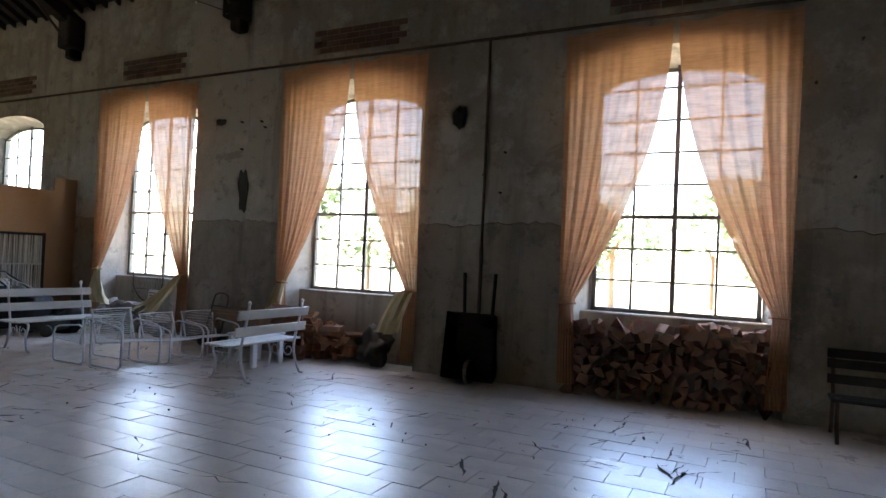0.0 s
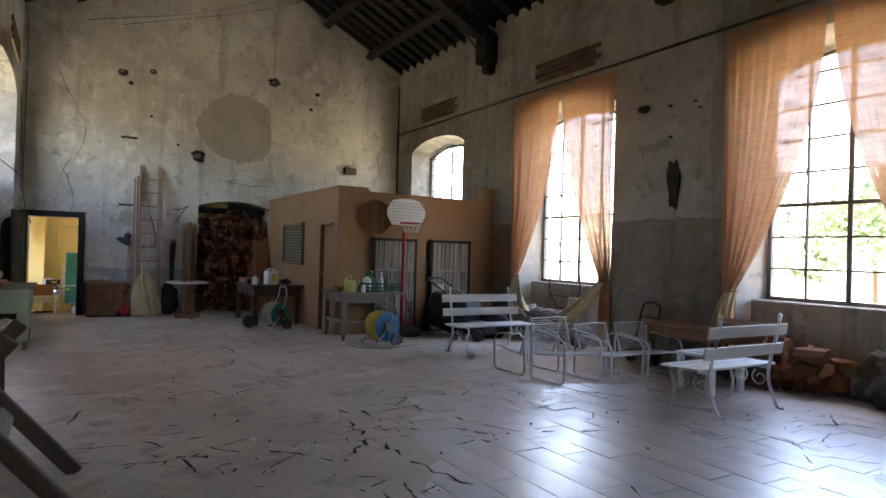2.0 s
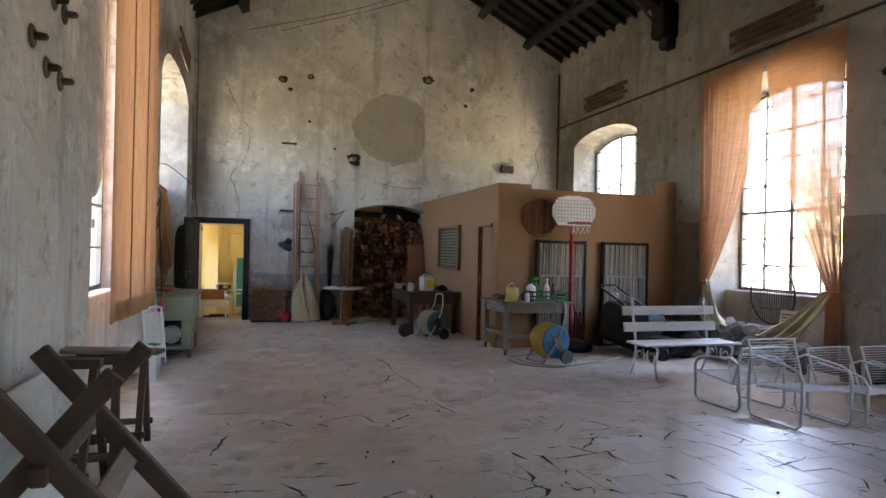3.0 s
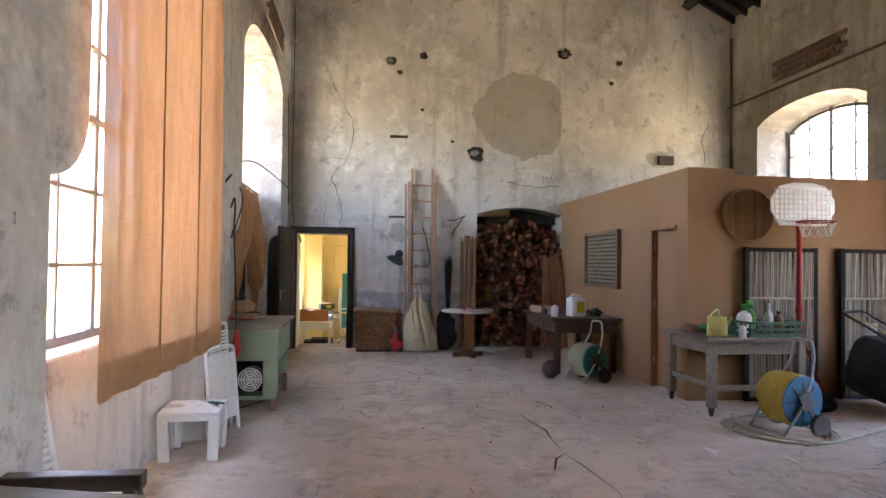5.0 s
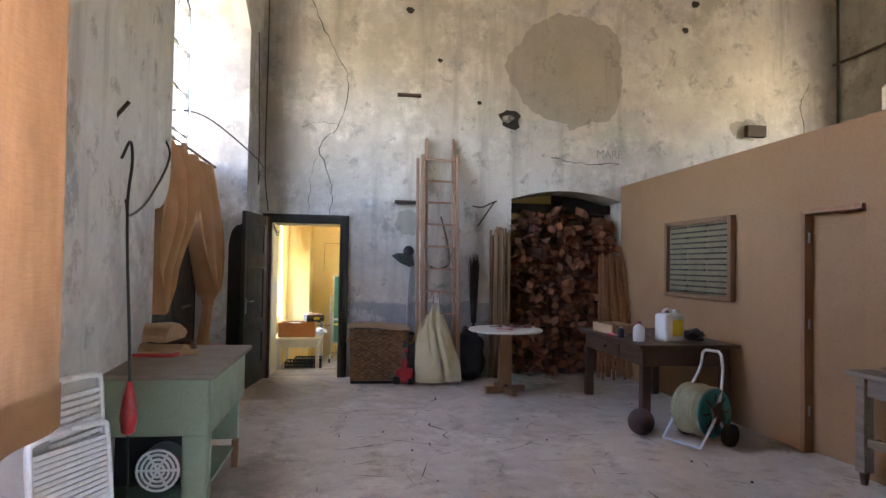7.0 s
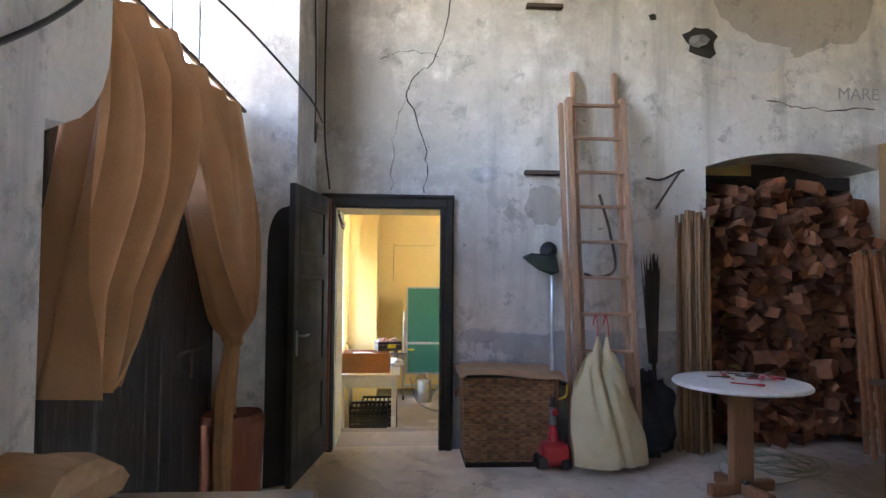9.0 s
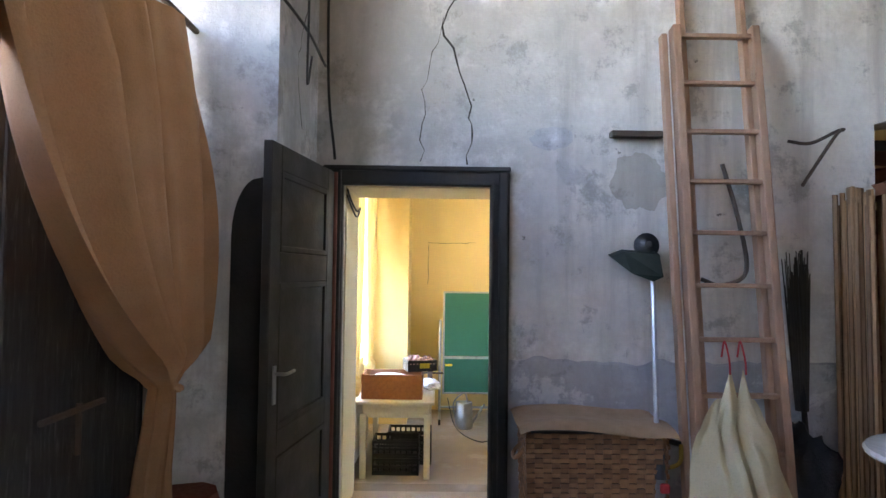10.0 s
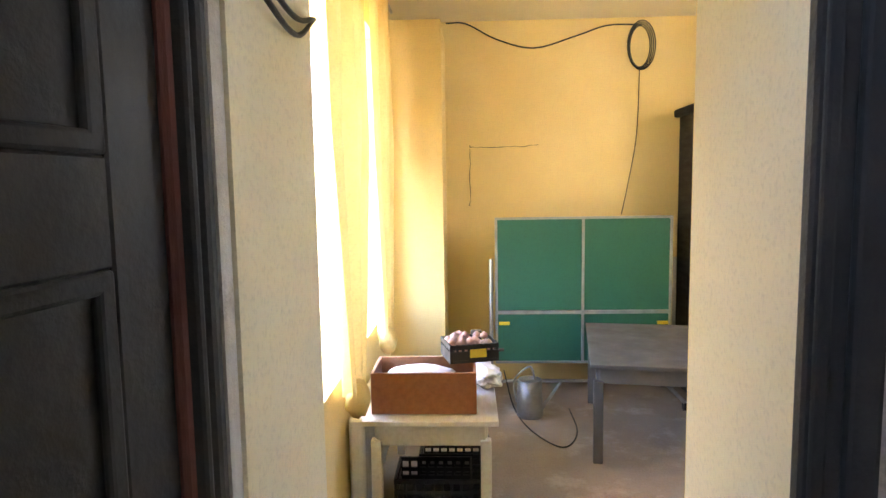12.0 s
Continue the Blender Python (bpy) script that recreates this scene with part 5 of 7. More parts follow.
def watering_can(name, label, at, turn, mat, h=0.2, r=0.1):
    wc = thing(name, label, "watering can", at, turn)
    piece(lambda b: lathe(b, [(r, 0), (r * 1.02, 0.01), (r * 0.92, h), (r * 0.86, h), (r * 0.86, h - 0.02)], seg=22), "body", mat, wc, smooth=True)
    piece(lambda b: rod(b, (0, r * 0.9, h * 0.2), (0, r * 2.3, h * 0.95), 0.018, 10, 0.011), "spout", mat, wc)
    piece(lambda b: tube(b, smooth_path([(0, r * 0.4, h), (0, 0, h * 1.35), (0, -r * 1.2, h * 0.95), (0, -r, h * 0.35)], 5), 0.009), "handle", mat, wc, smooth=True)
    return wc


watering_can("watering_can", "pale yellow plastic watering can on the table", (-7.75, 4.45, T), 20, LIME, 0.2, 0.1)
gl = thing("garden_gloves", "pair of dark muddy gloves and a green rag", "gloves", (-8.2, 4.4, T))
piece(lambda b: lump(b, (0, 0, 0.03), (0.14, 0.09, 0.05), 21, 0.5), "gloves", OAK, gl, smooth=True)
piece(lambda b: lump(b, (0.12, 0.12, 0.05), (0.08, 0.06, 0.05), 22, 0.5), "rag", GREENPLASTIC, gl, smooth=True)


def hose_reel(at, turn, drum, hose, frame_mat, wheel_mat, label, big=1.0):
    """A reel trolley; the axle runs along local y, the discs stand at both ends."""
    hr = thing("hose_reel", label, "hose reel", at, turn)
    z0 = 0.30 * big
    for s in (-1, 1):
        def dsc(b):
            m = pose(0, 0, 0, 90)
            rim = 0.225 if s > 0 else 0.19
            lathe(b, [(0.03, -0.01), ((rim - 0.01) * big, -0.012), (rim * big, 0), ((rim - 0.01) * big, 0.012), (0.03, 0.012)], (0, s * 0.16 * big, z0), 28, m)
        d = piece(dsc, "drum_disc", drum, hr, smooth=False)
        for k in range(8):
            a = k * math.tau / 8
            piece(lambda b: box(b, (0.13 * big * math.cos(a), s * (0.16 * big + 0.016), z0 + 0.13 * big * math.sin(a)), (0.09 * big, 0.008, 0.014), pose(0, 0, 0, 0, -math.degrees(a))), "rib", wheel_mat, d)

    def coil(b):
        pts = []
        for k in range(9 * 20 * 3):
            turn_, lay = k / 20, k // 180
            y = (-0.135 + 0.034 * ((turn_, 18 - turn_, turn_ - 18)[lay] * 0.94)) * big * 0.94
            rr = (0.15 + lay * 0.034) * big + 0.006 * math.sin(k * 0.37)
            pts.append((rr * math.cos(turn_ * math.tau), y, z0 + rr * math.sin(turn_ * math.tau)))
        tube(b, pts, 0.0165 * big, 6)
    piece(coil, "hose_coil", hose, hr, smooth=True)
    for s in (-1, 1):
        piece(lambda b: tube(b, smooth_path([(0.24 * big, s * 0.2 * big, 0.02), (0.02, s * 0.2 * big, z0), (-0.16 * big, s * 0.13 * big, 0.62 * big), (-0.18 * big, s * 0.1 * big, 0.80 * big)], 5), 0.012), "side_tube", frame_mat, hr, smooth=True)
        piece(lambda b: rod(b, (-0.12 * big, s * 0.215 * big, 0.095), (-0.12 * big, s * 0.26 * big, 0.095), 0.095, 20), "wheel", wheel_mat, hr)
        piece(lambda b: rod(b, (-0.12 * big, s * 0.2 * big, 0.095), (0.02, s * 0.2 * big, z0), 0.012), "strut", frame_mat, hr)
    piece(lambda b: tube(b, [(-0.18 * big, -0.1 * big, 0.80 * big), (-0.185 * big, -0.07 * big, 0.83 * big), (-0.185 * big, 0.07 * big, 0.83 * big), (-0.18 * big, 0.1 * big, 0.80 * big)], 0.012), "handle", frame_mat, hr)
    piece(lambda b: rod(b, (0.24 * big, -0.2 * big, 0.02), (0.24 * big, 0.2 * big, 0.02), 0.012), "foot_bar", frame_mat, hr)
    piece(lambda b: soft_box(b, (0, 0.2 * big, z0), (0.13, 0.025, 0.16), pose(0, 0, 0, 0, 20), 0.01), "bracket", wheel_mat, hr)
    return hr


hose_reel((-7.05, 4.72, 0), -81, BLUE, YELLOWHOSE, ZINC, GREYPAINT, "blue reel trolley with yellow hose wound on", 1.0)
hose_reel((-9.5, 3.72, 0), -68, TEAL, PALEHOSE, WHITEPAINT, IRON, "teal reel trolley with pale hose wound on", 0.92)
lo = thing("loose_hose", "loose dark hose coiled on the floor", "hose", (-7.0, 4.62, 0.018))
piece(lambda b: tube(b, smooth_path([(0.5 * math.cos(a) * (1 + 0.06 * math.sin(3 * a)) - 0.05, 0.42 * math.sin(a) - 0.12 + 0.02 * a, 0.0 + 0.012 * (a > 6)) for a in [k * 0.5 for k in range(26)]] + [(0.0, 1.1, 0), (-0.3, 1.4, 0)], 3), 0.012, 6), "hose", PALEHOSE, lo, smooth=True)
ball = thing("old_ball", "small dark red rubber ball on the floor", "ball", (-9.75, 3.32, 0.115))
piece(lambda b: bmesh.ops.create_uvsphere(b, u_segments=24, v_segments=14, radius=0.115), "ball", material("brown_ball", (0.07, 0.032, 0.026), 0.6, scale=8), ball, smooth=True)

# ---- mower under black cover, behind the bench ----
mw = thing("lawn_mower", "black lawn mower with a full grass bag", "lawn mower", (-7.55, 6.35, 0), -65)


def bag(b):
    soft_box(b, (0, 0, 0.42), (0.62, 0.85, 0.62), pose(0, 0, 0, -14), 0.12, 4)
    for v in b.verts:
        v.co += Vector((noise.noise(v.co * 5), noise.noise(v.co * 5 + Vector((3, 0, 0))), noise.noise(v.co * 5 + Vector((0, 7, 0))))) * 0.05


piece(bag, "grass_bag", BLACKCLOTH, mw, smooth=True)
piece(lambda b: soft_box(b, (0, 0.55, 0.2), (0.5, 0.5, 0.22), None, 0.06, 3), "deck", BLACK, mw)
for s in (-1, 1):
    piece(lambda b: tube(b, smooth_path([(s * 0.22, 0.5, 0.25), (s * 0.22, 0.0, 0.75), (s * 0.22, -0.45, 1.02)], 5), 0.014), "handle_tube", IRON, mw)
    piece(lambda b: rod(b, (s * 0.27, 0.7, 0.1), (s * 0.32, 0.7, 0.1), 0.1, 18), "wheel", BLACK, mw)
    piece(lambda b: tube(b, smooth_path([(s * 0.2, -0.42, 1.0), (s * 0.1, -0.2, 0.9), (s * 0.26, 0.1, 0.72), (s * 0.3, 0.3, 0.4)], 6), 0.006), "cable", LIME if s > 0 else PLASTIC, mw)
piece(lambda b: rod(b, (-0.22, -0.45, 1.02), (0.22, -0.45, 1.02), 0.016), "handle_bar", BLACK, mw)
sack("black_bag", "black plastic bag slumped behind the bench", (-7.2, 6.95, 0), (0.4, 0.3, 0.3), BLACKCLOTH, 9, 0.3)
cup = thing("white_tub", "small white plastic tub on the mower", "tub", (-7.75, 6.2, 0.79))
piece(lambda b: lathe(b, [(0.05, 0), (0.065, 0.12), (0.06, 0.12)], seg=16), "tub", PLASTIC, cup)

# ---- desk by the cabin ----
dt = thing("desk", "dark brown old wooden desk with a drawer", "desk", (-10.75, 3.9, 0))
piece(lambda b: soft_box(b, (0, 0, 0.745), (1.62, 1.0, 0.035), None, 0.006), "tabletop", DESKWOOD, dt)
piece(lambda b: [soft_box(b, (0, s * 0.42, 0.64), (1.45, 0.03, 0.17), None, 0.004) for s in (-1, 1)] + [soft_box(b, (s * 0.72, 0, 0.64), (0.03, 0.82, 0.17), None, 0.004) for s in (-1, 1)], "apron", DESKWOOD, dt)
dr = piece(lambda b: soft_box(b, (-0.1, -0.44, 0.64), (0.62, 0.02, 0.12), None, 0.005), "drawer", DESKWOOD, dt)
piece(lambda b: rod(b, (-0.1, -0.45, 0.64), (-0.1, -0.475, 0.64), 0.012), "knob", IRON, dr)
for sx in (-1, 1):
    for sy in (-1, 1):
        piece(lambda b: soft_box(b, (sx * 0.70, sy * 0.40, 0.28), (0.085, 0.085, 0.56), None, 0.008), "leg", DESKWOOD, dt)
D = 0.763
cn = thing("jerrycan", "white plastic canister with a yellow label on the desk", "canister", (-10.2, 3.82, D), 15)
piece(lambda b: soft_box(b, (0, 0, 0.14), (0.17, 0.24, 0.27), None, 0.03, 3), "body", PLASTIC, cn)
piece(lambda b: soft_box(b, (0.09, 0.02, 0.14), (0.004, 0.13, 0.15), None, 0.001, 1), "label_patch", LABELYELLOW, cn, "yellow label")
piece(lambda b: [rod(b, (0, 0.07, 0.27), (0, 0.07, 0.31), 0.026, 14), tube(b, smooth_path([(0, -0.09, 0.27), (0, -0.06, 0.31), (0, 0.0, 0.31), (0, 0.03, 0.27)], 4), 0.014)], "cap", PLASTIC, cn)
bottle("milk_bottle", "white plastic bottle with a red cap on the desk", (-10.25, 3.53, D), 0.055, 0.19, PLASTIC, RED)
bottle("small_jar", "small dark jar with white lid on the desk", (-10.55, 3.48, D), 0.035, 0.11, BLACK, PLASTIC)
bx = thing("wooden_box", "open shallow wooden tool box on the desk", "box", (-11.05, 3.62, D), 8)
piece(lambda b: [box(b, (0, 0, 0.008), (0.42, 0.28, 0.016))] + [soft_box(b, (s * 0.2, 0, 0.05), (0.015, 0.28, 0.1), None, 0.003) for s in (-1, 1)] + [soft_box(b, (0, s * 0.135, 0.05), (0.385, 0.014, 0.1), None, 0.003) for s in (-1, 1)], "tray", PINE, bx)
sd = thing("screwdriver", "red handled screwdriver on the desk", "tool", (-10.7, 3.5, D + 0.012), 40)
piece(lambda b: rod(b, (-0.1, 0, 0), (0, 0, 0), 0.012), "handle", RED, sd)
piece(lambda b: rod(b, (0, 0, 0), (0.12, 0, 0), 0.004), "shaft", ALU, sd)
sack("dark_rag", "crumpled dark rag on the desk", (-10.35, 4.15, D), (0.14, 0.1, 0.06), BLACKCLOTH, 14)

# planks leaning between wood store and cabin
pk = thing("leaning_laths", "bundle of reddish wooden laths leaning on the wall", "laths", (-12.2, 4.2, 0))
for k in range(11):
    x = -0.08 + 0.02 * (k % 3)
    piece(lambda b: soft_box(b, (x - 0.12, -0.2 + k * 0.04, 0.84), (0.03, 0.034, 1.62 + 0.05 * math.sin(k * 2)), pose(0, 0, 0, 0.8 * (k - 5), -9, 0), 0.003), "lath", CRATEWOOD, pk)

# ---- round table ----
rt = thing("round_table", "round white table on a wooden pedestal", "table", (-11.58, 2.53, 0), 12)
piece(lambda b: lathe(b, [(0.40, 0.715), (0.425, 0.72), (0.43, 0.732), (0.42, 0.745), (0.1, 0.746)], seg=48), "tabletop", WHITEWOOD, rt)
piece(lambda b: soft_box(b, (0, 0, 0.39), (0.06, 0.16, 0.66), None, 0.006), "post", DOORWOOD, rt)
piece(lambda b: soft_box(b, (0.02, 0, 0.05), (0.5, 0.06, 0.07), None, 0.01), "foot", DOORWOOD, rt)
piece(lambda b: soft_box(b, (0.0, 0, 0.05), (0.06, 0.5, 0.075), None, 0.01), "foot", DOORWOOD, rt)
piece(lambda b: rod(b, (0.025, 0, 0.09), (0.06, 0, 0.09), 0.02, 12), "bolt", IRON, rt)
r = random.Random(4)
for k in range(12):
    tl = thing("loose_tool", "small rusty hand tool lying on the round table", "tool", (-11.56 + r.uniform(-0.25, 0.25), 2.6 + r.uniform(-0.22, 0.24), 0.753), r.uniform(0, 180), group="small tools")
    ln = r.uniform(0.05, 0.11)
    piece(lambda b: [rod(b, (-ln, 0, 0.004), (ln, 0, 0.004), 0.005, 6), soft_box(b, (ln, 0, 0.006), (0.05, 0.03, 0.014), None, 0.004)], "shaft", r.choice((IRON, ALU, RED, IRON)), tl)
wr = thing("wire_coil", "loose coil of pale wire on the floor", "wire", (-12.05, 3.05, 0.012))


def coilwire(b):
    q = random.Random(2)
    for k in range(9):
        rr, ox, oy = q.uniform(0.14, 0.26), q.uniform(-0.08, 0.08), q.uniform(-0.15, 0.15)
        tube(b, [(ox + rr * math.cos(a), oy + rr * math.sin(a) * 1.2, 0.012 * k + 0.02 * math.sin(2 * a + k) + 0.01) for a in [m * math.tau / 20 for m in range(20)]], 0.005, 5, True)


piece(coilwire, "wire", PALEHOSE, wr)


# ---- ladder, cloth, basket, trimmer at the end wall ----
la = thing("wooden_ladder", "tall brown wooden extension ladder leaning on the wall", "ladder", (END, 1.86, 0))
F0, F1, LH = 0.50, 0.08, 3.12


def lx(z):
    return F0 + (F1 - F0) * z / LH


for y, top, off in ((-0.225, 2.90, 0.0), (0.225, 2.90, 0.0), (-0.285, 2.86, -0.03), (-0.17, 3.14, -0.045), (0.185, 3.14, -0.045)):
    piece(lambda b: soft_box(b, (lx(top / 2) + off, y, top / 2), (0.08 if off == 0 else 0.06, 0.046 if off == 0 else 0.034, top * 1.01), pose(0, 0, 0, 0, math.degrees(math.atan((F1 - F0) / LH)), 0), 0.006), "rail", LADDERWOOD, la)
for k in range(10):
    z = 0.28 + k * 0.285
    piece(lambda b: soft_box(b, (lx(z) + 0.004, 0, z), (0.05, 0.42, 0.024), None, 0.005), "rung", LADDERWOOD, la)
piece(lambda b: tube(b, smooth_path([(lx(1.7) - 0.05, -0.12, 1.45), (lx(1.7) - 0.06, 0.0, 1.42), (lx(1.9) - 0.05, 0.14, 1.5), (lx(2.0) - 0.05, 0.1, 1.8), (lx(2.1) - 0.05, 0.02, 2.1)], 6), 0.012), "strap", IRON, la, "dark leather strap")

sk = thing("canvas_apron", "cream canvas cloth hung from the ladder", "cloth", (END + 0.50, 1.78, 0))


def apron(b):
    def fn(u, v):
        z = 0.98 - 0.93 * v
        w = 0.09 + 0.19 * min(1, v * 1.3) ** 0.75
        a = (u - 0.5) * 2
        crease = max(0.0, 1 - abs(u - 0.54 - 0.10 * v) / 0.09) * min(1, v * 4) * (1 - 0.5 * v)
        dent = max(0.0, 1 - abs(u - 0.30 - 0.12 * v) / 0.07) * max(0.0, math.sin(math.pi * min(1, v * 1.3)))
        fold = 0.11 * noise.noise((u * 2.1 + v * 0.8, v * 1.5, 1)) - 0.075 * crease - 0.035 * dent + 0.05 * abs(noise.noise((u * 3 + v * 2, v * 4 - u * 2, 4)))
        peak = 0.15 * (max(0.0, 1 - abs(u - 0.36) / 0.2) + max(0.0, 1 - abs(u - 0.72) / 0.16) - 0.8) * max(0.0, 1 - v * 3.2)
        return (0.02 + 0.09 * (1 - a * a) * min(1, v * 2) + fold * min(1, v * 4) + 0.05 * v, a * w + 0.03 * v - 0.02 * math.sin(v * 5), z + peak)
    sheet(b, fn, 90, 56)


piece(apron, "cloth", CANVAS, sk, smooth=True)
for y in (-0.03, 0.05):
    piece(lambda b: tube(b, smooth_path([(0.03, y, 0.98), (0.0, y + 0.01, 1.05), (-0.03, y, 1.14), (-0.02, y - 0.02, 1.06)], 4), 0.005, 5), "tie", RED, sk, "thin red tie")

bk = thing("wicker_basket", "brown wicker laundry basket with a burlap lid", "basket", (END + 0.27, 1.11, 0))


def weave(b):
    for r in range(26):
        z = 0.04 + r * 0.0245
        for k in range(64):
            t = k / 64 * 4
            s, f = int(t), t - int(t)
            cx, cy = 0.2, 0.33 + 0.02 * (z / 0.7)
            c = [(-cx, -cy), (cx, -cy), (cx, cy), (-cx, cy)]
            a, d = c[s], c[(s + 1) % 4]
            x, y = a[0] + (d[0] - a[0]) * f, a[1] + (d[1] - a[1]) * f
            ln = (0.4 if s % 2 == 0 else 0.7) / 16
            out = 0.006 if (r + k) % 2 else -0.004
            nx, ny = ((0, -1), (1, 0), (0, 1), (-1, 0))[s]
            box(b, (x + nx * out, y + ny * out, z), ((ln if s % 2 == 0 else 0.014), (0.014 if s % 2 == 0 else ln), 0.02))


piece(weave, "weave", WICKER, bk)
piece(lambda b: box(b, (0, 0, 0.33), (0.37, 0.63, 0.62)), "lining", DARKWOOD, bk)
piece(lambda b: [soft_box(b, (0, 0, 0.02), (0.44, 0.7, 0.04), None, 0.008)], "base", DARKWOOD, bk)
piece(lambda b: sheet(b, lambda u, v: (-0.24 + 0.48 * u + 0.01 * math.sin(v * 9), -0.40 + 0.8 * v, 0.705 + 0.012 * math.sin(v * 6) + 0.008 * math.sin(u * 8 + v * 3) - 0.028 * max(0, u - 0.9) * 10 - 0.02 * max(0, abs(v - 0.5) - 0.44) * 15), 16, 24), "lid", BURLAP, bk, "burlap lid")
for s in (-1, 1):
    piece(lambda b: tube(b, smooth_path([(-0.06, s * 0.355, 0.55), (-0.05, s * 0.4, 0.5), (0.05, s * 0.4, 0.5), (0.06, s * 0.355, 0.55)], 4), 0.012), "handle", WICKER, bk)

tm = thing("string_trimmer", "red petrol brush trimmer standing upside down", "trimmer", (END + 0.50, 1.42, 0))
piece(lambda b: rod(b, (-0.10, 0.01, 0.6), (-0.39, 0.085, 1.62), 0.014), "shaft", ALU, tm)
piece(lambda b: [rod(b, (-0.03, 0, 0.44), (-0.10, 0.01, 0.68), 0.034, 12, 0.024), soft_box(b, (-0.06, 0, 0.5), (0.06, 0.07, 0.16), None, 0.02)], "sleeve", BLACK, tm)
piece(lambda b: [soft_box(b, (0, 0, 0.11), (0.2, 0.22, 0.18), None, 0.05, 3), rod(b, (0, 0, 0.18), (-0.02, 0, 0.32), 0.05, 12, 0.026)], "engine", RED, tm)
piece(lambda b: [soft_box(b, (0.03, -0.10, 0.06), (0.15, 0.1, 0.1), None, 0.03, 3), soft_box(b, (0.06, 0.07, 0.05), (0.1, 0.08, 0.08), None, 0.02, 2)], "tank", BLACK, tm)
gr = piece(lambda b: soft_box(b, (-0.02, 0.0, 0.38), (0.05, 0.05, 0.15), pose(0, 0, 0, 0, -8), 0.018, 3), "throttle_grip", GREYPAINT, tm)
piece(lambda b: soft_box(b, (0.01, 0.012, 0.41), (0.03, 0.05, 0.05), None, 0.012, 2), "trigger", RED, gr)


def guard_plate(b):
    """A folded wedge: the long lip points aside, the short side wraps the shaft."""
    ring = ((-0.16, 1.57), (-0.09, 1.60), (0.10, 1.585), (0.125, 1.46), (0.06, 1.435), (-0.05, 1.48))
    b.faces.new([b.verts.new((-0.30 - 0.3 * abs(y - 0.06), y, z)) for y, z in ring])
    r2 = bmesh.ops.extrude_face_region(b, geom=b.faces[:])
    bmesh.ops.translate(b, vec=(-0.05, 0, 0.015), verts=[v for v in r2["geom"] if isinstance(v, bmesh.types.BMVert)])


piece(guard_plate, "guard", GUARDGREEN, tm, "blackish green guard")
piece(lambda b: lathe(b, [(0.03, -0.03), (0.068, -0.02), (0.07, 0.015), (0.045, 0.025), (0.02, 0.04)], (-0.40, 0.055, 1.64), 20, pose(0, 0, 0, 0, 82)), "head", BLACK, tm)
piece(lambda b: tube(b, smooth_path([(-0.10, -0.13, 0.615), (-0.10, 0.0, 0.63), (-0.10, 0.13, 0.60)], 6), 0.016), "handlebar", BLACK, tm)
piece(lambda b: tube(b, smooth_path([(-0.09, -0.13, 0.62), (-0.06, -0.09, 0.52), (-0.05, 0.02, 0.495), (-0.06, 0.11, 0.515), (-0.09, 0.13, 0.60)], 6), 0.011), "harness", YELLOWHOSE, tm, "yellow harness loop")

cnb = thing("cane_bundle", "upright bundle of dry canes beside the wood store", "canes", (END + 0.16, 2.68, 0))
r = random.Random(9)
for k in range(34):
    a, q = r.uniform(0, 6.28), r.uniform(0, 0.10)
    piece(lambda b: rod(b, (q * math.cos(a), q * math.sin(a) * 1.3, 0), (q * math.cos(a) * 0.9 - 0.04, q * math.sin(a) * 1.2 + r.uniform(-0.02, 0.02), 1.95 + r.uniform(-0.08, 0.04)), 0.014, 6), "cane", CANE, cnb)
bro = thing("twig_broom", "dark twig broom standing upside down", "broom", (END + 0.28, 2.32, 0))
piece(lambda b: rod(b, (0, 0, 0), (-0.16, 0.02, 0.95), 0.016), "handle", DARKWOOD, bro)


q = random.Random(12)
for k in range(90):
    a, w = q.uniform(0, 6.28), q.uniform(0, 1)
    piece(lambda b: rod(b, (-0.15 + 0.025 * math.cos(a), 0.02 + 0.03 * math.sin(a), 0.72), (-0.2 + 0.05 * w * math.cos(a), 0.02 + 0.085 * w * math.sin(a), 1.35 + q.uniform(0, 0.28)), 0.006, 4, 0.003), "twig", TWIG, bro)
bo = thing("dark_bag", "black bag of rags on the floor by the ladder", "bag", (END + 0.25, 2.25, 0))
piece(lambda b: lump(b, (0, 0, 0.3), (0.18, 0.2, 0.36), 31, 0.3, 4), "bag", BLACKCLOTH, bo, smooth=True)

# ---- wall marks on the gable: holes, irons, crack, lettering ----
for y, z, rr in ((1.87, 5.16, 0.07), (4.46, 5.34, 0.12), (2.83, 3.46, 0.15), (5.5, 5.23, 0.06), (1.3, 5.05, 0.09), (1.45, 4.85, 0.05), (1.86, 4.2, 0.035), (5.35, 4.85, 0.05), (2.4, 3.66, 0.03)):
    bm = bmesh.new()
    disc(bm, (END, y, z), rr, 0.006, 16, 0.8, 0.5)
    setting("wall_hole", bm, CRACK, "broken dark hole in the plaster", "wall hole")
    if rr > 0.06:
        bm = bmesh.new()
        lump(bm, (END + 0.02, y - rr * 0.2, z), (0.05, rr * 0.5, rr * 0.4), int(y * 10), 0.5, 2)
        setting("wall_stone", bm, STONE, "broken stone in a wall hole", "stone")
for y, z, rr, sq in ((6.28, 3.47, 0.24, 0.6), (1.47, 2.02, 0.16, 1.05), (0.95, 2.27, 0.12, 0.54), (3.2, 3.35, 0.5, 0.25), (4.6, 3.6, 0.2, 0.4)):
    bm = bmesh.new()
    disc(bm, (END, y, z), rr, 0.004, 40, sq, 0.3)
    setting("plaster_patch", bm, PATCH if sq > 0.55 else PLASTER_SIDE, "ragged patch of lost plaster", "plaster patch")
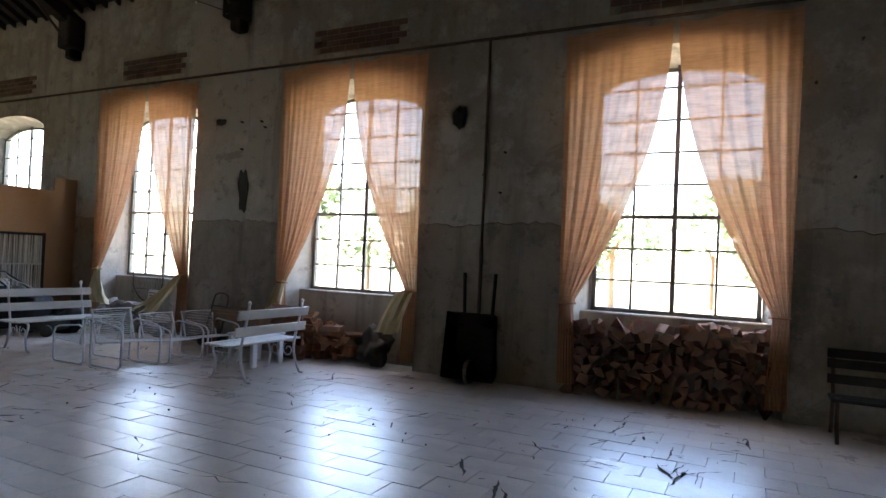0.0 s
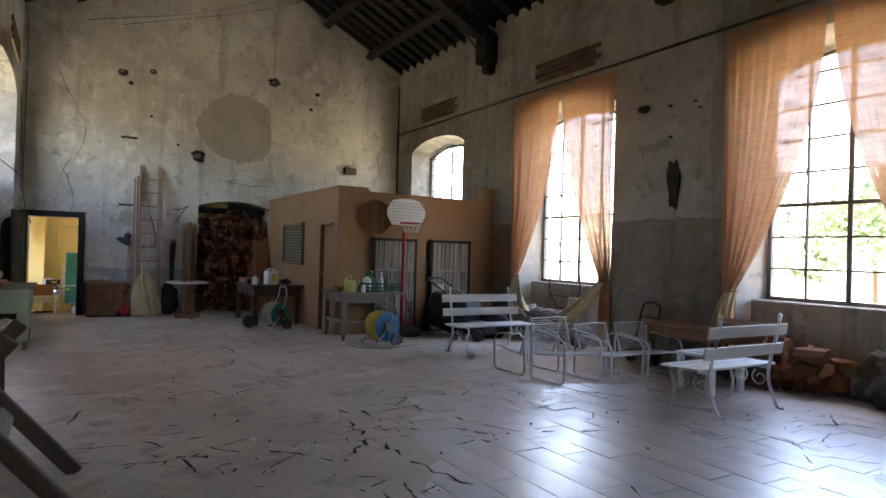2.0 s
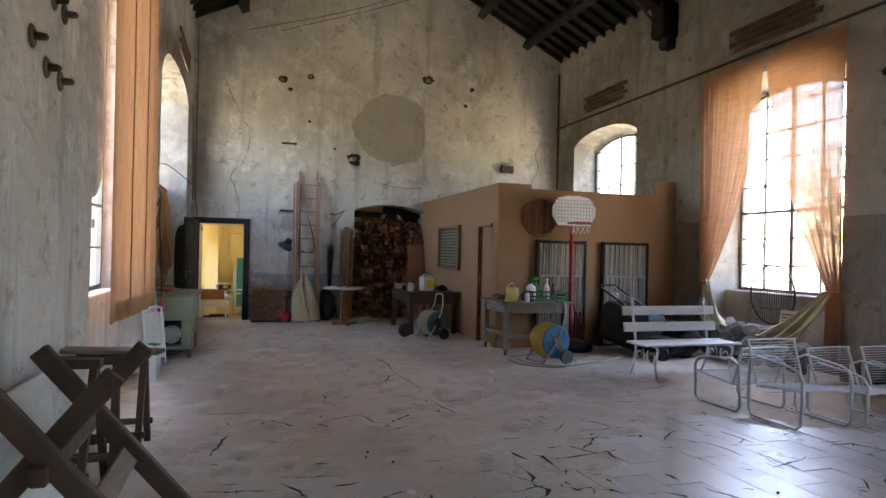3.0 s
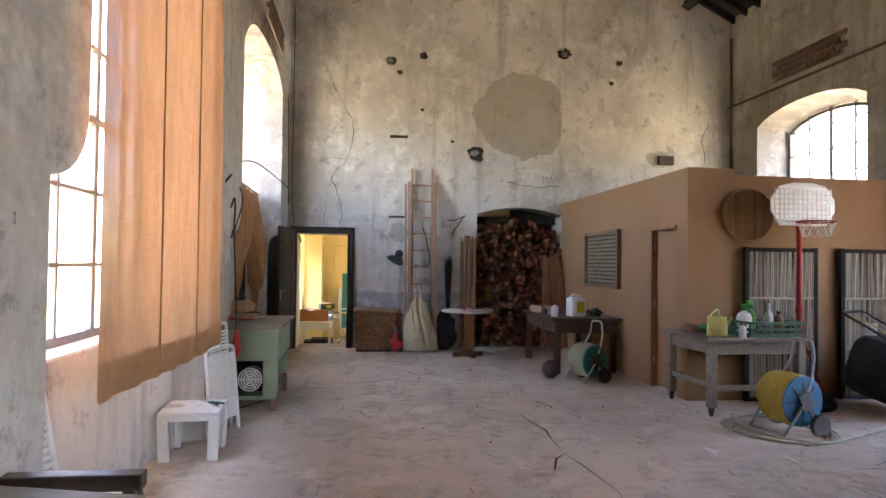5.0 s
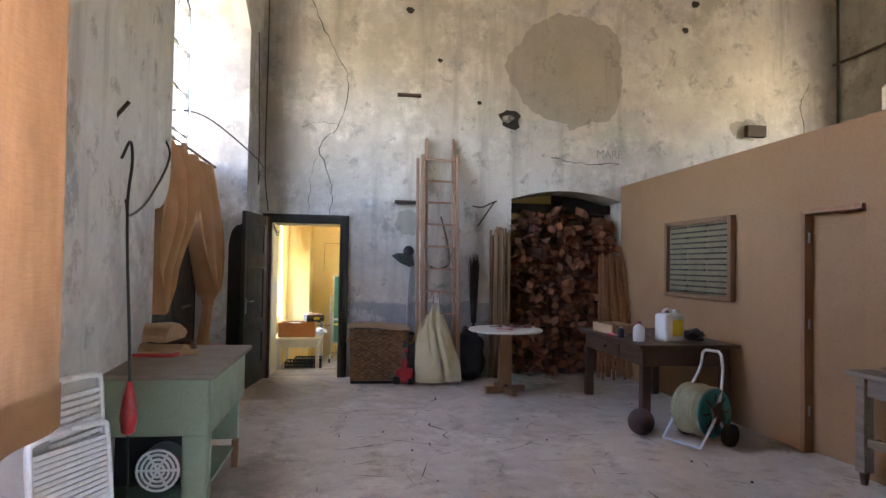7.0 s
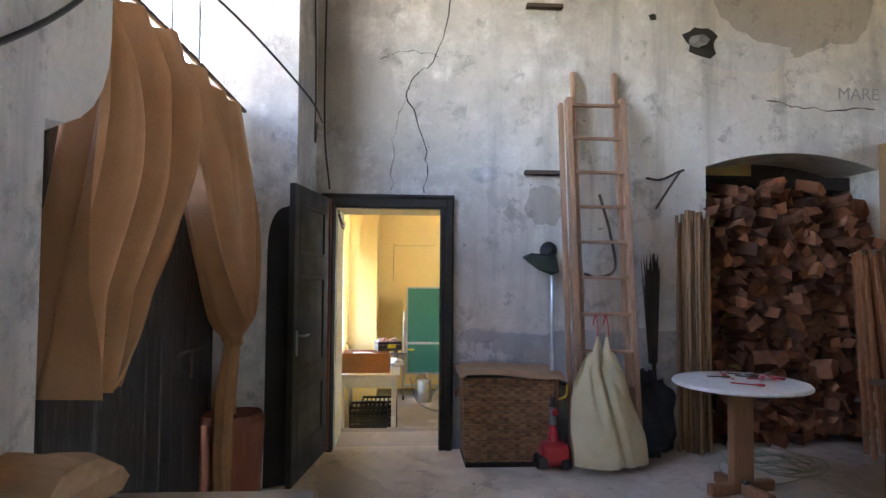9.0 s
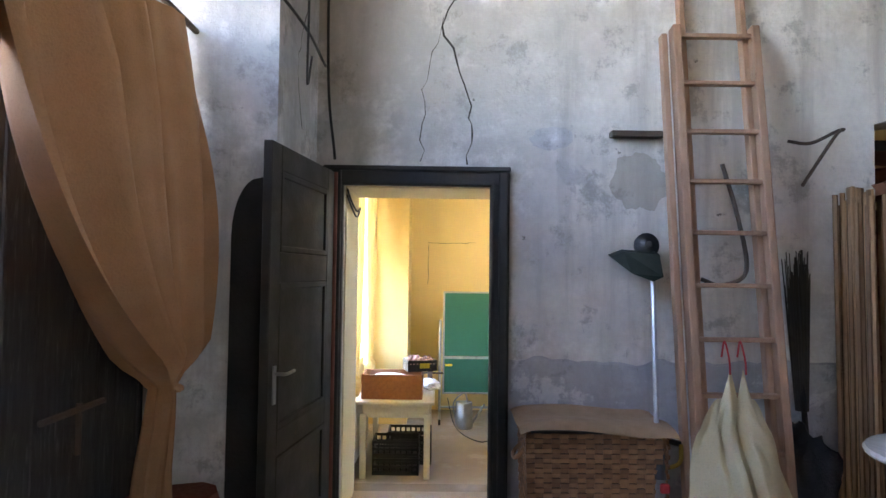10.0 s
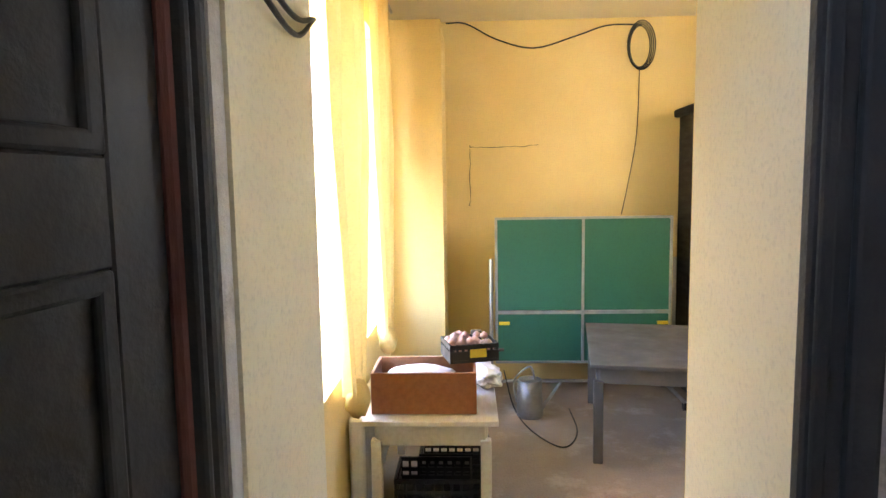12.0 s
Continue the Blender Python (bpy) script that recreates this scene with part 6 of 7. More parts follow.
bm = bmesh.new()
box(bm, (END + 0.05, 6.4, 3.45), (0.1, 0.28, 0.16))
setting("vent_block", bm, IRON, "dark metal vent in the wall", "vent")
for y, z in ((1.45, 3.70), (1.44, 2.29)):
    bm = bmesh.new()
    soft_box(bm, (END + 0.04, y, z), (0.07, 0.31, 0.035), None, 0.006)
    setting("wall_iron", bm, IRON, "rusty iron bar set in the wall", "iron bar")
hk = thing("wall_hook", "bent iron hook hung on the wall", "hook", (END + 0.05, 2.5, 2.2))
piece(lambda b: tube(b, smooth_path([(0, -0.18, 0.06), (0, -0.05, 0.05), (0, 0.1, 0.12), (0, 0.15, 0.13), (0, 0.1, 0.1), (0, -0.1, -0.2)], 5), 0.010), "iron", IRON, hk)


def crack_line(name, pts, where, r, seed, mat, step=0.05, thin=0.3):
    """A thin jagged crack along pts, laid on a surface by where(a, b)."""
    bm = bmesh.new()
    q = random.Random(seed)
    line = smooth_path([(p[0], p[1], 0) for p in pts], 7)
    left, right = [], []
    for i, p in enumerate(line):
        w = r * max(0.04, q.uniform(thin, 1.3))
        a, c = p.x + q.uniform(-1, 1) * step * 0.35, p.y + q.uniform(-1, 1) * step * 0.35
        d = (line[min(i + 1, len(line) - 1)] - line[max(i - 1, 0)]).normalized()
        left.append(bm.verts.new(where(a - d.y * w, c + d.x * w)))
        right.append(bm.verts.new(where(a + d.y * w, c - d.x * w)))
    for i in range(len(line) - 1):
        bm.faces.new((left[i], left[i + 1], right[i + 1], right[i]))
    return setting(name, bm, mat, "dark jagged crack", "crack")


on_end = lambda a, c: (END + 0.005, a, c)
crack_line("wall_crack", [(0.1, 5.03), (0.38, 4.43), (0.64, 3.87), (0.54, 3.27), (0.3, 2.99), (0.46, 2.51), (0.46, 2.12)], on_end, 0.0055, 1, CRACK)
crack_line("wall_crack", [(0.54, 3.27), (0.25, 3.3), (0.05, 3.2)], on_end, 0.0025, 2, CRACK)
crack_line("wall_crack", [(0.3, 2.99), (0.2, 2.6), (0.18, 2.12)], on_end, 0.0025, 3, CRACK)
crack_line("wall_crack", [(7.3, 4.2), (7.15, 3.9), (7.2, 3.5), (7.05, 3.2)], on_end, 0.006, 4, CRACK)
crack_line("wall_crack", [(3.4, 2.95), (3.9, 2.9), (4.4, 2.92)], on_end, 0.005, 5, CRACK)
txt = new("wall_lettering", bpy.data.curves.new("lettering", "FONT"))
txt.data.body, txt.data.size, txt.data.extrude = "MARE", 0.15, 0.001
txt.data.materials.append(LETTER)
txt.matrix_basis = pose(END + 0.004, 4.05, 2.99, 90, 0, 90)
tagged(txt, "faded painted grey capital letters on plaster", "lettering", kind="structure")

for x, z, w, h in ((-3.98, 2.55, 0.10, 0.34), (-0.1, 3.5, 0.10, 0.13), (-4.55, 3.7, 0.1, 0.05)):
    bm = bmesh.new()
    lump(bm, (0, 0, 3), (w, 0.012, h), int(x * 7), 0.6, 3)
    bmesh.ops.translate(bm, vec=(x, RIGHT - 0.006, z - 3), verts=bm.verts)
    setting("wall_hole", bm, CRACK, "dark worn hollow in the plaster", "wall hole")
r = random.Random(31)
for k in range(16):
    bm = bmesh.new()
    x, z = r.choice((-3.6, 0.3, -8.2, 4.6)) + r.uniform(-0.6, 0.6), r.uniform(2.2, 4.1)
    rod(bm, (x, RIGHT - 0.05, z), (x, RIGHT + 0.01, z), 0.016, 8)
    setting("wall_peg", bm, IRON, "short rusty iron peg", "peg")
for x, z in ((-3.42, 2.92), (-3.63, 2.91), (-3.06, 2.59), (-3.31, 2.49), (-3.58, 2.48)):
    bm = bmesh.new()
    lathe(bm, [(0.065, 0), (0.055, 0.01), (0.024, 0.013), (0.02, 0.07), (0.008, 0.08)], (x, LEFT, z), 18, pose(0, 0, 0, -90))
    setting("wall_insulator", bm, IRON, "rusty iron insulator mount in a plaster ring", "wall fixture")
crack_line("wall_crack", [(-12.3, 2.9), (-12.1, 2.5), (-12.2, 2.2)], lambda a, c: (a, LEFT + 0.004, c), 0.005, 8, CRACK)

# cables by the left wall and door
for pts, rr in (([(-8.0, LEFT - 0.02, 2.0), (-8.06, LEFT + 0.0, 2.1), (-8.1, LEFT + 0.0, 2.0), (-8.02, LEFT + 0.01, 1.78), (-7.98, LEFT + 0.03, 1.5), (-7.98, LEFT + 0.05, 1.1), (-7.98, LEFT + 0.06, 0.83)], 0.008),
                ([(-8.02, LEFT + 0.0, 1.78), (-8.3, LEFT - 0.07, 1.72), (-8.8, LEFT - 0.12, 1.88), (-9.3, LEFT - 0.15, 2.25), (-9.6, LEFT - 0.35, 2.6), (-10.9, LEFT - 0.3, 2.9), (-12.0, LEFT + 0.0, 2.72), (-12.62, LEFT + 0.04, 2.66)], 0.008),
                ([(-12.64, LEFT + 0.05, 5.9), (-12.6, LEFT + 0.06, 4.2), (-12.64, LEFT + 0.05, 2.7), (-12.64, LEFT + 0.1, 2.12)], 0.008),
                ([(-12.1, LEFT + 0.02, 4.2), (-12.1, LEFT + 0.05, 3.0), (-12.05, LEFT + 0.06, 2.4), (-12.15, LEFT + 0.06, 2.55)], 0.006)):
    cb = thing("wall_cable", "black electric cable hung on the wall", "cable", group="wall cables")
    piece(lambda b: tube(b, smooth_path(pts, 7), rr, 6), "cable", BLACK, cb, smooth=True)
pw = thing("pendant_switch", "red plastic pendant switch on a cable", "switch", (-7.98, LEFT + 0.06, 0.55))
piece(lambda b: lathe(b, [(0.008, 0), (0.035, 0.02), (0.045, 0.1), (0.03, 0.2), (0.012, 0.28)], seg=14), "body", RED, pw, smooth=True)
piece(lambda b: tube(b, smooth_path([(0, 0, 0), (0.05, 0.02, -0.25), (-0.1, -0.05, -0.5), (-0.6, 0.2, -0.53)], 6), 0.007, 6), "cable", BLACK, pw)
bm = bmesh.new()
rod(bm, (-8.2, LEFT - 0.18, 2.2), (-8.2, LEFT - 0.06, 2.35), 0.012)
setting("wall_iron", bm, IRON, "iron spike in the wall", "iron bar")

# ---- green workshop stand ----
gs = thing("machine_stand", "pale green metal machine stand with a grey board top", "stand", (-8.66, -0.03, 0))
piece(lambda b: soft_box(b, (-0.02, -0.34, 0.835), (1.26, 0.84, 0.03), None, 0.006), "top", GREYTOP, gs)


for a, c in (((0.515, -0.335, 0.66), (0.03, 0.73, 0.32)), ((0.515, -0.63, 0.31), (0.03, 0.14, 0.38)), ((0.515, -0.035, 0.31), (0.03, 0.13, 0.38)), ((0.515, -0.33, 0.14), (0.03, 0.46, 0.04)),
             ((-0.1, 0.02, 0.65), (1.1, 0.02, 0.34)), ((0.42, 0.02, 0.3), (0.05, 0.02, 0.36)), ((-0.55, -0.34, 0.5), (0.03, 0.7, 0.62)), ((0, -0.69, 0.5), (1.1, 0.03, 0.7))):
    piece(lambda b: soft_box(b, a, c, None, 0.004, 1), "sheet_panel", GREENMETAL, gs)
piece(lambda b: box(b, (0.0, -0.34, 0.14), (1.04, 0.66, 0.02)), "shelf", GREENMETAL, gs)
for x in (0.5, -0.5):
    for y in (0.0, -0.66):
        lg = piece(lambda b: soft_box(b, (x, y, 0.1), (0.045, 0.045, 0.2 if x > 0 else 1.0 * 0.2), None, 0.004), "leg", OAK, gs)
        piece(lambda b: rod(b, (x - 0.012, y, 0.02), (x + 0.012, y, 0.02), 0.02, 12), "castor", IRON, lg)
fan = piece(lambda b: [tube(b, [(0.54, -0.22 + rr * math.cos(a), 0.32 + rr * math.sin(a)) for a in [k * math.tau / 24 for k in range(24)]], 0.007, 6, True) for rr in (0.035, 0.06, 0.085, 0.11)], "fan_grille", PLASTIC, gs, "round cream fan grille")
piece(lambda b: rod(b, (0.38, -0.22, 0.32), (0.53, -0.22, 0.32), 0.115, 24), "fan_motor", GREYPAINT, gs)
# Black sheet added so the open cavity of the stand reads as shaded.
piece(lambda b: box(b, (0.30, -0.34, 0.33), (0.02, 0.68, 0.34)), "inner_panel", BLACK, gs)
piece(lambda b: [box(b, (0.54, -0.22, 0.32), (0.008, 0.22, 0.012), pose(0, 0, 0, k * 60)) for k in range(3)], "fan_spokes", PLASTIC, gs)
def split_round(b, length, r, seed, flat=0.0):
    """A split half round: bark side up, rough broken ends, slightly crooked."""
    q, n, rings = random.Random(seed), 9, []
    for i in range(8):
        t = i / 7
        k = 1 + 0.10 * noise.noise((t * 3, seed, 0))
        ring = [(r * k * math.cos(math.pi * j / n) * 1.15, r * k * (math.sin(math.pi * j / n) * (1 - flat) + 0.04 * q.uniform(-1, 1))) for j in range(n + 1)]
        chip = 0.018 if i in (0, 7) else 0.0
        rings.append([b.verts.new((length * (t - 0.5) + chip * q.uniform(-1, 1), y + 0.02 * math.sin(t * 3 + seed), z)) for y, z in ring])
    for i, j in zip(rings, rings[1:]):
        for m in range(n + 1):
            b.faces.new((i[m], i[(m + 1) % (n + 1)], j[(m + 1) % (n + 1)], j[m]))
    b.faces.new(rings[0])
    b.faces.new(rings[-1][::-1])


for label, at, turn, length, rad, flat, mat in (("pale split log lying on the stand", (-8.88, -0.56, 0.852), 80, 0.54, 0.085, 0.25, PINE), ("pale split log lying on the stand", (-9.08, -0.52, 0.852), 86, 0.40, 0.08, 0.2, LOGPALE),
                                                ("thick split log lying across others", (-9.0, -0.58, 0.925), 74, 0.36, 0.115, 0.0, PINE)):
    lg = thing("split_log", label, "log", at, turn, group="split logs on the stand")
    piece(lambda b: split_round(b, length, rad, int(length * 50), flat), "wood", mat, lg)
sw = thing("bow_saw", "red framed bow saw lying on the stand", "saw", (-8.77, -0.57, 0.868), -96)
piece(lambda b: tube(b, smooth_path([(-0.25, -0.02, 0), (-0.25, 0.05, 0), (-0.21, 0.10, 0), (0.0, 0.105, 0), (0.21, 0.10, 0), (0.25, 0.05, 0), (0.25, -0.02, 0)], 5), 0.012), "bow", RED, sw, smooth=True)
piece(lambda b: box(b, (0, -0.02, 0), (0.5, 0.02, 0.002)), "blade", ALU, sw)
piece(lambda b: soft_box(b, (-0.31, -0.005, 0.008), (0.13, 0.035, 0.035), None, 0.012), "grip", PINE, sw, "pale wooden grip")

# ---- white plastic stool table and folded chairs ----
ps = thing("plastic_table", "small square white plastic garden table", "table", (-6.8, -0.44, 0), 3)
ps.matrix_basis = ps.matrix_basis @ Matrix.Diagonal((0.95, 0.95, 0.86, 1))


def ptop(b):
    soft_box(b, (0, 0, 0.415), (0.46, 0.46, 0.03), None, 0.02, 3)
    for s in (-1, 1):
        soft_box(b, (s * 0.205, 0, 0.375), (0.025, 0.4, 0.06), None, 0.008)
        soft_box(b, (0, s * 0.205, 0.375), (0.4, 0.025, 0.06), None, 0.008)


piece(ptop, "tabletop", PLASTIC, ps)
for sx in (-1, 1):
    for sy in (-1, 1):
        piece(lambda b: [soft_box(b, (sx * 0.2, sy * 0.185, 0.2), (0.03, 0.085, 0.4), pose(0, 0, 0, -sy * 2, sx * 2), 0.01), soft_box(b, (sx * 0.175, sy * 0.205, 0.2), (0.07, 0.03, 0.4), pose(0, 0, 0, -sy * 2, sx * 2), 0.01)], "leg", PLASTIC, ps)
pr = thing("secateurs", "small green handled secateurs on the table", "tool", (-6.87, -0.34, 0.372), 50)
piece(lambda b: [rod(b, (0, 0.01, 0.01), (0.13, 0.03, 0.01), 0.009), rod(b, (0, -0.01, 0.01), (0.13, -0.03, 0.01), 0.009)], "handles", DKGREEN, pr)
piece(lambda b: soft_box(b, (-0.05, 0, 0.01), (0.1, 0.03, 0.008), None, 0.003), "blades", ALU, pr)


def folded_chair(at, turn, lean, tall=0.86, half=0.24):
    """A folded deck chair leaning back; its strapped face looks along local -y."""
    fc = thing("folded_chair", "folded white plastic strap deck chair leaning on the wall", "chair", at, turn, group="folded strap chairs")
    m = pose(0, 0, 0.02, -lean)

    def frame_(b):
        for x in (-half, half):
            tube(b, [m @ Vector(q) for q in smooth_path([(x, 0, 0), (x, 0, tall * 0.5), (x, 0, tall - 0.06), (x * 0.85, 0, tall), (0, 0, tall + 0.01)], 4)], 0.015, 8)
            tube(b, [m @ Vector(q) for q in ((x * 0.9, 0.06, 0.0), (x * 0.9, 0.06, tall * 0.8))], 0.014, 8)
    piece(frame_, "frame", PLASTIC, fc, smooth=True)

    def straps(b):
        box(b, (0, 0, 0), (2 * half - 0.01, 0.016, 0.018))
    first_strap = None
    for k in range(24):
        q = m @ Vector((0, 0, 0.12 + k * (tall - 0.16) / 24))
        if first_strap is None:
            first_strap = piece(straps, "strap", PLASTIC, fc)
            ob = first_strap
        else:
            ob = new("strap", first_strap.data)
            ob.parent = fc
        ob.matrix_basis = pose(q.x, q.y, q.z, -lean)
    return fc


folded_chair((-7.5, -0.40, 0), 164, 4, 0.9, 0.2)
folded_chair((-7.32, -0.31, 0), 158, 6, 0.72, 0.2)
folded_chair((-4.45, -0.42, 0), 165, 12, 0.93, 0.2)
folded_chair((-4.1, -0.36, 0), 170, 14, 0.95, 0.2)

# ---- trestles ----
sh = thing("saw_horse", "dark wooden X-shaped sawing trestle", "saw horse", (-2.75, -0.02, 0))
for x in (0, 0.75):
    for s in (-1, 1):
        piece(lambda b: soft_box(b, (x + s * 0.03, s * 0.16, 0.48), (0.06, 0.09, 1.24), pose(0, 0, 0, s * 39.5), 0.01), "leg", TRESTLE, sh)
piece(lambda b: soft_box(b, (0.37, 0, 0.60), (0.95, 0.06, 0.08), None, 0.01), "beam", TRESTLE, sh)
piece(lambda b: soft_box(b, (0.37, 0.18, 0.42), (0.85, 0.03, 0.10), pose(0, 0, 0, 39), 0.006), "side_board", GREYWOOD, sh, "paler worn side board")
piece(lambda b: soft_box(b, (0.37, -0.18, 0.42), (0.85, 0.03, 0.10), pose(0, 0, 0, -39), 0.006), "side_board", TRESTLE, sh)


def trestle(at, turn, h=0.7, length=0.62):
    """An A-shaped trestle; the beam runs along local y."""
    te = thing("trestle", "dark wooden folding trestle with crossbars", "trestle", at, turn, group="wooden trestles")
    piece(lambda b: soft_box(b, (0, -length / 2, h), (0.07, length, 0.06), None, 0.006), "beam", TRESTLE, te)
    for s in (-1, 1):
        for y in (-0.04, -length + 0.04):
            piece(lambda b: soft_box(b, (s * 0.125, y, h / 2), (0.035, 0.045, h * 1.03), pose(0, 0, 0, 0, -s * 18), 0.005), "leg", TRESTLE, te)
        piece(lambda b: soft_box(b, (s * 0.19, -length / 2, 0.17), (0.025, length, 0.045), None, 0.004), "crossbar", TRESTLE, te)
    return te


trestle((-4.16, 0.05, 0), 0)
trestle((-3.72, -0.05, 0), 8, 0.74)
trestle((-3.35, -0.1, 0), -5, 0.78)
wp = thing("white_board", "white painted board leaning on the wall", "board", (-2.8, LEFT + 0.12, 0))
piece(lambda b: soft_box(b, (0, 0, 0.39), (0.8, 0.025, 0.78), pose(0, 0, 0, 7), 0.006), "board", WHITEWOOD, wp)
pb = thing("painted_plank", "grey green paint-stained plank lying on trestles", "plank", (-3.75, -0.25, 0.775), 75)
piece(lambda b: soft_box(b, (0, 0, 0.02), (0.9, 0.14, 0.03), pose(0, 0, 0, 0, 0), 0.006), "plank", GREYWOOD, pb)

# ---- things in the low room ----
tb = thing("white_table", "white painted wooden table laid with boxes", "table", (-15.75, -0.12, LOW))
piece(lambda b: soft_box(b, (0, 0, 0.735), (1.35, 0.76, 0.03), None, 0.006), "tabletop", WHITEWOOD, tb)
piece(lambda b: [soft_box(b, (s * 0.6, 0, 0.65), (0.025, 0.62, 0.13), None, 0.004) for s in (-1, 1)] + [soft_box(b, (0, s * 0.31, 0.65), (1.17, 0.025, 0.13), None, 0.004) for s in (-1, 1)], "apron", WHITEWOOD, tb)
for sx in (-1, 1):
    for sy in (-1, 1):
        piece(lambda b: soft_box(b, (sx * 0.6, sy * 0.31, 0.31), (0.06, 0.06, 0.62), None, 0.006), "leg", WHITEWOOD, tb)
TT = LOW + 0.752
wcx = thing("wooden_crate", "open reddish wooden crate on the white table", "crate", (-15.36, -0.16, TT))
for a, c, s in (((0.17, 0, 0.12), (0.018, 0.60, 0.24), 0), ((-0.17, 0, 0.12), (0.018, 0.60, 0.24), 0), ((0, 0.291, 0.12), (0.32, 0.018, 0.24), 0), ((0, -0.291, 0.12), (0.32, 0.018, 0.24), 0), ((0, 0, 0.01), (0.32, 0.56, 0.015), 0)):
    piece(lambda b: soft_box(b, a, c, None, 0.003), "board", CRATEWOOD, wcx)
piece(lambda b: lump(b, (0, -0.05, 0.17), (0.14, 0.2, 0.06), 41, 0.3), "paper_filling", PAPER, wcx, "crumpled paper filling", smooth=True)
plastic_crate("garlic_crate", "small black plastic crate of garlic bulbs", (-15.5, 0.10, TT + 0.245), 15, BLACK, (0.26, 0.3, 0.11))
gcx = thing("garlic_heap", "heap of pinkish garlic bulbs in the crate", "garlic", (-15.5, 0.10, TT + 0.262), 15)
r = random.Random(6)
for k in range(34):
    piece(lambda b: lathe(b, [(0.008, 0), (0.026, 0.012), (0.024, 0.03), (0.006, 0.045)], (r.uniform(-0.1, 0.1), r.uniform(-0.12, 0.12), r.uniform(0.02, 0.09)), 8), "bulb", ONION, gcx, smooth=True)
piece(lambda b: box(b, (0.137, 0.02, 0.04), (0.003, 0.1, 0.05)), "tag", LABELYELLOW, gcx, "yellow-green tag")
for k, (x, y, z) in enumerate(((-15.4, -0.12, 0), (-15.4, -0.12, 0.17), (-15.75, 0.0, 0.0), (-15.75, 0.0, 0.17))):
    plastic_crate("black_crate", "black plastic fruit crate under the table", (x, y, LOW + z), 0, BLACK, (0.32, 0.46, 0.165))
sack("white_cloth", "crumpled white cloth on the table", (-15.8, 0.2, TT), (0.25, 0.12, 0.05), PAPER, 15)
vs = thing("bench_vice", "dark metal clamp fixed to the table", "vice", (-16.2, 0.2, TT))
piece(lambda b: [soft_box(b, (0, 0, 0.08), (0.06, 0.06, 0.16), None, 0.01), soft_box(b, (0, -0.05, 0.2), (0.05, 0.08, 0.1), None, 0.01), rod(b, (0, -0.08, 0.1), (0, 0.15, 0.1), 0.012)], "body", IRON, vs)
cbd = thing("chalkboard", "green four-part chalkboard on a wheeled metal stand", "chalkboard", (-17.6, 1.17, LOW))
for sy in (-1, 1):
    for z0, z1 in ((0.37, 0.82), (0.86, 1.72)):
        piece(lambda b: box(b, (0, sy * 0.405, (z0 + z1) / 2), (0.02, 0.79, z1 - z0)), "board", BOARDGREEN, cbd)


def board_frame(b):
    for z in (0.36, 0.84, 1.73):
        box(b, (0.004, 0, z), (0.032, 1.64, 0.022 if z != 0.84 else 0.032))
    for y in (-0.81, 0, 0.81):
        box(b, (0.006, y, 1.045), (0.034, 0.024, 1.38))
    for y in (-0.86, 0.86):
        rod(b, (-0.03, y, 0.1), (-0.03, y, 1.35), 0.018)
        rod(b, (-0.35, y, 0.07), (0.35, y, 0.07), 0.018)
    rod(b, (-0.03, -0.86, 0.16), (-0.03, 0.86, 0.16), 0.015)


piece(board_frame, "frame", ALU, cbd)
for y in (-0.86, 0.86):
    for x in (-0.33, 0.33):
        piece(lambda b: rod(b, (x, y - 0.015, 0.04), (x, y + 0.015, 0.04), 0.04, 14), "castor", BLACK, cbd)
    piece(lambda b: box(b, (0.03, y * 0.86, 0.74), (0.012, 0.1, 0.03)), "latch", LABELYELLOW, cbd, "brass latch")
watering_can("zinc_watering_can", "galvanised watering can on the concrete floor", (-17.15, 0.63, LOW), -10, ZINC, 0.33, 0.115)
gt = thing("grey_table", "grey painted wooden table", "table", (-16.75, 1.72, LOW), -9)
piece(lambda b: soft_box(b, (0, 0, 0.735), (1.4, 1.3, 0.03), None, 0.006), "tabletop", GREYPAINT, gt)
piece(lambda b: [soft_box(b, (s * 0.64, 0, 0.66), (0.025, 1.16, 0.12), None, 0.004) for s in (-1, 1)] + [soft_box(b, (0, s * 0.59, 0.66), (1.25, 0.025, 0.12), None, 0.004) for s in (-1, 1)], "apron", GREYPAINT, gt)
for sx in (-1, 1):
    for sy in (-1, 1):
        piece(lambda b: soft_box(b, (sx * 0.64, sy * 0.59, 0.31), (0.07, 0.07, 0.62), None, 0.006), "leg", GREYPAINT, gt)
bm = bmesh.new()
box(bm, (-17.75, -0.375, 1.2), (0.9, 0.51, 3.5))
setting("pier_low_room", bm, YELLOW, "yellow plastered wall pier", "pier")
for x0, x1 in ((-14.62, -15.75), (-15.92, -17.0)):
    yc = thing("yellow_curtain", "long knotted yellow curtain at the window", "curtain", (0, IN_L + 0.07, 0), group="yellow curtains")

    def yfn(u, v):
        z = 2.95 - v * 2.55
        k = max(0.0, (v - 0.45) / 0.55)
        mid = x0 + (x1 - x0) * 0.35
        x = x0 + (x1 - x0) * u
        x = x + (mid - x) * 0.75 * k
        return (x, 0.03 * math.sin(u * 30) + 0.02 * math.sin(u * 13 + v * 2) + 0.02, z)
    piece(lambda b: sheet(b, yfn, 50, 26), "cloth", YCLOTH, yc, smooth=True)
    piece(lambda b: lump(b, (x0 + (x1 - x0) * 0.35, 0.04, 0.38), (0.1, 0.07, 0.1), 51, 0.3, 3), "knot", YCLOTH, yc, smooth=True)
    piece(lambda b: rod(b, (x0 + 0.1, 0.03, 2.96), (x1 - 0.1, 0.03, 2.96), 0.012), "rail", ALU, yc)
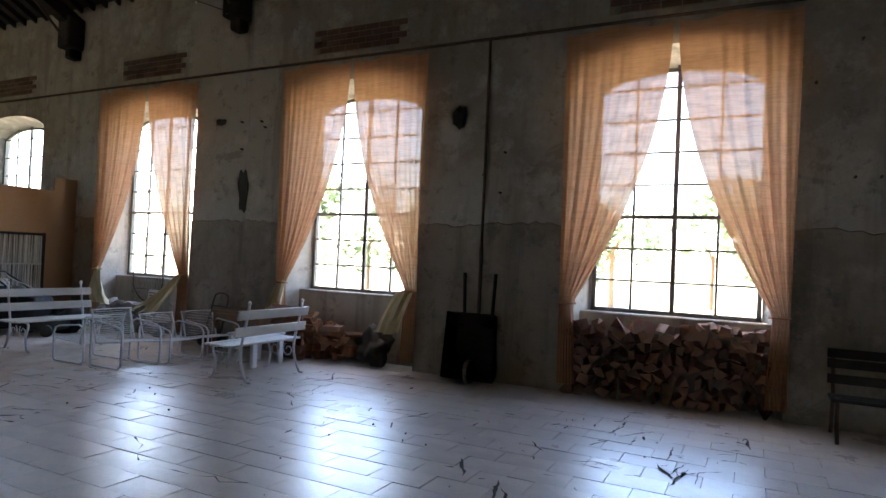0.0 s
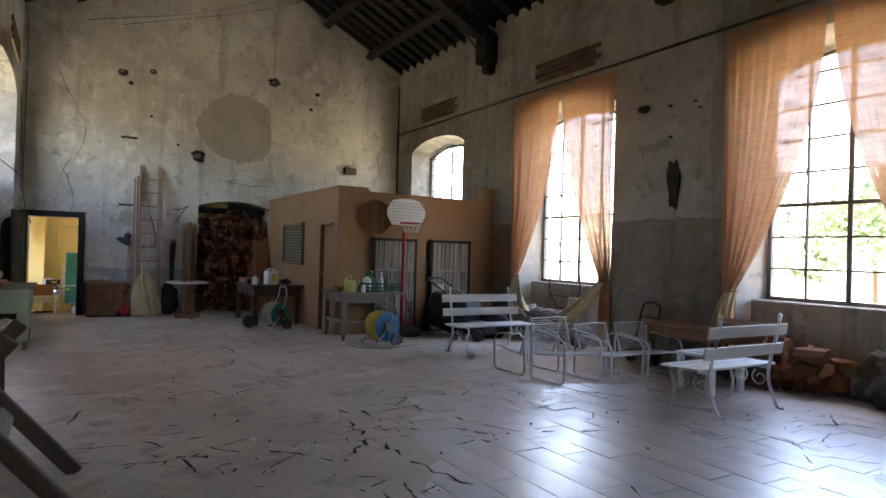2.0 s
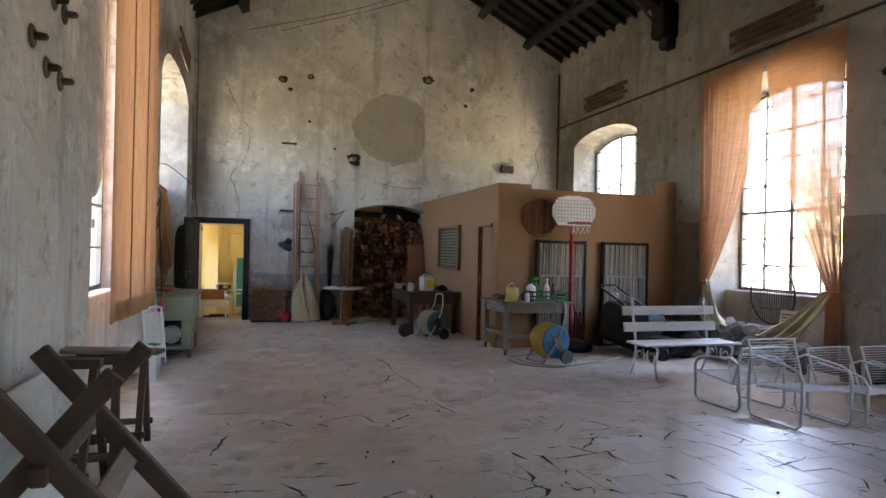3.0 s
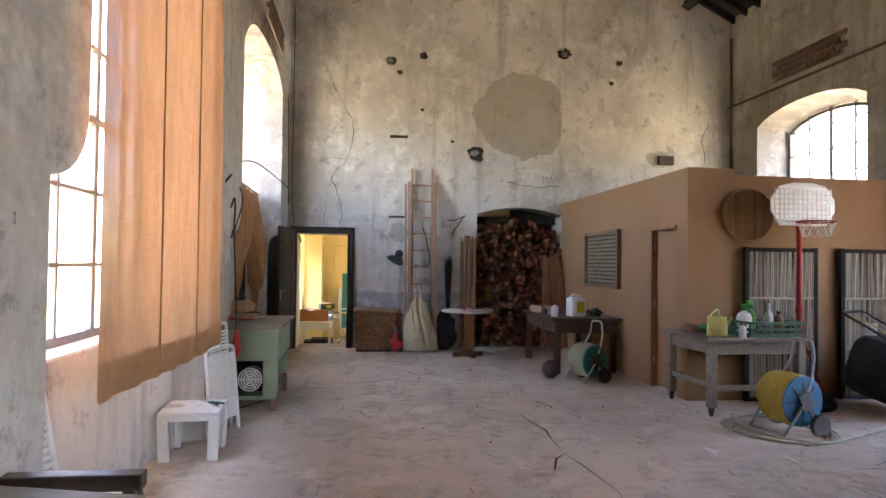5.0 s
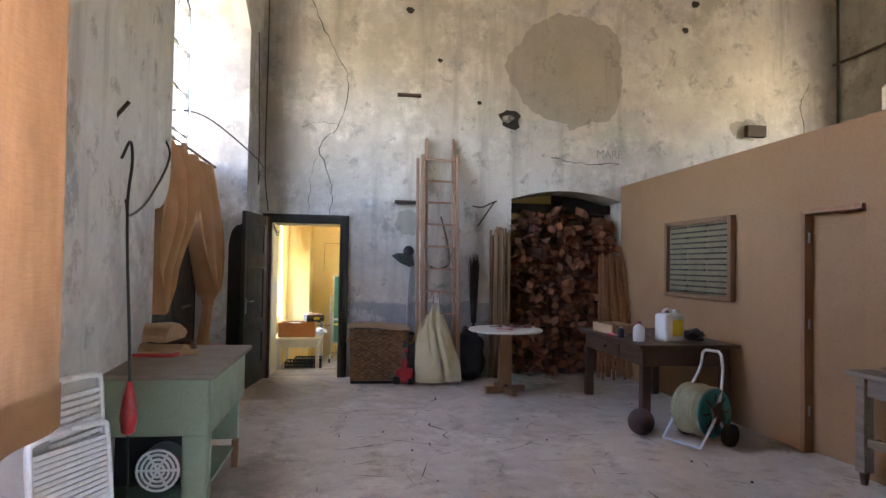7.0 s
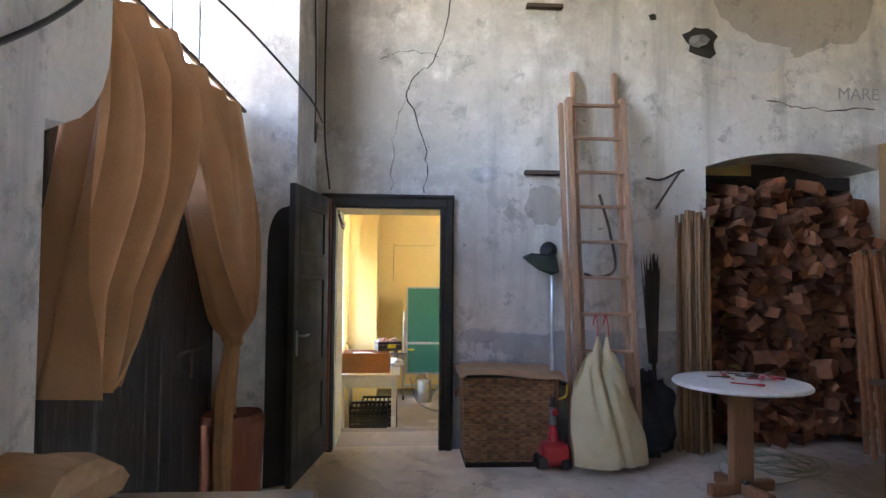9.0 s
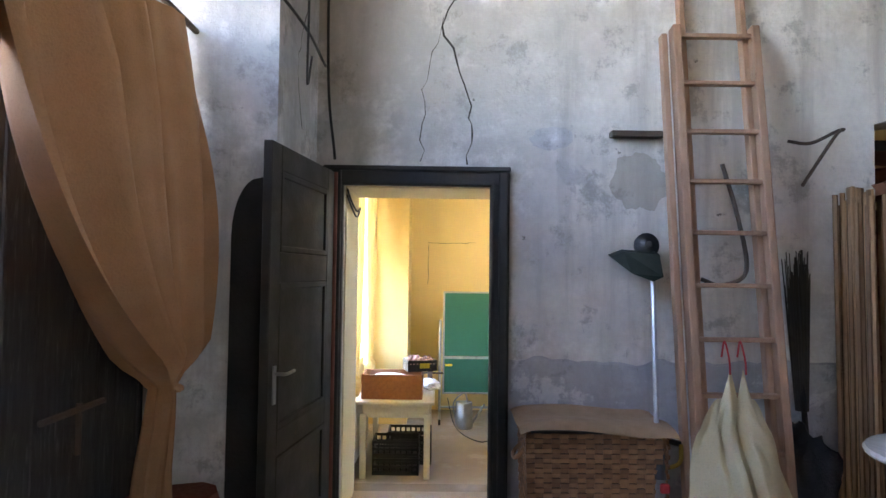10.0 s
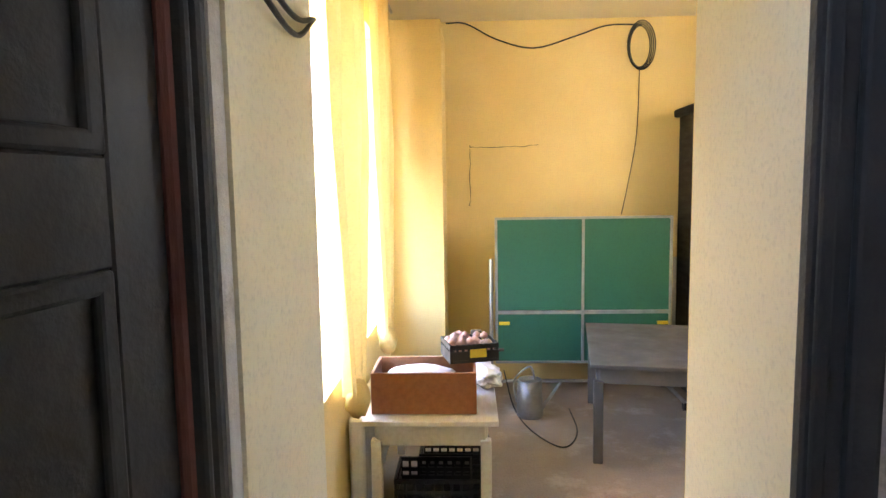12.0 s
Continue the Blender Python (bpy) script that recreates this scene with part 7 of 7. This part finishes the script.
rd = thing("radiator", "white ribbed radiator below the window", "radiator", (-15.7, IN_L + 0.07, LOW))
for k in range(14):
    piece(lambda b: soft_box(b, (-0.5 + k * 0.075, 0, 0.42), (0.06, 0.1, 0.6), None, 0.02), "rib", WHITEPAINT, rd)
piece(lambda b: [rod(b, (-0.5, 0, 0.0), (-0.5, 0, 0.2), 0.015), rod(b, (0.47, 0, 0.0), (0.47, 0, 0.2), 0.015)], "feet", WHITEPAINT, rd)
wx = IN_END + 0.03
ic = thing("ceiling_cable", "black cable looped along the top of the wall", "cable", (wx, 0, 0))
piece(lambda b: tube(b, smooth_path([(0, -0.1, 3.13), (0, 0.1, 3.12), (0, 0.41, 2.96), (0, 0.78, 2.87), (0, 1.2, 2.98), (0, 1.5, 3.07), (0, 1.84, 3.07)], 7), 0.008, 6), "run", BLACK, ic, smooth=True)
piece(lambda b: [tube(b, [(0.02 * k, 1.82 + (0.10 + 0.012 * k) * math.cos(a + k), 2.86 + (0.2 + 0.012 * k) * math.sin(a + k)) for a in [q * math.tau / 22 for q in range(22)]], 0.006, 6, True) for k in range(4)], "coil", BLACK, ic, smooth=True)
piece(lambda b: tube(b, smooth_path([(0, 1.82, 2.66), (0, 1.80, 2.0), (0, 1.72, 1.5), (0, 1.66, 1.2)], 6), 0.005, 6), "drop", BLACK, ic, smooth=True)
fcb = thing("floor_cable", "thin dark cable lying on the concrete floor", "cable", (0, 0, LOW + 0.008))
piece(lambda b: tube(b, smooth_path([(-17.5, 0.42, 0.3), (-17.25, 0.5, 0.02), (-16.75, 0.62, 0), (-16.45, 0.82, 0), (-16.75, 0.98, 0), (-17.3, 1.0, 0)], 7), 0.006, 6), "cable", BLACK, fcb, smooth=True)
dcb = thing("door_cable", "black cable drooping along the door reveal", "cable", (END, DOOR_Y0 + 0.02, 0))
for dz in (0.0, 0.035):
    piece(lambda b: tube(b, smooth_path([(0.02, 0.0, 1.95 - dz), (-0.18, 0.004, 1.885 - dz), (-0.38, 0.006, 1.86 - dz), (-0.55, 0.004, 1.90)], 6), 0.006, 6), "cable", BLACK, dcb, smooth=True)
crack_line("wall_crack", [(0.12, 1.3), (0.13, 1.86), (0.16, 1.9), (0.5, 1.9), (0.82, 1.91)], lambda a, c: (IN_END + 0.004, a, c), 0.003, 15, CRACK, 0.02)
dkc = thing("dark_cupboard", "tall dark wooden cupboard against the wall", "cupboard", (-17.85, 2.6, LOW))
piece(lambda b: soft_box(b, (0, 0, 1.35), (0.5, 0.8, 2.7), None, 0.01), "body", DARKWOOD, dkc)
piece(lambda b: soft_box(b, (0.02, 0, 2.72), (0.6, 0.9, 0.08), None, 0.02), "cornice", DARKWOOD, dkc)
piece(lambda b: soft_box(b, (0.255, 0, 1.3), (0.02, 0.74, 2.3), None, 0.006), "door", DARKWOOD, dkc)

# ---- outdoors ----
bm = bmesh.new()
bmesh.ops.create_grid(bm, x_segments=8, y_segments=8, size=400)
bmesh.ops.translate(bm, vec=(0, 0, -0.75), verts=bm.verts)
setting("ground", bm, GRASS, "dry grass and gravel around the building", "ground")


def crown_mesh(seed, n=1500):
    r = random.Random(seed)
    verts, faces = [], []
    clumps = [(r.uniform(-1.6, 1.6), r.uniform(-1.6, 1.6), r.uniform(-1.3, 1.7), r.uniform(0.6, 1.1)) for _ in range(14)]
    for k in range(n):
        cx, cy, cz, cr = clumps[k % 14]
        d = Vector((r.gauss(0, 1), r.gauss(0, 1), r.gauss(0, 1))).normalized() * cr * r.uniform(0.6, 1.05)
        c = Vector((cx, cy, cz)) + d
        a = Vector((r.uniform(-1, 1), r.uniform(-1, 1), r.uniform(-1, 1))).normalized()
        b_ = a.orthogonal().normalized()
        s = r.uniform(0.10, 0.2)
        i = len(verts)
        verts += [c - a * s, c + b_ * s * 0.5, c + a * s, c - b_ * s * 0.5]
        faces.append((i, i + 1, i + 2, i + 3))
    me = bpy.data.meshes.new("crown")
    me.from_pydata([tuple(v) for v in verts], [], faces)
    me.materials.append(LEAVES)
    return me


CROWNS = [crown_mesh(k) for k in range(3)]


def trunk_fill(b):
    rod(b, (0, 0, -0.75), (0.05, 0.05, 2.6), 0.16, 10, 0.1)
    for a in range(5):
        q = a * 1.3
        rod(b, (0.04, 0.04, 1.6 + a * 0.2), (1.2 * math.cos(q), 1.2 * math.sin(q), 3.0 + a * 0.25), 0.06, 7, 0.02)


r = random.Random(21)
for k in range(20):
    side = 1 if k < 13 else -1
    x = (-24 + k * 4.2) if side > 0 else (-22 + (k - 13) * 5.0)
    y = RIGHT + 22 + r.uniform(0, 12) if side > 0 else LEFT - 26 - r.uniform(0, 10)
    tr = thing("tree", "leafy green garden tree outside the windows", "tree", (x, y, 0), r.uniform(0, 360), group="garden trees")
    piece(trunk_fill, "trunk", OAK, tr)
    cw = new("crown", CROWNS[k % 3])
    cw.parent = tr
    sc = r.uniform(1.3, 2.0)
    cw.matrix_basis = Matrix.Translation((0, 0, 2.6 + (sc - 1))) @ Matrix.Diagonal((sc, sc, sc * 0.95, 1))

# ---- fairy lights under the roof ----
for k, (y0, y1, z0) in enumerate(((0.6, 6.8, 5.9), (1.2, 7.4, 5.75), (0.0, 6.0, 6.1))):
    fl = thing("string_lights", "thin string of small unlit lamps under the roof", "string lights", group="string lights")
    pts = smooth_path([(-12.4 + k * 0.6, y0, z0), (-9.5 + k, (y0 + y1) / 2 - 1, z0 - 0.25), (-6.5 + k, (y0 + y1) / 2 + 0.5, z0 - 0.2), (-4.2, y1, z0 - 0.35)], 12)
    piece(lambda b: tube(b, pts, 0.006, 5), "wire", BLACK, fl)
    piece(lambda b: [soft_box(b, p + Vector((0, 0, -0.03)), (0.018, 0.018, 0.04), None, 0.004, 1) for p in pts[::2]], "bulbs", PLASTIC, fl)


# ---- floor tiles ----
SCREED = plaster("worn_earthen_screed", (0.64, 0.545, 0.45), (0.39, 0.32, 0.25), (0.76, 0.68, 0.59), (0.49, 0.41, 0.33), 0.56, 0.8, cloud=0.65)
TX, TY = 0.42, 0.28


def tile_faces(x, y, q, gap=0.003, chamfer=0.001):
    """Corner points of one tile: four on top, four below its bevel."""
    w, d = TX / 2 - gap / 2, TY / 2 - gap / 2
    z = q.uniform(-0.002, 0.002)
    top = [(x + sx * (w - chamfer), y + sy * (d - chamfer), z + q.uniform(-0.0018, 0.0018)) for sx, sy in ((-1, -1), (1, -1), (1, 1), (-1, 1))]
    low = [(x + sx * w, y + sy * d, -0.02) for sx, sy in ((-1, -1), (1, -1), (1, 1), (-1, 1))]
    return top + low


QUADS = ((0, 1, 2, 3), (0, 4, 5, 1), (1, 5, 6, 2), (2, 6, 7, 3), (3, 7, 4, 0))
q = random.Random(17)
joined = ([], [])
variants = []
for k in range(10):
    me = bpy.data.meshes.new("tile")
    me.from_pydata(tile_faces(0, 0, q), [], QUADS)
    me.materials.append(FLOOR)
    variants.append(me)
row, y = 0, LEFT - 0.3
while y < RIGHT + 0.4:
    x = END - 0.05 + (TX / 2 if row % 2 else 0)
    while x < BACK + 0.2:
        if -2.6 < x < 3.4 and 1.4 < y < 4.9:
            if q.random() > 0.0002:
                ob = new("tile", variants[q.randrange(10)])
                ob.parent = floor
                ob.location = (x, y, 0)
        else:
            if x > -6.5:
                i = len(joined[0])
                joined[0].extend(tile_faces(x, y, q))
                joined[1].extend(tuple(i + m for m in f) for f in QUADS)
        x += TX
    y += TY
    row += 1
me = bpy.data.meshes.new("floor_tiles")
me.from_pydata(joined[0], [], joined[1])
me.materials.append(FLOOR)
ob = new("floor_tiles", me)
ob.parent = floor
tagged(ob, "worn pale floor tiles in running bond", kind="stuff")


def screed_sheet(b):
    """Trodden screed over the tiles; it thins out towards the open middle of the hall."""
    def fn(u, v):
        x, y = END - 0.1 + (END * -1 + 0.1 - 0.2) * u, LEFT - 0.5 + (RIGHT - LEFT + 1.0) * v
        edge = -3.6 + 1.3 * noise.noise((x * 0.3, y * 0.55, 2)) + 0.5 * noise.noise((x * 1.4, y * 1.4, 5)) + 2.3 * max(0.0, min(1.0, (3.4 - y) / 1.6))
        thick = max(-0.02, min(0.004, (edge - x) * 0.012))
        relief = 0.0022 * noise.noise((x * 2.6, y * 2.6, 0)) + 0.0014 * noise.noise((x * 8, y * 8, 3))
        return (x, y, thick + relief)
    sheet(b, fn, 210, 150)


piece(screed_sheet, "screed", SCREED, floor, "dusty brown trodden screed over the tiles")

on_floor = lambda a, c: (a, c, 0.0085)
for k, pts in enumerate(([(-7.9, 2.42), (-5.7, 2.5), (-4.4, 2.55)], [(-3.4, 2.55), (-2.75, 2.5), (-2.62, 2.3), (-2.48, 2.42), (-2.2, 2.15), (-2.3, 2.0), (-2.6, 1.75)], [(-2.82, 2.66), (-2.67, 2.9), (-2.5, 3.3)],
                         [(-2.45, 3.25), (-2.1, 3.28), (-2.2, 3.44), (-2.37, 3.36), (-2.16, 3.83), (-1.9, 4.42)], [(-3.4, 2.73), (-2.85, 2.83)], [(-2.64, 2.43), (-2.5, 2.56), (-2.1, 2.54), (-1.4, 2.7)],
                         [(-2.48, 1.06), (-2.73, 1.11), (-2.6, 1.4), (-2.37, 1.37)], [(-8.6, 1.2), (-9.8, 1.6), (-10.6, 1.4), (-11.4, 1.7)], [(-6.2, 2.2), (-7.4, 2.9), (-8.4, 2.7)],
                         [(-4.3, 1.9), (-5.2, 1.5), (-5.9, 1.55)], [(-0.9, 3.6), (-0.2, 3.2), (0.5, 3.3)])):
    crack_line("floor_crack", pts, on_floor, 0.016 if 0 < k < 7 else 0.009, 60 + k, CRACK, 0.14, -0.9)


def short_crack(b, x, y, turn, length, w, q):
    """A short jagged break: wide in places, closed at its ends."""
    n = max(4, int(length / 0.035))
    c, d, off, rows = math.cos(turn), math.sin(turn), 0.0, []
    for i in range(n + 1):
        off += q.uniform(-0.012, 0.012)
        t = length * (i / n - 0.5)
        h = w * max(0.0, math.sin(math.pi * i / n)) ** 0.5 * q.uniform(0.15, 1.0)
        rows.append([b.verts.new((x + c * t - d * o, y + d * t + c * o, 0.008)) for o in (off - h, off + h)])
    for i, j in zip(rows, rows[1:]):
        b.faces.new((i[0], j[0], j[1], i[1]))


bm = bmesh.new()
for k in range(900):
    x, y = 3.6 - 14.5 * q.random() ** 1.25, q.uniform(0.5, 6.9)
    busy = noise.noise((x * 0.45, y * 0.45, 7)) + (0.35 if -5.2 < x < -1.0 and y < 4.2 else 0.0)
    if busy < q.uniform(-0.35, 0.45):
        continue
    fine = 0.4 if x < -5.4 else 1.0
    short_crack(bm, x, y, q.choice((0, math.pi / 2, math.pi / 2, 0.5, 2.2)) + q.gauss(0, 0.22), q.uniform(0.05, 0.16) if q.random() < 0.55 else q.uniform(0.16, 0.5), q.uniform(0.005, 0.02) * fine, q)
ob = part("floor_breaks", bm, CRACK, floor)
tagged(ob, "dark jagged breaks along the floor joints", kind="stuff")
bm = bmesh.new()
for k in range(120):
    x, y, s = q.uniform(-12.2, 2), q.uniform(0.6, 6), q.uniform(0.004, 0.011)
    r_ = bmesh.ops.create_icosphere(bm, subdivisions=1, radius=s)
    bmesh.ops.translate(bm, vec=(x, y, s * 0.6), verts=r_["verts"])
tagged(part("floor_debris", bm, DARKWOOD), "scattered crumbs of bark and grit", "debris", kind="stuff")
